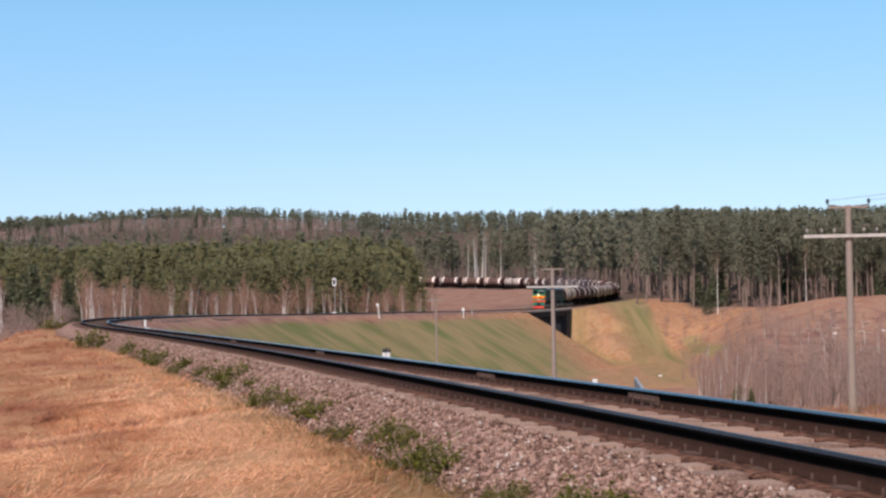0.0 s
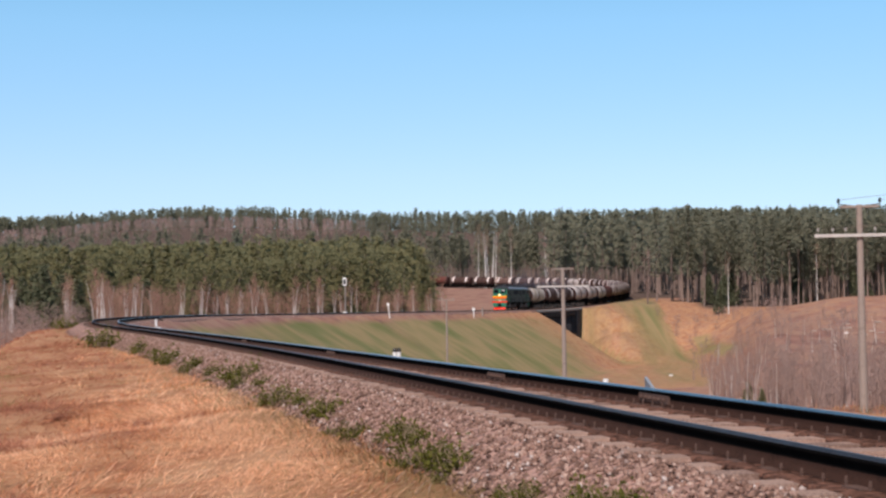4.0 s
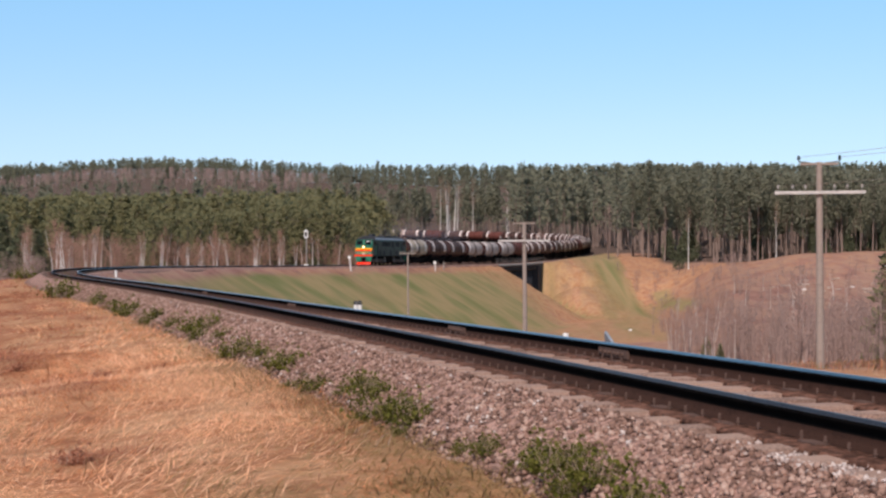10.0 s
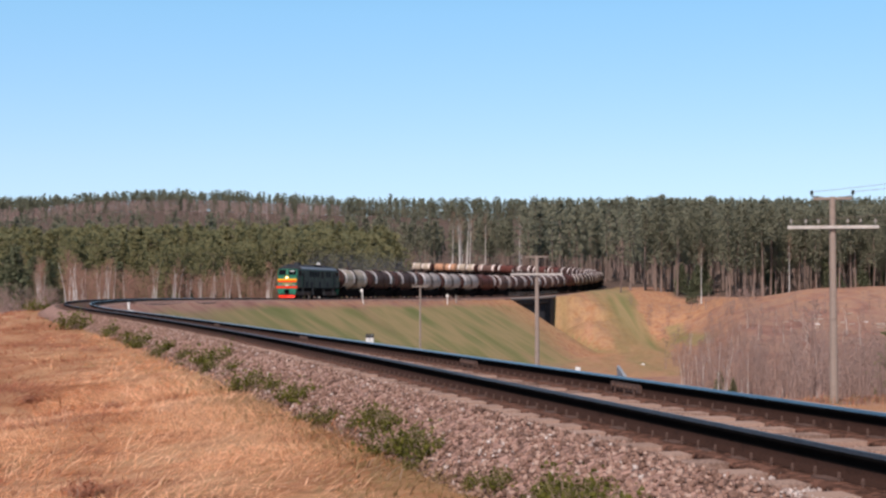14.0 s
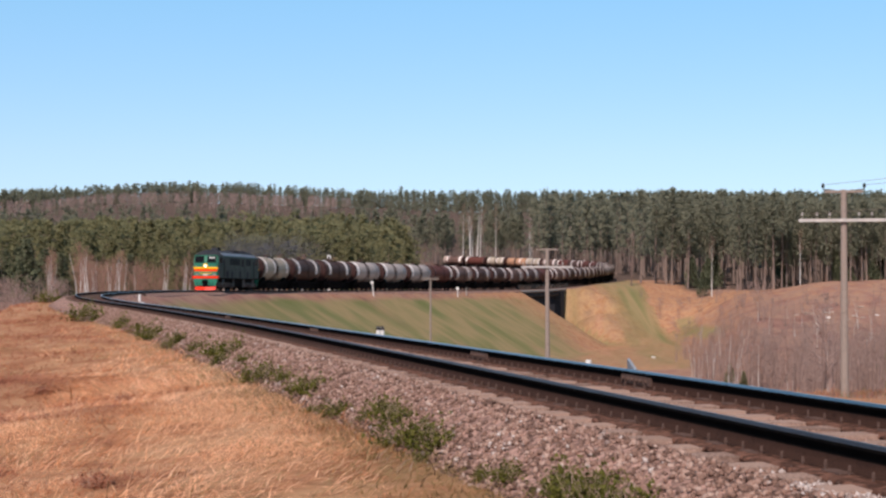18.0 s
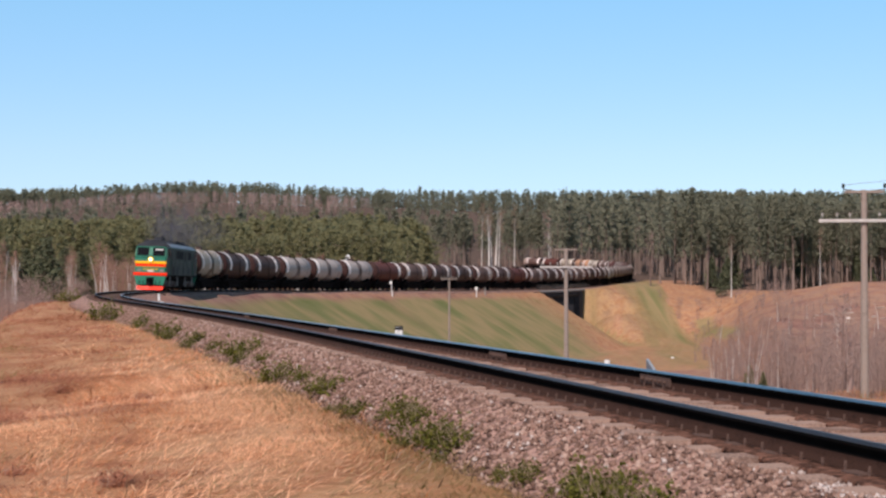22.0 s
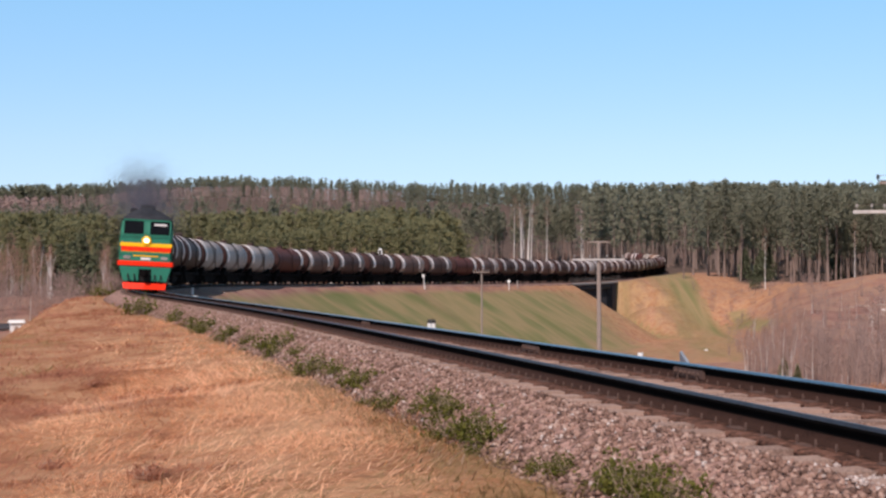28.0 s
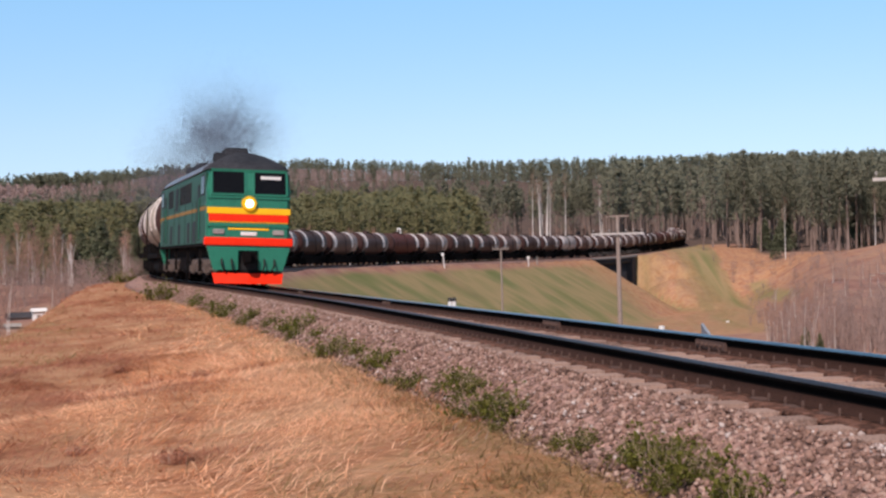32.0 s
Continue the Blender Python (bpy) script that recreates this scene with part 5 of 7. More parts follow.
def blades(n, xs, ys, seed, length, width, keep, lean=0.9):
    """Bent dry blades in tufts: verts and faces."""
    rr = np.random.RandomState(seed)
    k = n // 7
    cx, cy = xs(rr, k), ys(rr, k)
    x = np.repeat(cx, 7) + rr.normal(size=k * 7) * 0.16
    y = np.repeat(cy, 7) + rr.normal(size=k * 7) * 0.16
    swirl = np.repeat(2.4 * ripple(cx, cy, 0.7, 17) - 0.7 + rr.normal(size=k) * 0.35, 7)
    s, side, zt = from_line(x, y)
    ok = keep(x, y, s, side)
    x, y, swirl = x[ok], y[ok], swirl[ok]
    z = terrain(x, y)[0]
    m = len(x)
    an = swirl + rr.normal(size=m) * 0.7
    L = length * rr.uniform(0.4, 1.25, m) * np.clip(0.8 + 0.4 * ripple(x, y, 1.6, 37), 0.5, 1.05)
    w = width * rr.uniform(0.6, 1.4, m)
    ln = np.clip(lean + rr.normal(size=m) * 0.16, 0.15, 1.46)
    d = np.stack([np.cos(an), np.sin(an)], 1)
    px_, py_ = -d[:, 1] * w, d[:, 0] * w
    r1, h1 = L * 0.5 * np.sin(ln), L * 0.5 * np.cos(ln)
    r2, h2 = r1 + L * 0.5 * np.sin(ln + 0.3), h1 + L * 0.5 * np.cos(ln + 0.3)
    P = lambda r, h, q: np.stack([x + d[:, 0] * r + px_ * q, y + d[:, 1] * r + py_ * q, z + h - 0.02], 1)
    v = np.stack([P(0, 0, -1), P(0, 0, 1), P(r1, h1, 0.8), P(r1, h1, -0.8), P(r2, h2, 0)], 1).reshape(-1, 3)
    i = (np.arange(m) * 5)[:, None]
    f = np.concatenate([i + (0, 1, 2), i + (0, 2, 3), i + (3, 2, 4)])
    return v, f


def build_grass():
    near = lambda x, y, s, side: (side > 2.14 - 0.25 * ripple(x, y, 2.0, 57)) & (side < 16)
    v1, f1 = blades(125000, lambda r, k: r.uniform(-8, 5, k), lambda r, k: 6 + 18 * r.rand(k) ** 1.3, 41, 0.42, 0.0038, near, 1.29)
    v2, f2 = blades(78000, lambda r, k: r.uniform(-20, 1, k), lambda r, k: r.uniform(20, 62, k), 42, 0.48, 0.0074, near, 1.27)
    v3, f3 = blades(8000, lambda r, k: r.uniform(11, 26, k), lambda r, k: r.uniform(30, 64, k), 43, 0.36, 0.008, lambda x, y, s, side: (side < -2.6) & (side > -34), 0.5)
    v4, f4 = blades(15000, lambda r, k: r.uniform(-6, 3, k), lambda r, k: r.uniform(7, 24, k), 46, 0.5, 0.0038, lambda x, y, s, side: near(x, y, s, side) & (ripple(x, y, 1.1, 31) > 0.0), 1.42)
    v5, f5 = blades(16000, lambda r, k: r.uniform(-36, -6, k), lambda r, k: r.uniform(58, 125, k), 49, 0.6, 0.02, lambda x, y, s, side: (side > 2.3) & (side < 13), 1.25)
    v4, f4 = np.concatenate([v4, v5]), np.concatenate([f4, f5 + len(v4)])
    v6, f6 = blades(16000, lambda r, k: r.uniform(-7, 3, k), lambda r, k: r.uniform(-6, 6.2, k), 50, 0.33, 0.0036, near, 1.24)
    v4, f4 = np.concatenate([v4, v6]), np.concatenate([f4, f6 + len(v4)])
    # a ragged fringe of short herbage along the ballast's foot
    v7, f7 = blades(26000, lambda r, k: r.uniform(-5, 3, k), lambda r, k: 6 + 16 * r.rand(k) ** 1.2, 52, 0.3, 0.0036, lambda x, y, s, side: (side > 2.05 + 0.3 * ripple(x, y, 1.5, 59)) & (side < 2.95), 1.0)
    v4, f4 = np.concatenate([v4, v7]), np.concatenate([f4, f7 + len(v4)])
    V = np.concatenate([v1, v2, v3, v4])
    F = np.concatenate([f1, f2 + len(v1), f3 + len(v1) + len(v2), f4 + len(v1) + len(v2) + len(v3)])
    # russet herbage towards the berm's edge, olive patches by the ballast, bright straw between
    c = V[::5]
    rs = np.random.RandomState(5).normal(size=len(c))
    patch = 0.75 * ripple(c[:, 0], c[:, 1], 1.1, 33) + 0.6 * ripple(c[:, 0], c[:, 1], 2.6, 34) + 0.35 * ripple(c[:, 0], c[:, 1], 6.0, 36)
    russet = 1.15 * patch - 0.58 * (c[:, 0] + 0.2 * c[:, 1]) - 0.1 + 0.3 * rs + 1.1 * np.exp(-((c[:, 0] + 0.6) / 0.9) ** 2 - ((c[:, 1] - 10.9) / 0.5) ** 2) + 0.9 * np.exp(-((c[:, 0] + 1.6) / 0.7) ** 2 - ((c[:, 1] - 12.0) / 1.0) ** 2)
    pale = -patch + 0.35 * rs + 1.0 * np.exp(-((c[:, 0] + 0.14 * c[:, 1]) / 1.1) ** 2)
    olive = 0.6 * ripple(c[:, 0], c[:, 1], 1.2, 35) + 1.2 * np.exp(-((c[:, 0] + 0.2) / 1.6) ** 2 - ((c[:, 1] - 9.8) / 2.0) ** 2) + 0.25 * rs
    across = c[:, 0] > 9
    foot = from_line(c[:, 0], c[:, 1])[1]
    pale = pale + 1.1 * np.exp(-((foot - 3.5) / 0.7) ** 2 - ((c[:, 1] - 14) / 4.5) ** 2)
    russet = russet - 0.8 * np.exp(-((foot - 3.5) / 0.7) ** 2 - ((c[:, 1] - 14) / 4.5) ** 2)
    olive = olive + 0.8 * step(3.3, 2.3, foot) + 0.75 * step(3.0, 2.5, foot) * step(18, 13, c[:, 1]) + 0.75 * step(5.2, 6.4, foot) * step(20, 27, c[:, 1]) + 0.35 * rs * (foot < 3.3)
    idx = np.where(across, np.where(rs > 1.2, 0, np.where(rs > -0.3, 1, 2)), np.where(olive > 0.75, 2, np.where(russet > 0.5, 1, np.where(pale > 0.25, 3, 0))))
    tagged(new("dry_grass", mesh_of("dry_grass", V, F, [M_STRAW, M_RUSSET, M_OLIVE, M_BLEACHED], idx[F[:, 0] // 5])), "matted dry straw-coloured grass", "grass", kind="stuff")
    v, f = blades(1600, lambda r, k: r.uniform(-7, 4, k), lambda r, k: r.uniform(6, 22, k), 44, 0.16, 0.006, lambda x, y, s, side: (side > 2.0) & (side < 4.6) | (ripple(x, y, 0.5, 23) > 0.75) & (side > 2), 1.0)
    tagged(new("green_grass", mesh_of("green_grass", v, f, M_OLIVE)), "thin fresh green grass among the straw", "grass", kind="stuff")
    v, f = blades(17000, lambda r, k: r.uniform(-9, 4, k), lambda r, k: r.uniform(7, 34, k), 48, 0.3, 0.004, lambda x, y, s, side: (side > 1.95 + 0.25 * ripple(x, y, 1.3, 58)) & (side < 2.75), 0.9)
    tagged(new("dry_twigs", mesh_of("dry_twigs", v, f, M_WEEDTWIG)), "grey-brown dry twigs at the ballast's foot", "weeds", kind="stuff")
    v, f = blades(800, lambda r, k: r.uniform(-5, 4, k), lambda r, k: r.uniform(6.5, 20, k), 45, 0.26, 0.003, near, 0.6)
    tagged(new("dry_stalks", mesh_of("dry_stalks", v, f, M_BLEACHED)), "upright pale dry weed stalks", "weeds", kind="stuff")


build_grass()


def weed_shapes(r, h, seed, leaf=None):
    rr = np.random.RandomState(seed)
    n = 420
    p = rr.normal(size=(n, 3)) * (r * 0.5, r * 0.5, h * 0.25)
    sprig = rr.normal(size=(9, 3)) * (r * 0.5, r * 0.5, 0)
    p[: n // 2] = sprig[rr.randint(0, 9, n // 2)] + rr.normal(size=(n // 2, 3)) * (r * 0.13, r * 0.13, h * 0.42)
    p[:, 2] = abs(p[:, 2]) + 0.25 * h * rr.rand(n)
    v, f = shards(p, rr.uniform(0.024, 0.06, n), rr, 0.9, 2)
    q = 90
    a = np.zeros((q, 3)) + rr.normal(size=(q, 3)) * (r * 0.3, r * 0.3, 0)
    b = a + rr.normal(size=(q, 3)) * (r * 0.4, r * 0.4, 0) + np.stack([0 * rr.rand(q), 0 * rr.rand(q), h * rr.uniform(0.5, 1.25, q)], 1)
    lv, lf = limb(a, b, np.full(q, 0.004))
    return mesh_of("leaves", v, f, leaf or M_WEED), mesh_of("stalk", lv, lf, M_WEEDTWIG)


WEEDS = [weed_shapes(0.42, 0.4, 201 + i) for i in range(4)]


def build_weeds():
    rr = np.random.RandomState(9)
    spots = [(233, 2.85, 2.0), (277.5, 2.5, 1.7), (285.8, 2.15, 0.85), (290, 2.1, 0.5), (294.8, 2.2, 1.0), (299.8, 2.2, 0.75), (303.2, 2.15, 0.55), (306.8, 2.05, 0.95), (309, 2.0, 0.45), (312.5, 2.2, 0.8), (313.4, 2.05, 0.4), (315.5, 2.1, 0.65), (318, 2.2, 0.5), (319.2, 2.0, 0.5), (320, 2.0, 0.55), (321.3, 2.1, 0.65), (321.8, 2.08, 0.55), (323.8, 2.1, 0.4), (324.8, 2.0, 0.45), (325.2, 2.0, 0.55), (325.7, 1.98, 0.5), (326.5, 2.05, 0.5)]
    for s, side, k in list(spots):
        for _ in range(2):
            spots.append((s + rr.normal() * 0.5 * k * (1 + 0.02 * (325 - s)), side + rr.uniform(-0.15, 0.25), k * rr.uniform(0.3, 0.65)))
    for i, (s, side, k) in enumerate(spots):
        x, y, zt = (float(c) for c in on_line(s, side))
        z = max(z_at(x, y), zt + float(bed_up(side)) - 0.03)
        plant("weed_bush", WEEDS[i % 4], ("leaves", "stalk"), x, y, z, rr.uniform(0, 360), k * 1.0, "low green weed bush at the ballast's foot", "weed", "weeds along the ballast")



def build_herbs():
    """Withered brown herbs in loose clumps on the berm."""
    rr = np.random.RandomState(19)
    herbs = [weed_shapes(0.4, 0.3, 221 + i, M_RUSSET) for i in range(3)]
    n = 0
    while n < 4:
        y = 9 + 22 * rr.rand() ** 1.2
        x = rr.uniform(-0.34 * y, -0.02 * y)
        if side_of(x, y) < 2.9 or (x > -0.17 * y and rr.rand() < 0.7):
            continue
        plant("withered_herb", herbs[n % 3], ("leaves", "stalk"), x, y, z_at(x, y), rr.uniform(0, 360), rr.uniform(0.25, 0.5), "withered reddish-brown herb among dry grass", "weed", "withered herbs on the berm")
        n += 1


build_weeds()
build_herbs()

# ---- the train ----
M_GREEN = material("green engine enamel", [(0.008, 0.115, 0.07), (0.016, 0.18, 0.11), (0.012, 0.145, 0.088)], 1.2, 0.45, 0.05, spec=0.5)
M_DULL = material("dirt-dulled yellow enamel", [(0.1, 0.06, 0.02), (0.3, 0.17, 0.05), (0.2, 0.11, 0.035)], 1.5, 0.7, 0.1)
M_BOGIE = material("dusty running gear", [(0.02, 0.017, 0.016), (0.14, 0.108, 0.093), (0.065, 0.052, 0.046)], 2.5, 0.8, 0.3)
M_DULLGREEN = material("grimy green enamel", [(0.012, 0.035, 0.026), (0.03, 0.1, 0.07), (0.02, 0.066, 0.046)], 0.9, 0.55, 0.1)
# pale tones paint the sun's glint along the roof edge
M_EAVES = material("roof panel lightened for sun glint", [(0.05, 0.056, 0.066), (0.26, 0.27, 0.3), (0.11, 0.118, 0.135)], 1.3, 0.35, 0.1, 0.4)
M_SIDE = material("greyish green enamel", [(0.035, 0.045, 0.04), (0.095, 0.11, 0.1), (0.062, 0.074, 0.066)], 0.8, 0.8, 0.1)
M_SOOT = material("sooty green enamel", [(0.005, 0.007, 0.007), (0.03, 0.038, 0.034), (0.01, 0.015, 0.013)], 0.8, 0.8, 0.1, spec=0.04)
M_ROOF = material("sooty grey roof paint", [(0.02, 0.022, 0.027), (0.06, 0.063, 0.072)], 1.0, 0.75, 0.15, spec=0.08)
M_YELLOW = material("yellow enamel", [(0.82, 0.44, 0.01), (0.92, 0.54, 0.02)], 2, 0.4, 0.03)
M_RED = material("signal red enamel", [(0.78, 0.022, 0.006), (0.92, 0.04, 0.01)], 2, 0.4, 0.03)
M_GLASS = material("dark cab glass", [(0.004, 0.004, 0.005), (0.008, 0.008, 0.009)], 1, 0.22, 0.0, spec=0.12)
M_GEAR = material("oily running gear", [(0.004, 0.0036, 0.004), (0.015, 0.0125, 0.012)], 2, 0.85, 0.3, spec=0.03)
M_LAMP = bpy.data.materials.new("lit headlamp")
M_LAMP.use_nodes = True
M_LAMP.node_tree.nodes["Principled BSDF"].inputs["Base Color"].default_value = (1, 0.95, 0.8, 1)
M_LAMP.node_tree.nodes["Principled BSDF"].inputs["Emission Color"].default_value = (1.0, 0.85, 0.52, 1)
M_LAMP.node_tree.nodes["Principled BSDF"].inputs["Emission Strength"].default_value = 2.2


M_DOME = material("oil-soaked maroon tank end", [(0.022, 0.012, 0.012), (0.055, 0.027, 0.025), (0.036, 0.018, 0.017)], 1.1, 0.6, 0.1)
M_RING = material("grimy cream paint", [(0.8, 0.7, 0.64), (0.97, 0.91, 0.87), (0.92, 0.84, 0.79)], 1.5, 0.6, 0.1)


def tank_material(name, stops, spill=3.0, dark=(0.045, 0.026, 0.023)):
    """Tank paint with streaks and a dark spill below the filling hatch."""
    m = material(name, stops, 0.7, 0.6, 0.1)
    nt = m.node_tree
    bs = nt.nodes["Principled BSDF"]
    src = bs.inputs["Base Color"].links[0].from_socket
    tc = nt.nodes.new("ShaderNodeTexCoord")
    sep = nt.nodes.new("ShaderNodeSeparateXYZ")
    nt.links.new(tc.outputs["Object"], sep.inputs[0])
    ab = nt.nodes.new("ShaderNodeMath")
    ab.operation = "ABSOLUTE"
    nt.links.new(sep.outputs[0], ab.inputs[0])
    ns = nt.nodes.new("ShaderNodeTexNoise")
    ns.inputs["Scale"].default_value = 1.6
    nt.links.new(tc.outputs["Object"], ns.inputs["Vector"])
    ad = nt.nodes.new("ShaderNodeMath")
    ad.operation = "MULTIPLY_ADD"
    nt.links.new(ns.outputs[0], ad.inputs[0])
    ad.inputs[1].default_value = 2.2
    nt.links.new(ab.outputs[0], ad.inputs[2])
    mr = nt.nodes.new("ShaderNodeMapRange")
    mr.inputs[1].default_value, mr.inputs[2].default_value, mr.inputs[3].default_value, mr.inputs[4].default_value = spill + 0.6, spill + 1.6, 0.93, 0.0
    nt.links.new(ad.outputs[0], mr.inputs[0])
    mx = nt.nodes.new("ShaderNodeMix")
    mx.data_type = "RGBA"
    nt.links.new(mr.outputs[0], mx.inputs[0])
    nt.links.new(src, mx.inputs[6])
    mx.inputs[7].default_value = (*dark, 1)
    nt.links.new(mx.outputs[2], bs.inputs["Base Color"])
    return m


TANK_PAINT = {
    "cream": tank_material("dirty cream tank paint", [(0.22, 0.15, 0.125), (0.52, 0.4, 0.34), (0.36, 0.265, 0.22)], 3.2, (0.12, 0.07, 0.06)),
    "grey": tank_material("dirty grey tank paint", [(0.16, 0.122, 0.114), (0.34, 0.28, 0.26), (0.24, 0.195, 0.182)], 3.9, (0.085, 0.046, 0.04)),
    "maroon": tank_material("oxide red tank paint", [(0.16, 0.09, 0.075), (0.36, 0.24, 0.2), (0.24, 0.14, 0.115)], 4.6, (0.11, 0.034, 0.027)),
    "black": tank_material("oil-blackened tank paint", [(0.1, 0.066, 0.058), (0.25, 0.18, 0.155)], 4.4, (0.075, 0.044, 0.038)),
    "olive": tank_material("dusty olive-grey tank paint", [(0.24, 0.2, 0.15), (0.46, 0.39, 0.31), (0.34, 0.285, 0.22)], 0.6, (0.1, 0.07, 0.055)),
    "ashen": tank_material("dusty ash-grey tank paint", [(0.24, 0.2, 0.185), (0.48, 0.42, 0.39), (0.34, 0.295, 0.275)], 0.4, (0.12, 0.08, 0.07)),
    "peach": tank_material("faded orange tank paint", [(0.24, 0.12, 0.07), (0.52, 0.3, 0.19), (0.38, 0.2, 0.12)], 0.6, (0.06, 0.035, 0.028)),
}


def shell(sections):
    """Skins rings of equal point count, given as lists of (x, y, z)."""
    bm = bmesh.new()
    rings = [[bm.verts.new(p) for p in ring] for ring in sections]
    for a, b in zip(rings[:-1], rings[1:]):
        for i in range(len(a) - 1):
            bm.faces.new((a[i], a[i + 1], b[i + 1], b[i]))
    return bm, rings


def bogie(x, axles, wheel_r, parent):
    gear = M_BOGIE if len(axles) > 2 else M_GEAR
    b = part("bogie", slab(x - axles[-1] - 0.55, x + axles[-1] + 0.55, -1.12, -0.98, 0.42, 0.78 if len(axles) < 3 else 0.95, 0.04), gear, parent, "black bogie frame")
    slab_bm = slab(x - axles[-1] - 0.55, x + axles[-1] + 0.55, 0.98, 1.12, 0.42, 0.78 if len(axles) < 3 else 0.95, 0.04)
    part("side_frame", slab_bm, gear, b)
    part("bolster", slab(x - 0.55, x + 0.55, -1.05, 1.05, 0.2, 0.95, 0.03), M_GEAR, b)
    for a in axles:
        w = bmesh.new()
        for sg in (-1, 1):
            rod((x + a, sg * 0.725, wheel_r), (x + a, sg * 0.86, wheel_r), wheel_r, n=20, bm=w)
            rod((x + a, sg * 0.69, wheel_r), (x + a, sg * 0.727, wheel_r), wheel_r + 0.03, n=20, bm=w)
            slab(x + a - 0.16, x + a + 0.16, sg * 1.1 - 0.12, sg * 1.1 + 0.12, wheel_r - 0.17, wheel_r + 0.17, 0.03, w)
        rod((x + a, -0.7, wheel_r), (x + a, 0.7, wheel_r), 0.09, n=10, bm=w)
        part("wheelset", w, M_GEAR, b, "steel wheels on an axle")
    for sg in (-1, 1):
        for a in axles if len(axles) > 2 else (0,):
            for q in (-0.28, 0.28):
                sp, rows = bmesh.new(), []
                for k in range(9):
                    r = 0.105 if k % 2 else 0.075
                    rows.append([sp.verts.new((x + a + q + r * math.cos(j * 0.7854), sg * 1.14 + r * math.sin(j * 0.7854), 0.48 + 0.05 * k)) for j in range(8)])
                for p0, p1 in zip(rows[:-1], rows[1:]):
                    for j in range(8):
                        sp.faces.new((p0[j], p0[(j + 1) % 8], p1[(j + 1) % 8], p1[j]))
                part("coil_spring", sp, gear, b, "dusty coil spring")
        if len(axles) > 2:
            part("equaliser_beam", slab(x - axles[-1] - 0.7, x + axles[-1] + 0.7, sg * 1.2 - 0.06, sg * 1.2 + 0.06, 0.66, 0.9, 0.05), gear, b, "dusty equaliser beam")
            for a in axles:
                part("axle_box", slab(x + a - 0.24, x + a + 0.24, sg * 1.27 - 0.12, sg * 1.27 + 0.12, 0.34, 0.74, 0.07), gear, b, "dusty grey axle box")
            for a in (-1.05, 1.05):
                part("brake_cylinder", rod((x + a - 0.25, sg * 1.2, 0.72), (x + a + 0.25, sg * 1.2, 0.72), 0.13, n=12), gear, b)
            part("sand_pipe", rod((x + axles[-1] + 0.62, sg * 0.8, 0.95), (x + axles[-1] + 0.5, sg * 0.8, 0.12), 0.025, n=6), gear, b)
    return b


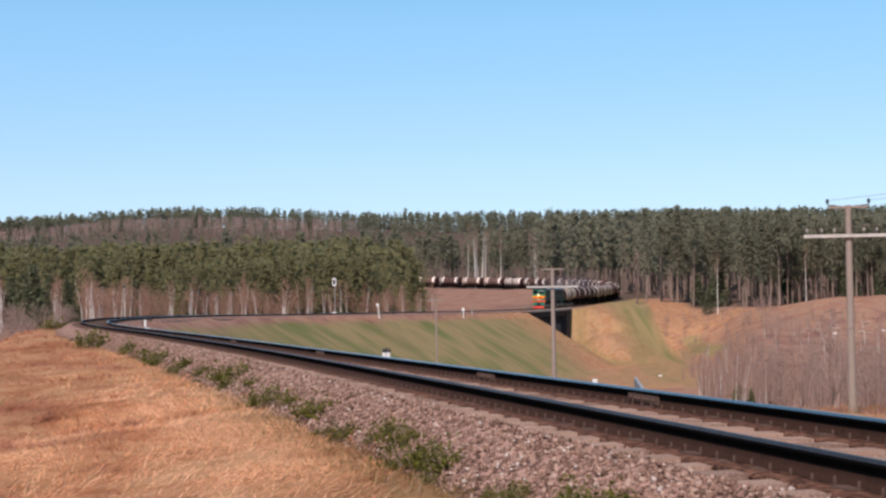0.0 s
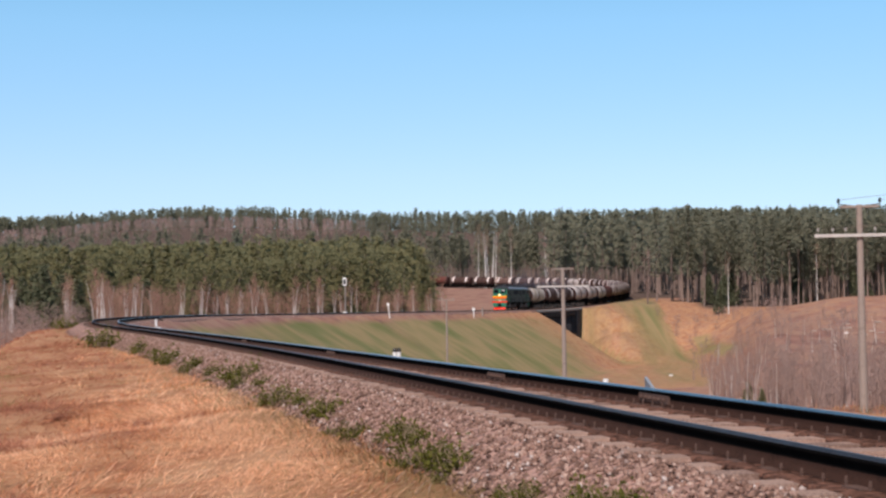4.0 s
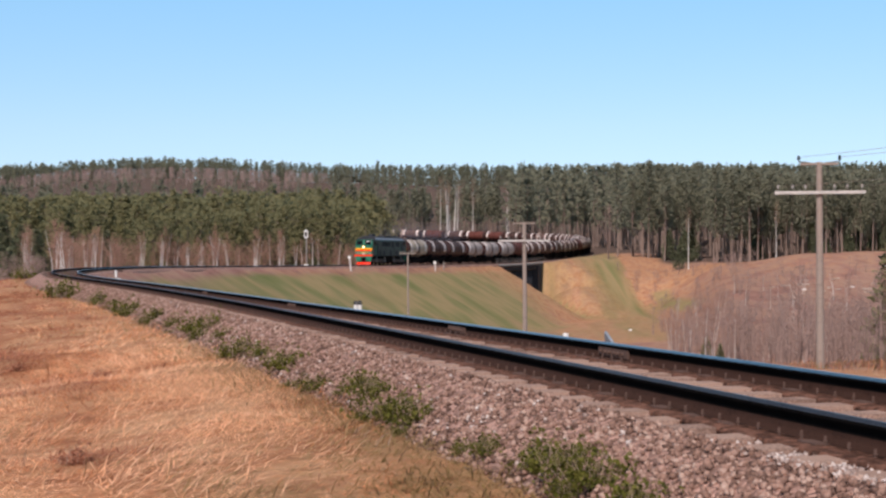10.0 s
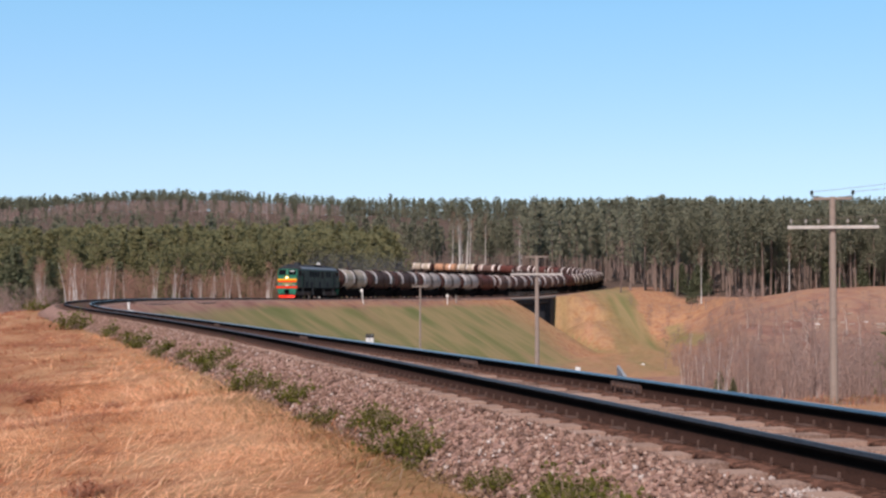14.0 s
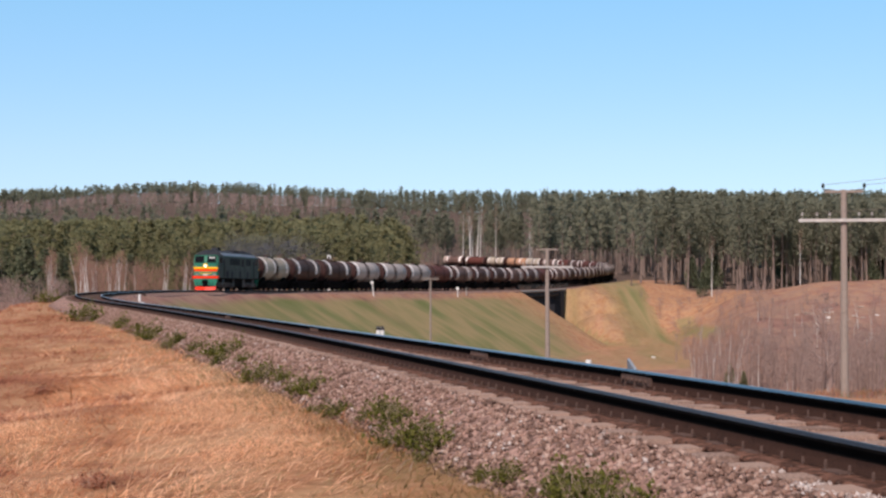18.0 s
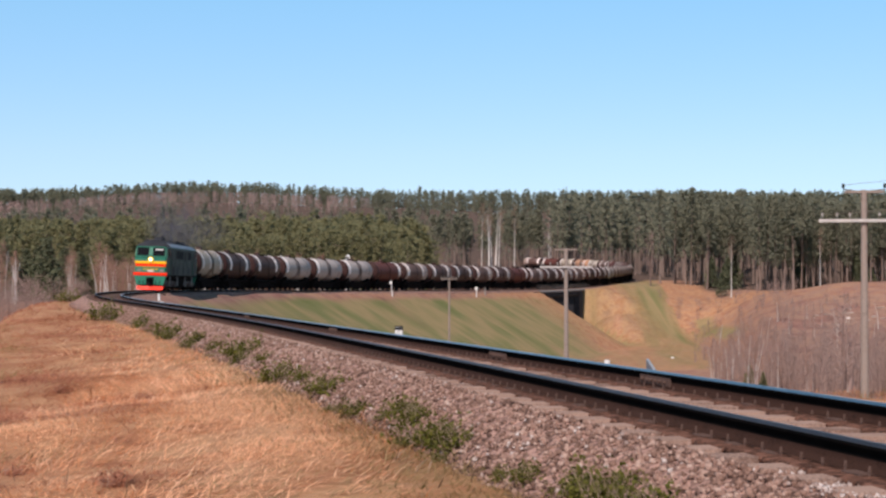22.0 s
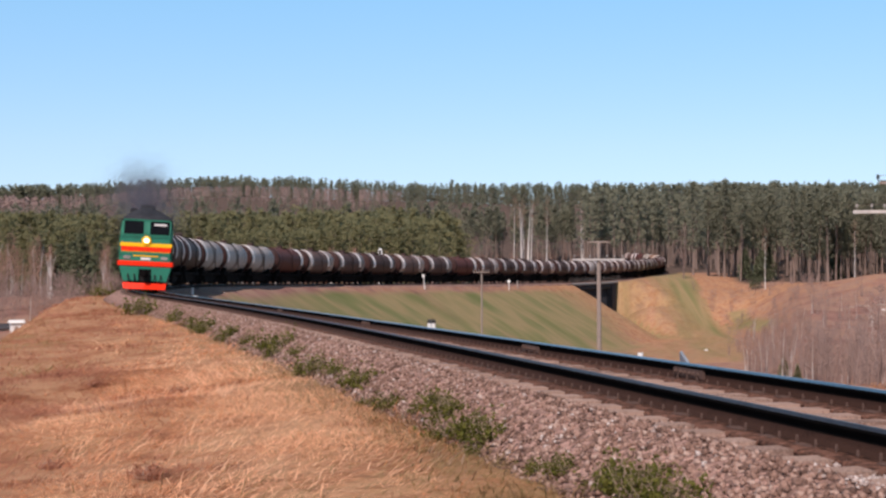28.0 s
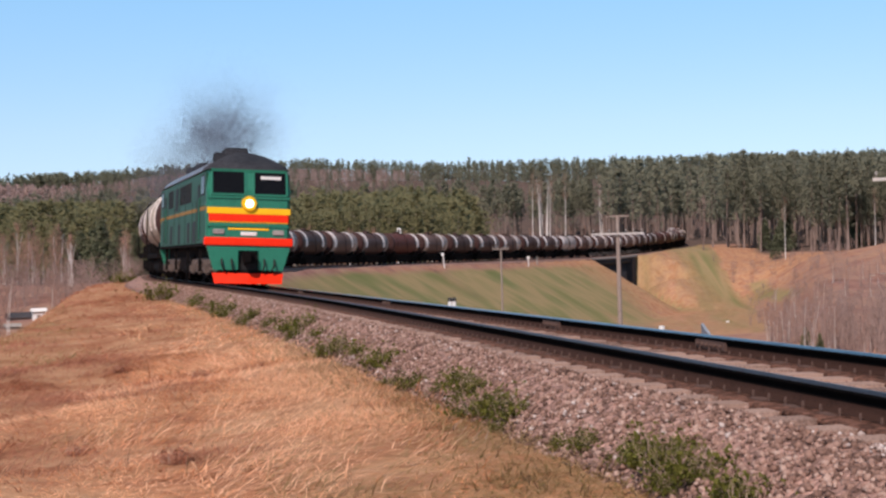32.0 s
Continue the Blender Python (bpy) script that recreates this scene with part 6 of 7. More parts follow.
def build_engine():
    e = tagged(new("locomotive"), "green diesel locomotive with yellow and red bands and a lit headlamp", "locomotive")
    L = 8.2
    prof = [(1.475, 1.38), (1.475, 1.5), (1.475, 3.35), (1.46, 3.95), (1.4, 4.08)]
    roof = [(1.44, 4.06), (1.32, 4.22), (1.04, 4.42), (0.66, 4.64), (0.3, 4.75), (0, 4.78)]

    def front(z):
        if z < 3.3:
            return L
        if z < 4.08:
            return L - 0.16 * (z - 3.3) / 0.78
        return L - 0.1 - 1.2 * max(0.0, (z - 4.06) / 0.65) ** 1.4

    bm = bmesh.new()
    side_rows = {}
    for sg in (-1, 1):
        for k, (y, z) in enumerate(prof):
            for end in (-1, 1):
                side_rows[sg, k, end] = bm.verts.new((end * front(z), sg * (y - (0.06 if k > 2 else 0)), z))
    for k in range(len(prof) - 1):
        for sg in (-1, 1):
            bm.faces.new((side_rows[sg, k, -1], side_rows[sg, k, 1], side_rows[sg, k + 1, 1], side_rows[sg, k + 1, -1]))
        for end in (-1, 1):
            bm.faces.new((side_rows[-1, k, end], side_rows[1, k, end], side_rows[1, k + 1, end], side_rows[-1, k + 1, end]))
    bm.faces.new([side_rows[sg, 0, en] for sg, en in ((-1, -1), (-1, 1), (1, 1), (1, -1))])
    bmesh.ops.bevel(bm, geom=[ed for ed in bm.edges if abs(ed.verts[0].co.z - ed.verts[1].co.z) > 0.2 and abs(ed.verts[0].co.x) > 7.5], offset=0.12, segments=3, affect="EDGES")
    body = part("body", bm, M_GREEN, e, "glossy green body shell")
    bm = bmesh.new()
    rows = []
    for y, z in roof:
        rows.append([bm.verts.new((end * front(z), sg * y, z)) for end, sg in ((1, 1), (1, -1), (-1, -1), (-1, 1))])
    for a, b in zip(rows[:-1], rows[1:]):
        for i in range(4):
            bm.faces.new((a[i], a[(i + 1) % 4], b[(i + 1) % 4], b[i]))
    bmesh.ops.remove_doubles(bm, verts=bm.verts, dist=0.001)
    part("roof", bm, M_ROOF, e, "sooty grey curved roof", True)
    # roof gear
    part("chimney", slab(4.0, 5.0, -0.42, 0.42, 4.66, 5.08, 0.05), M_ROOF, e, "sooty exhaust box")
    part("roof_hatch", slab(-2.6, 0.4, -0.8, 0.8, 4.55, 4.8, 0.06), M_ROOF, e)
    part("fan_housing", rod((-4.4, 0, 4.6), (-4.4, 0, 4.84), 0.8, n=20), M_ROOF, e, "round fan housing")
    part("horn", slab(5.7, 6.3, -1.0, -0.6, 4.45, 4.78, 0.04), M_ROOF, e)
    part("aerial", rod((5.4, 0.45, 4.6), (5.4, 0.45, 5.25), 0.014, n=6), M_BLACK, e, "thin roof aerial")
    # both faces
    for d in (1, -1):
        X = lambda a, b: (min(d * a, d * b), max(d * a, d * b))
        for y0, y1 in ((0.17, 1.3), (-1.3, -0.17)):
            x0, x1 = X(L - 0.2, L - 0.035)
            w = part("windscreen", slab(x0, x1, y0, y1, 3.29, 4.06, 0.03), M_GLASS, e, "black windscreen pane")
            x0, x1 = X(L - 0.1, L + 0.0)
            fr = bmesh.new()
            for a in ((y0 - 0.05, y0 + 0.01, 3.25, 4.07), (y1 - 0.01, y1 + 0.05, 3.25, 4.07), (y0, y1, 3.23, 3.295)):
                slab(x0, x1, *a, 0.008, fr)
            f2 = part("window_frame", fr, M_GREEN, w)
            for me, out in ((w.data, 0.032), (f2.data, 0.055)):
                for v in me.vertices:
                    v.co.x = d * (front(v.co.z - 0.08) + out - (0.12 if abs(v.co.x) < L - 0.07 else 0.0))
        x0, x1 = X(L - 0.05, L - 0.022)
        part("sunblind", slab(x0, x1, d * 0.4 if d > 0 else -1.12, 1.12 if d > 0 else -0.4, 3.82, 3.93, 0.004), M_WHITE, e, "white sunblind in the windscreen").data.transform(Matrix.Translation((-d * 0.012, 0, 0)))
        for nm, mat, hw, z0, z1, t in (("yellow_band", M_YELLOW, 1.47, 2.58, 2.8, 0.012), ("red_band", M_RED, 1.4, 2.31, 2.575, 0.012), ("trim_strip", M_YELLOW, 1.4, 2.27, 2.3, 0.014), ("trim_strip", M_YELLOW, 0.72, 2.02, 2.09, 0.02), ("trim_strip", M_GREEN, 1.45, 2.13, 2.19, 0.03), ("trim_strip", M_GREEN, 1.45, 3.12, 3.2, 0.035)):
            x0, x1 = X(L - 0.06, L + t)
            part(nm, slab(x0, x1, -hw, hw, z0, z1, 0.006), mat, e, {"yellow_band": "bright yellow painted band", "red_band": "bright red painted band"}.get(nm, ""))
        x0, x1 = X(L - 0.1, L + 0.16)
        part("buffer_beam", slab(x0, x1, -1.56, 1.56, 1.46, 1.75, 0.03), M_RED if d > 0 else M_GEAR, e, "bright red buffer beam" if d > 0 else "")
        hous = part("headlamp_housing", rod((d * (L - 0.05), 0, 2.95), (d * (L + 0.1), 0, 2.95), 0.28, 0.25, 24), M_YELLOW, e, "yellow headlamp ring")
        part("headlamp", rod((d * (L + 0.06), 0, 2.95), (d * (L + 0.115), 0, 2.95), 0.15, n=20), M_LAMP if d > 0 else M_GLASS, hous, "lit round headlamp" if d > 0 else "")
        for y in (-1.05, 1.05):
            bl = part("marker_lamp", slab(*X(L - 0.02, L + 0.05), y - 0.2, y + 0.2, 1.86, 2.04, 0.02), M_CONCRETE, e, "small pale marker lamp box")
        part("number_bar", slab(*X(L, L + 0.03), -0.28, 0.28, 1.83, 1.96, 0.005), M_WHITE, e, "small white plate with plain bars")
        # apron, coupler, plough
        ap = bmesh.new()
        fa = [ap.verts.new((d * (L + 0.1), y, z)) for y, z in ((-1.48, 1.45), (-0.36, 1.45), (-0.36, 0.62), (-1.22, 0.6))]
        ap.faces.new(fa)
        fb = [ap.verts.new((d * (L + 0.1), -y, z)) for y, z in ((-1.48, 1.45), (-0.36, 1.45), (-0.36, 0.62), (-1.22, 0.6))]
        ap.faces.new(fb)
        fc = [ap.verts.new((d * (L + 0.1), y, z)) for y, z in ((-0.36, 1.45), (0.36, 1.45), (0.36, 1.3), (-0.36, 1.3))]
        ap.faces.new(fc)
        r = bmesh.ops.extrude_face_region(ap, geom=list(ap.faces))
        bmesh.ops.translate(ap, verts=[g for g in r["geom"] if isinstance(g, bmesh.types.BMVert)], vec=(-d * 0.12, 0, 0))
        part("apron", ap, M_GREEN, e, "green front apron")
        cp = slab(*X(L - 0.6, L + 0.45), -0.2, 0.2, 0.86, 1.26, 0.05)
        slab(*X(L + 0.3, L + 0.62), -0.26, 0.05, 0.84, 1.28, 0.05, cp)
        part("coupler", cp, M_GEAR, e, "heavy automatic coupler")
        part("coupler_pocket", slab(*X(L - 0.3, L - 0.05), -0.5, 0.5, 0.5, 1.44, 0.02), M_BLACK, e)
        for y in (-0.95, -0.6, 0.55, 0.9):
            hs = rod((d * (L + 0.16), y, 1.0), (d * (L + 0.26), y, 0.8), 0.035, n=8)
            rod((d * (L + 0.26), y, 0.8), (d * (L + 0.2), y * 0.9, 0.6), 0.03, n=8, bm=hs)
            part("brake_hose", hs, M_BLACK, e)
        pl = bmesh.new()
        vs = [pl.verts.new(p) for p in ((d * (L + 0.02), -1.25, 0.5), (d * (L + 0.12), 0, 0.5), (d * (L + 0.02), 1.25, 0.5), (d * (L + 0.16), 1.18, 0.14), (d * (L + 0.28), 0, 0.14), (d * (L + 0.16), -1.18, 0.14))]
        pl.faces.new((vs[0], vs[1], vs[4], vs[5]))
        pl.faces.new((vs[1], vs[2], vs[3], vs[4]))
        r = bmesh.ops.extrude_face_region(pl, geom=list(pl.faces))
        bmesh.ops.translate(pl, verts=[g for g in r["geom"] if isinstance(g, bmesh.types.BMVert)], vec=(-d * 0.06, 0, 0))
        part("snow_plough", pl, M_RED if d > 0 else M_GEAR, e, "bright red snow plough" if d > 0 else "")
        part("plough_bracket", slab(*X(L - 0.4, L + 0.0), -0.9, 0.9, 0.3, 0.62, 0.02), M_GEAR, e)
    # sides
    for sg in (-1, 1):
        Y = lambda a, b: (min(sg * a, sg * b), max(sg * a, sg * b))
        for x0, x1 in ((-7.9, 7.9),):
            # each side has its own green, the greyer one where sg > 0
            part("side_panel", slab(-7.95, 7.85, *Y(1.44, 1.481), 2.77, 3.98, 0.006), M_SIDE if sg > 0 else M_DULLGREEN, e, "dull green upper side panel")
            part("side_panel", slab(-7.95, 7.85, *Y(1.44, 1.481), 1.46, 2.765, 0.006), M_SIDE if sg > 0 else M_DULLGREEN, e, "dull green lower side panel")
            if sg < 0:
                part("side_stripe", slab(x0, x1, *Y(1.46, 1.487), 2.62, 2.76, 0.004), M_DULL, e, "narrow dirt-dulled yellow side stripe")
        for x in (7.1, -7.1):
            w = part("cab_side_window", slab(x - 0.42, x + 0.42, *Y(1.4, 1.505), 3.2, 3.85, 0.02), M_GLASS, e, "dark cab side window")
            part("window_frame", slab(x - 0.48, x + 0.48, *Y(1.4, 1.495), 3.14, 3.91, 0.02), M_ROOF, w)
        for x in (5.9, -5.9):
            dr = part("side_door", slab(x - 0.36, x + 0.36, *Y(1.4, 1.496), 1.55, 3.6, 0.02), M_BLACK, e, "dark recessed side door")
            part("handrail", rod((x + 0.46, sg * 1.53, 1.6), (x + 0.46, sg * 1.53, 3.1), 0.018, n=6), M_GREEN, dr)
        for x in (-4.2, -3.2, 0.2, 1.2, 2.2, 3.2):
            g = slab(x - 0.42, x + 0.42, *Y(1.42, 1.5), 3.05, 3.8, 0.01)
            gr = part("side_grille", g, M_ROOF, e, "dark louvred side grille")
            lv = bmesh.new()
            for k in range(7):
                slab(x - 0.38, x + 0.38, *Y(1.49, 1.52), 3.1 + 0.1 * k, 3.14 + 0.1 * k, 0, lv)
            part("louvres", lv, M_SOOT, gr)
        part("vent_opening", slab(-1.9, -0.9, *Y(1.42, 1.503), 2.85, 3.8, 0.02), M_BLACK, e, "black open vent")
        # added panels that carry the painted glint on the roof's slope
        for x0, x1 in ((-7.2, -4.9), (-4.8, -1.9), (-1.8, 1.2), (1.3, 3.9), (4.0, 6.2)):
            ev = bmesh.new()
            q = [ev.verts.new((xx, sg * y, z)) for xx, y, z in ((x0, 1.45, 4.085), (x1, 1.45, 4.085), (x1, 1.335, 4.235), (x0, 1.335, 4.235), (x0, 1.06, 4.43), (x1, 1.06, 4.43))]
            ev.faces.new((q[0], q[1], q[2], q[3]))
            ev.faces.new((q[3], q[2], q[5], q[4]))
            r = bmesh.ops.extrude_face_region(ev, geom=list(ev.faces))
            bmesh.ops.translate(ev, verts=[g for g in r["geom"] if isinstance(g, bmesh.types.BMVert)], vec=(0, -sg * 0.03, -0.03))
            part("roof_glint_panel", ev, M_EAVES, e, "roof panel lightened for sun glint")
        for x in (-6.6, -4.9, -2.3, -0.4, 1.7, 4.0, 5.2):
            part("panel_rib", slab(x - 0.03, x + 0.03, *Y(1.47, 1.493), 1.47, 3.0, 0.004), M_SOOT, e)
        for x in (-3.4, -0.4, 2.8, 4.6):
            part("lower_hatch", slab(x - 0.4, x + 0.4, *Y(1.46, 1.49), 1.5, 2.3, 0.01), M_ROOF, e, "dark hatch in the side")
        part("sill", slab(-7.9, 7.9, *Y(1.4, 1.5), 1.34, 1.47, 0.02), M_GEAR, e)
        for x in (5.9, -5.9, 2.1, -2.1):
            st = bmesh.new()
            for z in (0.45, 0.75):
                slab(x - 0.22, x + 0.22, *Y(1.3, 1.46), z, z + 0.04, 0, st)
            for q in (-0.22, 0.22):
                slab(x + q - 0.02, x + q + 0.02, *Y(1.36, 1.42), 0.45, 1.4, 0, st)
            part("step_ladder", st, M_CONCRETE if sg > 0 else M_GEAR, e, "dark footsteps")
    part("fuel_tank", slab(-2.0, 2.0, -1.25, 1.25, 0.35, 1.1, 0.12), M_GEAR, e, "black fuel tank")
    part("underframe", slab(-7.6, 7.6, -1.1, 1.1, 0.95, 1.39, 0.03), M_GEAR, e)
    for x in (5.0, -5.0):
        bogie(x, (-2.1, 0.0, 2.1), 0.52, e)
    # the face hangs low over the rails
    face = ("yellow_band", "red_band", "trim_strip", "buffer_beam", "headlamp_housing", "marker_lamp", "number_bar", "apron", "coupler", "brake_hose", "snow_plough", "plough_bracket", "windscreen", "sunblind")
    for ob in e.children:
        if ob.name.split(".")[0] in face:
            ob.matrix_basis = Matrix.Translation((0, 0, -0.08))
    return e


def build_tank_wagon(paint, rings, ring_mat=None, hatch=True):
    w = tagged(new("tank_wagon"), {"cream": "dirty cream railway tank wagon with oil stains", "grey": "dirty grey railway tank wagon with oil stains", "maroon": "oxide-red railway tank wagon", "black": "oil-blackened railway tank wagon with a pale ring", "peach": "faded orange railway tank wagon", "olive": "olive-grey railway tank wagon with thin pale rings", "ashen": "ash-grey railway tank wagon with one white front ring"}[paint], "tank wagon", "tank wagons of the train")
    R, zc, H = 1.53, 2.84, 5.05
    n = 28
    bm = bmesh.new()
    st = [(-H - 0.28, 0.35), (-H - 0.22, 0.75), (-H - 0.12, 1.15), (-H, 1.42), (-H + 0.12, R), (-2.6, R), (0, R), (2.6, R), (H - 0.6, R), (H - 0.12, R), (H, 1.42), (H + 0.12, 1.15), (H + 0.22, 0.75), (H + 0.28, 0.35)]
    rr = [[bm.verts.new((x, r * math.cos(6.28318 * i / n), zc + r * math.sin(6.28318 * i / n))) for i in range(n)] for x, r in st]
    for a, b in zip(rr[:-1], rr[1:]):
        for i in range(n):
            bm.faces.new((a[i], a[(i + 1) % n], b[(i + 1) % n], b[i]))
    bm.faces.new(rr[0])
    bm.faces.new(rr[-1])
    for f in bm.faces:
        f.material_index = int(f.calc_center_median().x > H - 0.5 or f.calc_center_median().x < 0.1 - H)
    tank = part("tank", bm, [TANK_PAINT[paint], TANK_PAINT[paint] if paint == "peach" else M_DOME], w, "", True)
    for x, half in rings:
        b = bmesh.new()
        prof = [(x - half, R - 0.01), (x - half, R + 0.014), (x + half, R + 0.014), (x + half, R - 0.01)]
        a0, a1 = -0.35, 3.49
        arcs = [[b.verts.new((px_, r * math.cos(a0 + (a1 - a0) * i / 20), zc + r * math.sin(a0 + (a1 - a0) * i / 20))) for px_, r in prof] for i in range(21)]
        for p, q in zip(arcs[:-1], arcs[1:]):
            for i in range(3):
                b.faces.new((p[i], p[i + 1], q[i + 1], q[i]))
        part("ring", b, M_RING, tank, "whitish painted ring")
    for x in (-3.6, 3.6):
        b = bmesh.new()
        arcs = [[b.verts.new((x + q, (R + 0.012) * math.cos(a), zc + (R + 0.012) * math.sin(a))) for q in (-0.05, 0.05)] for a in np.linspace(-0.9, 4.04, 22)]
        for p, q in zip(arcs[:-1], arcs[1:]):
            b.faces.new((p[0], p[1], q[1], q[0]))
        part("strap", b, M_GEAR, tank, "steel tie strap")
    hb = rod((0, 0, zc + R - 0.1), (0, 0, zc + R + 0.22), 0.34, n=16)
    rod((0, 0, zc + R + 0.2), (0, 0, zc + R + 0.28), 0.38, n=16, bm=hb)
    part("hatch", hb, TANK_PAINT["black"], tank, "oily filling hatch")
    pf = slab(-0.9, 0.9, -0.75, -0.4, zc + R - 0.08, zc + R - 0.03)
    slab(-0.9, 0.9, 0.4, 0.75, zc + R - 0.08, zc + R - 0.03, 0, pf)
    part("platform", pf, M_GEAR, tank)
    for sg in (-1, 1):
        ld = bmesh.new()
        for q in (-0.2, 0.2):
            rod((q, sg * 1.62, 1.0), (q, sg * 1.62, zc + 0.6), 0.02, n=6, bm=ld)
            rod((q, sg * 1.62, zc + 0.6), (q, sg * 0.75, zc + R), 0.02, n=6, bm=ld)
        for k in range(9):
            rod((-0.2, sg * 1.62, 1.1 + 0.28 * k), (0.2, sg * 1.62, 1.1 + 0.28 * k), 0.014, n=5, bm=ld)
        part("ladder", ld, M_GEAR, w)
        part("side_sill", slab(-5.6, 5.6, sg * 1.2 - 0.08, sg * 1.2 + 0.08, 0.95, 1.2, 0.02), M_GEAR, w)
    part("underframe", slab(-5.6, 5.6, -0.35, 0.35, 0.85, 1.3, 0.03), M_GEAR, w)
    # one dark block fills in both brake gear and the shade below the frame
    part("gear_and_shade_block", slab(-2.7, 2.7, -1.1, 1.1, 0.28, 0.95, 0.1), M_GEAR, w, "black block for brake gear and shade under the frame")
    for x in (-5.5, 5.5):
        part("end_beam", slab(x - 0.1, x + 0.1, -1.45, 1.45, 0.95, 1.3, 0.02), M_GEAR, w)
        d = 1 if x > 0 else -1
        part("coupler", slab(min(x, x + d * 0.55), max(x, x + d * 0.55), -0.18, 0.18, 0.88, 1.24, 0.04), M_GEAR, w)
    for x in (-3.9, 3.9):
        part("cradle", slab(x - 0.4, x + 0.4, -1.25, 1.25, 1.2, 1.75, 0.05), M_GEAR, w)
        bogie(x, (-0.925, 0.925), 0.475, w)
    return w


PITCH = 12.02
engine = build_engine()
KINDS = {}
for kind, rings in (("cream", ((3.6, 0.4), (-2.9, 0.25))), ("grey", ((3.4, 0.36), (-3.2, 0.32))), ("maroon", ((-4.4, 0.4),)), ("black", ((3.2, 0.34), (-3.4, 0.36))), ("peach", ((3.0, 0.3),)), ("olive", ((3.8, 0.22), (0.6, 0.2), (-4.0, 0.22))), ("ashen", ((4.0, 0.45),))):
    KINDS[kind] = build_tank_wagon(kind, rings)
ORDER = ["olive", "black", "black", "ashen", "ashen", "ashen", "maroon", "cream", "grey", "black", "cream", "grey", "maroon", "cream", "black", "grey", "cream", "black", "grey", "ashen", "cream", "cream", "grey", "cream", "black", "black", "maroon", "maroon", "grey", "maroon", "cream", "olive", "peach", "olive", "maroon", "cream"]
wagons, seen_kinds = [], set()
for i, kind in enumerate(ORDER):
    if kind in seen_kinds:
        wagons.append(copy_thing(KINDS[kind], Matrix()))
    else:
        seen_kinds.add(kind)
        wagons.append(KINDS[kind])


def on_rails(s, half):
    """The pose of a vehicle whose bogies stand half metres before and behind s."""
    a = Vector([float(c) for c in on_line(s + half)])
    b = Vector([float(c) for c in on_line(s - half)])
    d = a - b
    m = (a + b) / 2
    return pose(m.x, m.y, m.z, -math.degrees(math.atan(float(lean_at(s)))), -math.degrees(math.atan2(d.z, math.hypot(d.x, d.y))), math.degrees(math.atan2(d.y, d.x)))


M_SMOKE = material("diesel soot", [(0.085, 0.09, 0.12), (0.14, 0.148, 0.185)], 2, 1.0, 0.0, spec=0.0)


def puff(r, n, seed, e=0.008):
    """A loose rigid cloud of soot flecks."""
    rr = np.random.RandomState(seed)
    p = rr.normal(size=(n, 3)) * (r * 0.5, r * 0.5, r * 0.42)
    p += 0.25 * r * np.stack([np.sin(p[:, 1] * 4 / r), np.sin(p[:, 2] * 5 / r), np.sin(p[:, 0] * 4 / r)], 1)
    a, b = rr.normal(size=(n, 3)), rr.normal(size=(n, 3))
    a *= e / np.linalg.norm(a, axis=1)[:, None]
    b *= e / np.linalg.norm(b, axis=1)[:, None]
    return mesh_of("smoke_puff", np.stack([p - a, p + a, p + b * 1.6], 1).reshape(-1, 3), np.arange(3 * n).reshape(-1, 3), M_SMOKE)


PUFFS = [puff(0.85 + 0.25 * i, 5000 + 1800 * i, 301 + i, 0.008) for i in range(4)]
WIDE = [puff(1.35 + 0.35 * i, 7600, 311 + i, 0.0092) for i in range(3)]
smoke = []
for i in range(48):
    smoke.append(tagged(new("smoke_puff", PUFFS[i % 4] if i % 3 == 0 else WIDE[i % 3]), "thin dark grey puff of diesel smoke", "smoke", "smoke over the locomotive"))


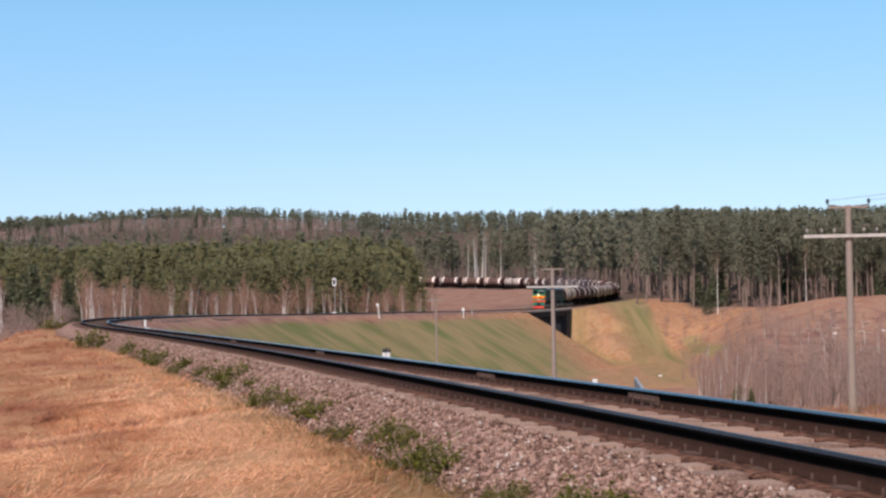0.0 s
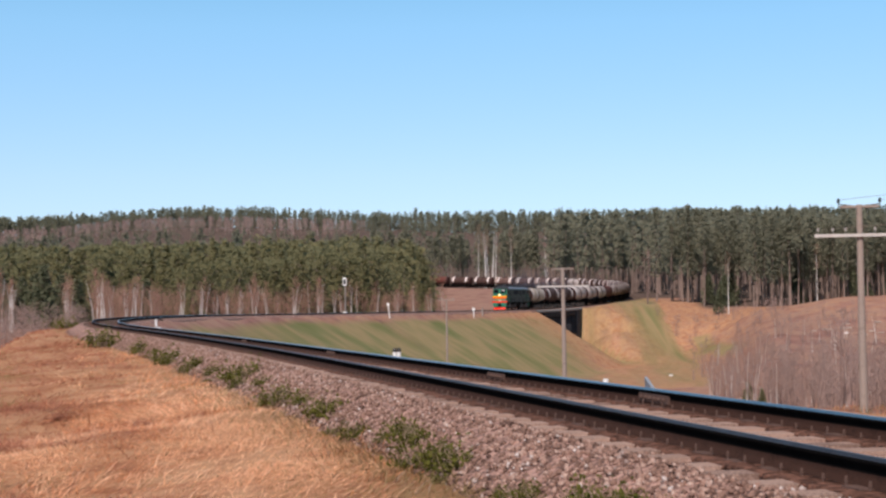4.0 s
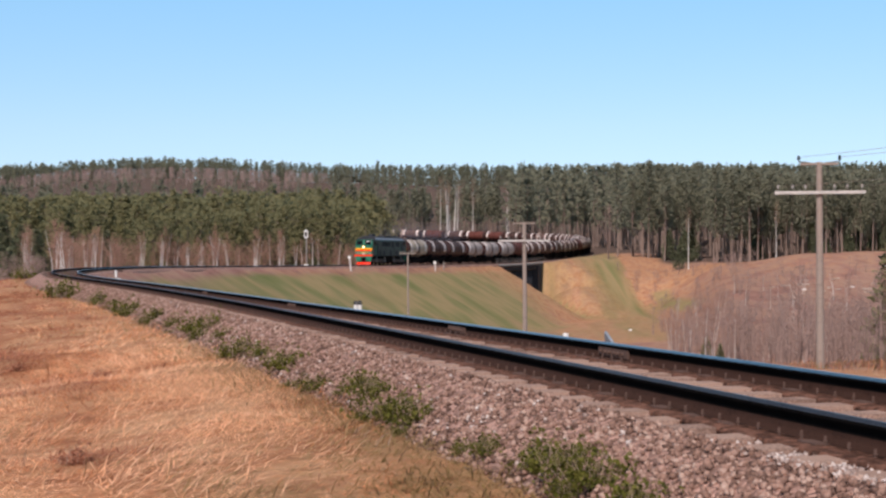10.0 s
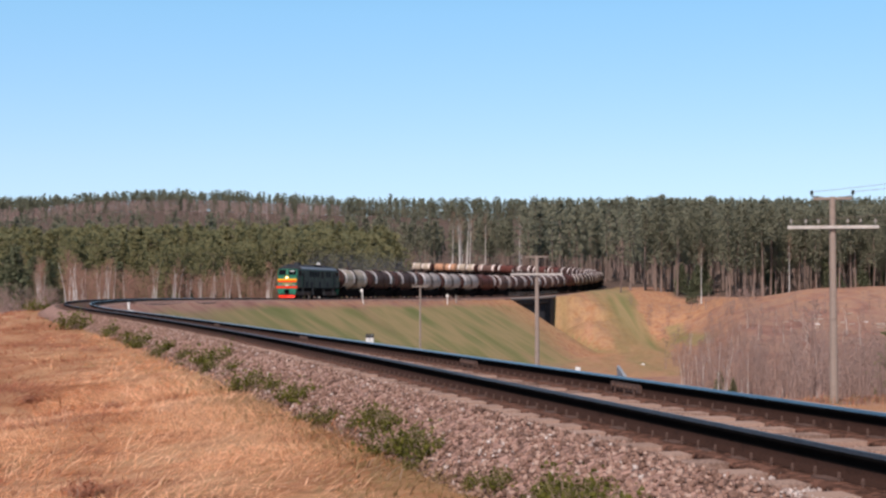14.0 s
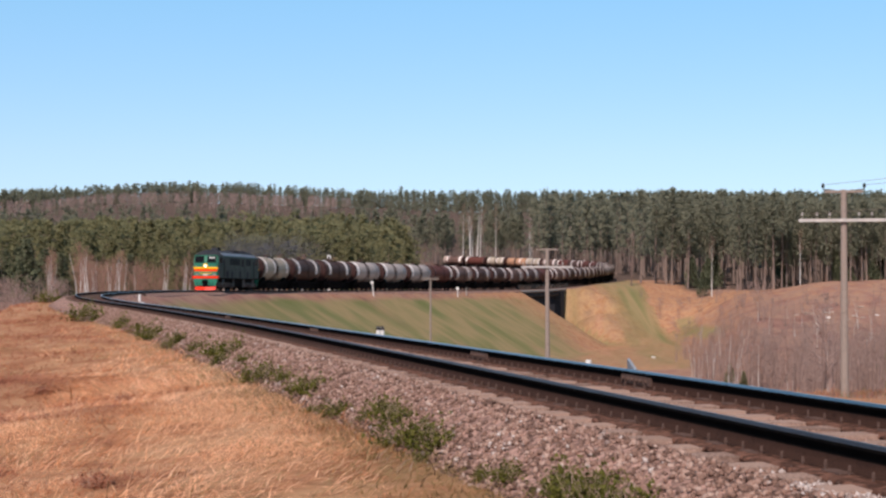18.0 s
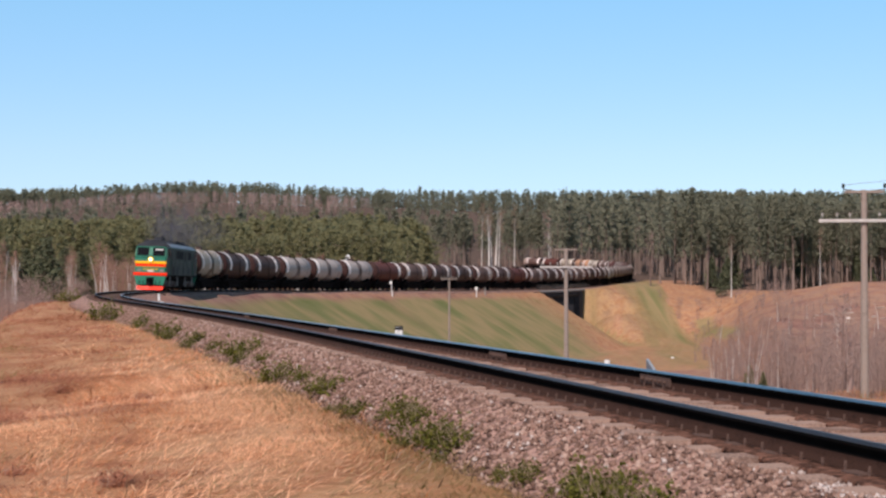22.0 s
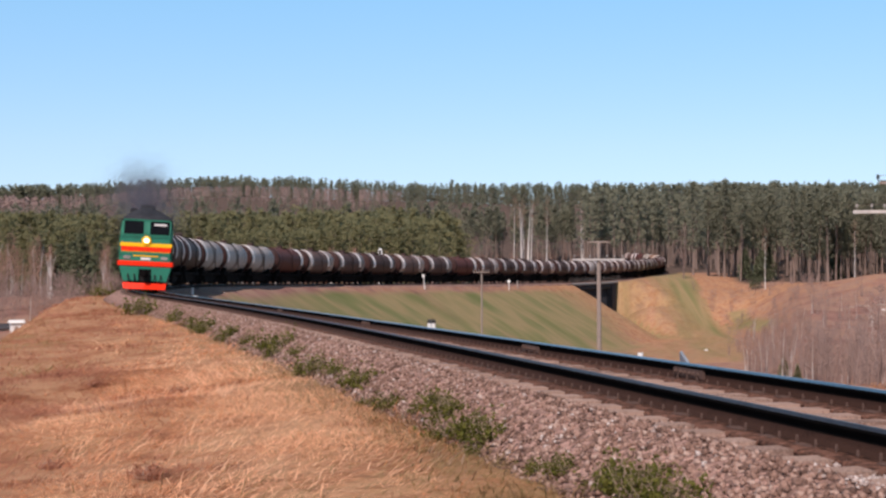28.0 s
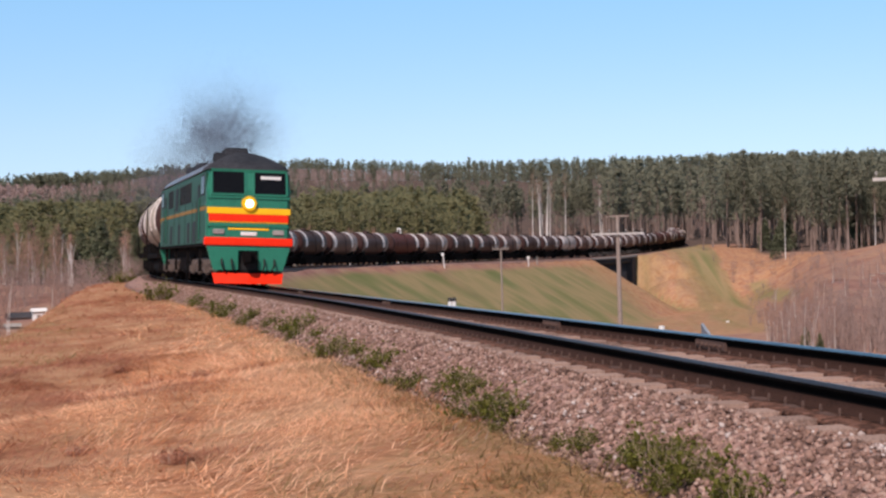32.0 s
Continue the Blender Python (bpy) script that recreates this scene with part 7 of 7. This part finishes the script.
def smoke_place(i, t):
    """Behind the stack and up from the rails: a low trail at first, a rising plume at the end."""
    q = (i + 0.5) / len(smoke)
    wob = 0.35 * math.sin(1.7 * t + 2.1 * i), 0.25 * math.sin(2.3 * t + 1.3 * i), 0.2 * math.sin(1.3 * t + 0.7 * i)
    low = (2 + 42 * q, 5.0 + 0.9 * math.sin(i * 2.0), 1.0 * math.sin(i * 3.1))
    mid = (0.5 + 10 * q if i % 3 == 0 else 2 + 24 * q, 5.2 + (2.9 if i % 3 == 0 else 1.7) * q + 0.7 * math.sin(i * 2.3), 1.4 * math.sin(i * 3.1) + 1.0 * q)
    if i % 3 == 1:
        end = (8 + 45 * q, 5.2 + 0.6 * math.sin(i * 2.0), 0.7 * math.sin(i * 2.7))
    else:
        end = (0.3 + 4.0 * q + 0.4 * math.sin(i * 1.9), 4.95 + 2.0 * q + 0.4 * math.sin(i * 4.3) * q, (0.4 + 0.7 * q) * math.sin(i * 2.7) - 1.1 * q)
    a, b = float(step(15, 22, t)), float(step(25, 31, t))
    return [((l * (1 - a) + m * a) * (1 - b) + e * b) + w for l, m, e, w in zip(low, mid, end, wob)]


def build_bird():
    b = tagged(new("bird"), "small dark bird in flight", "bird")
    bm = bmesh.new()
    bmesh.ops.create_icosphere(bm, subdivisions=2, radius=0.026)
    for v in bm.verts:
        v.co.x *= 2.0
    part("body", bm, M_BLACK, b)
    for sg in (-1, 1):
        w = bmesh.new()
        vs = [w.verts.new(p) for p in ((0.05, sg * 0.03, 0), (-0.03, sg * 0.03, 0), (-0.06, sg * 0.12, 0.04), (0.0, sg * 0.09, 0.03))]
        w.faces.new(vs)
        r = bmesh.ops.extrude_face_region(w, geom=list(w.faces))
        bmesh.ops.translate(w, verts=[g for g in r["geom"] if isinstance(g, bmesh.types.BMVert)], vec=(0, 0, 0.008))
        part("wing", w, M_BLACK, b)
    return b


bird = build_bird()


def motions():
    times = [float(t) for t in range(33)]
    walk(engine, [(t, on_rails(head_at(t) - 8.5, 5.0)) for t in times])
    for i, w in enumerate(wagons):
        back = 17.4 + PITCH * (i + 0.5)
        walk(w, [(t, on_rails(head_at(t) - back, 3.9)) for t in times])
    for i, ob in enumerate(smoke):
        rows = []
        for t in times:
            back, up, side = smoke_place(i, t)
            x, y, z = (float(c) for c in on_line(head_at(t) - 6.8 - back, side, up))
            rows.append((t, pose(x, y, z, 8 * t + 20 * i, 11 * t, 25 * i)))
        walk(ob, rows)
    flight = ((0, -420, 60, 60), (17, -90, 45, 16.5), (18.5, -16.6, 45, 10.3), (19, -4.84, 45, 9.1), (19.2, 0.54, 45, 8.0), (19.4, 5.2, 45, 7.1), (19.6, 9.7, 45, 5.0), (20.5, 32, 46, 4.0), (24, 120, 60, 30), (32, 320, 80, 70))
    walk(bird, [(t, pose(x, y, z, 0, 0, 0)) for t, x, y, z in flight])


motions()
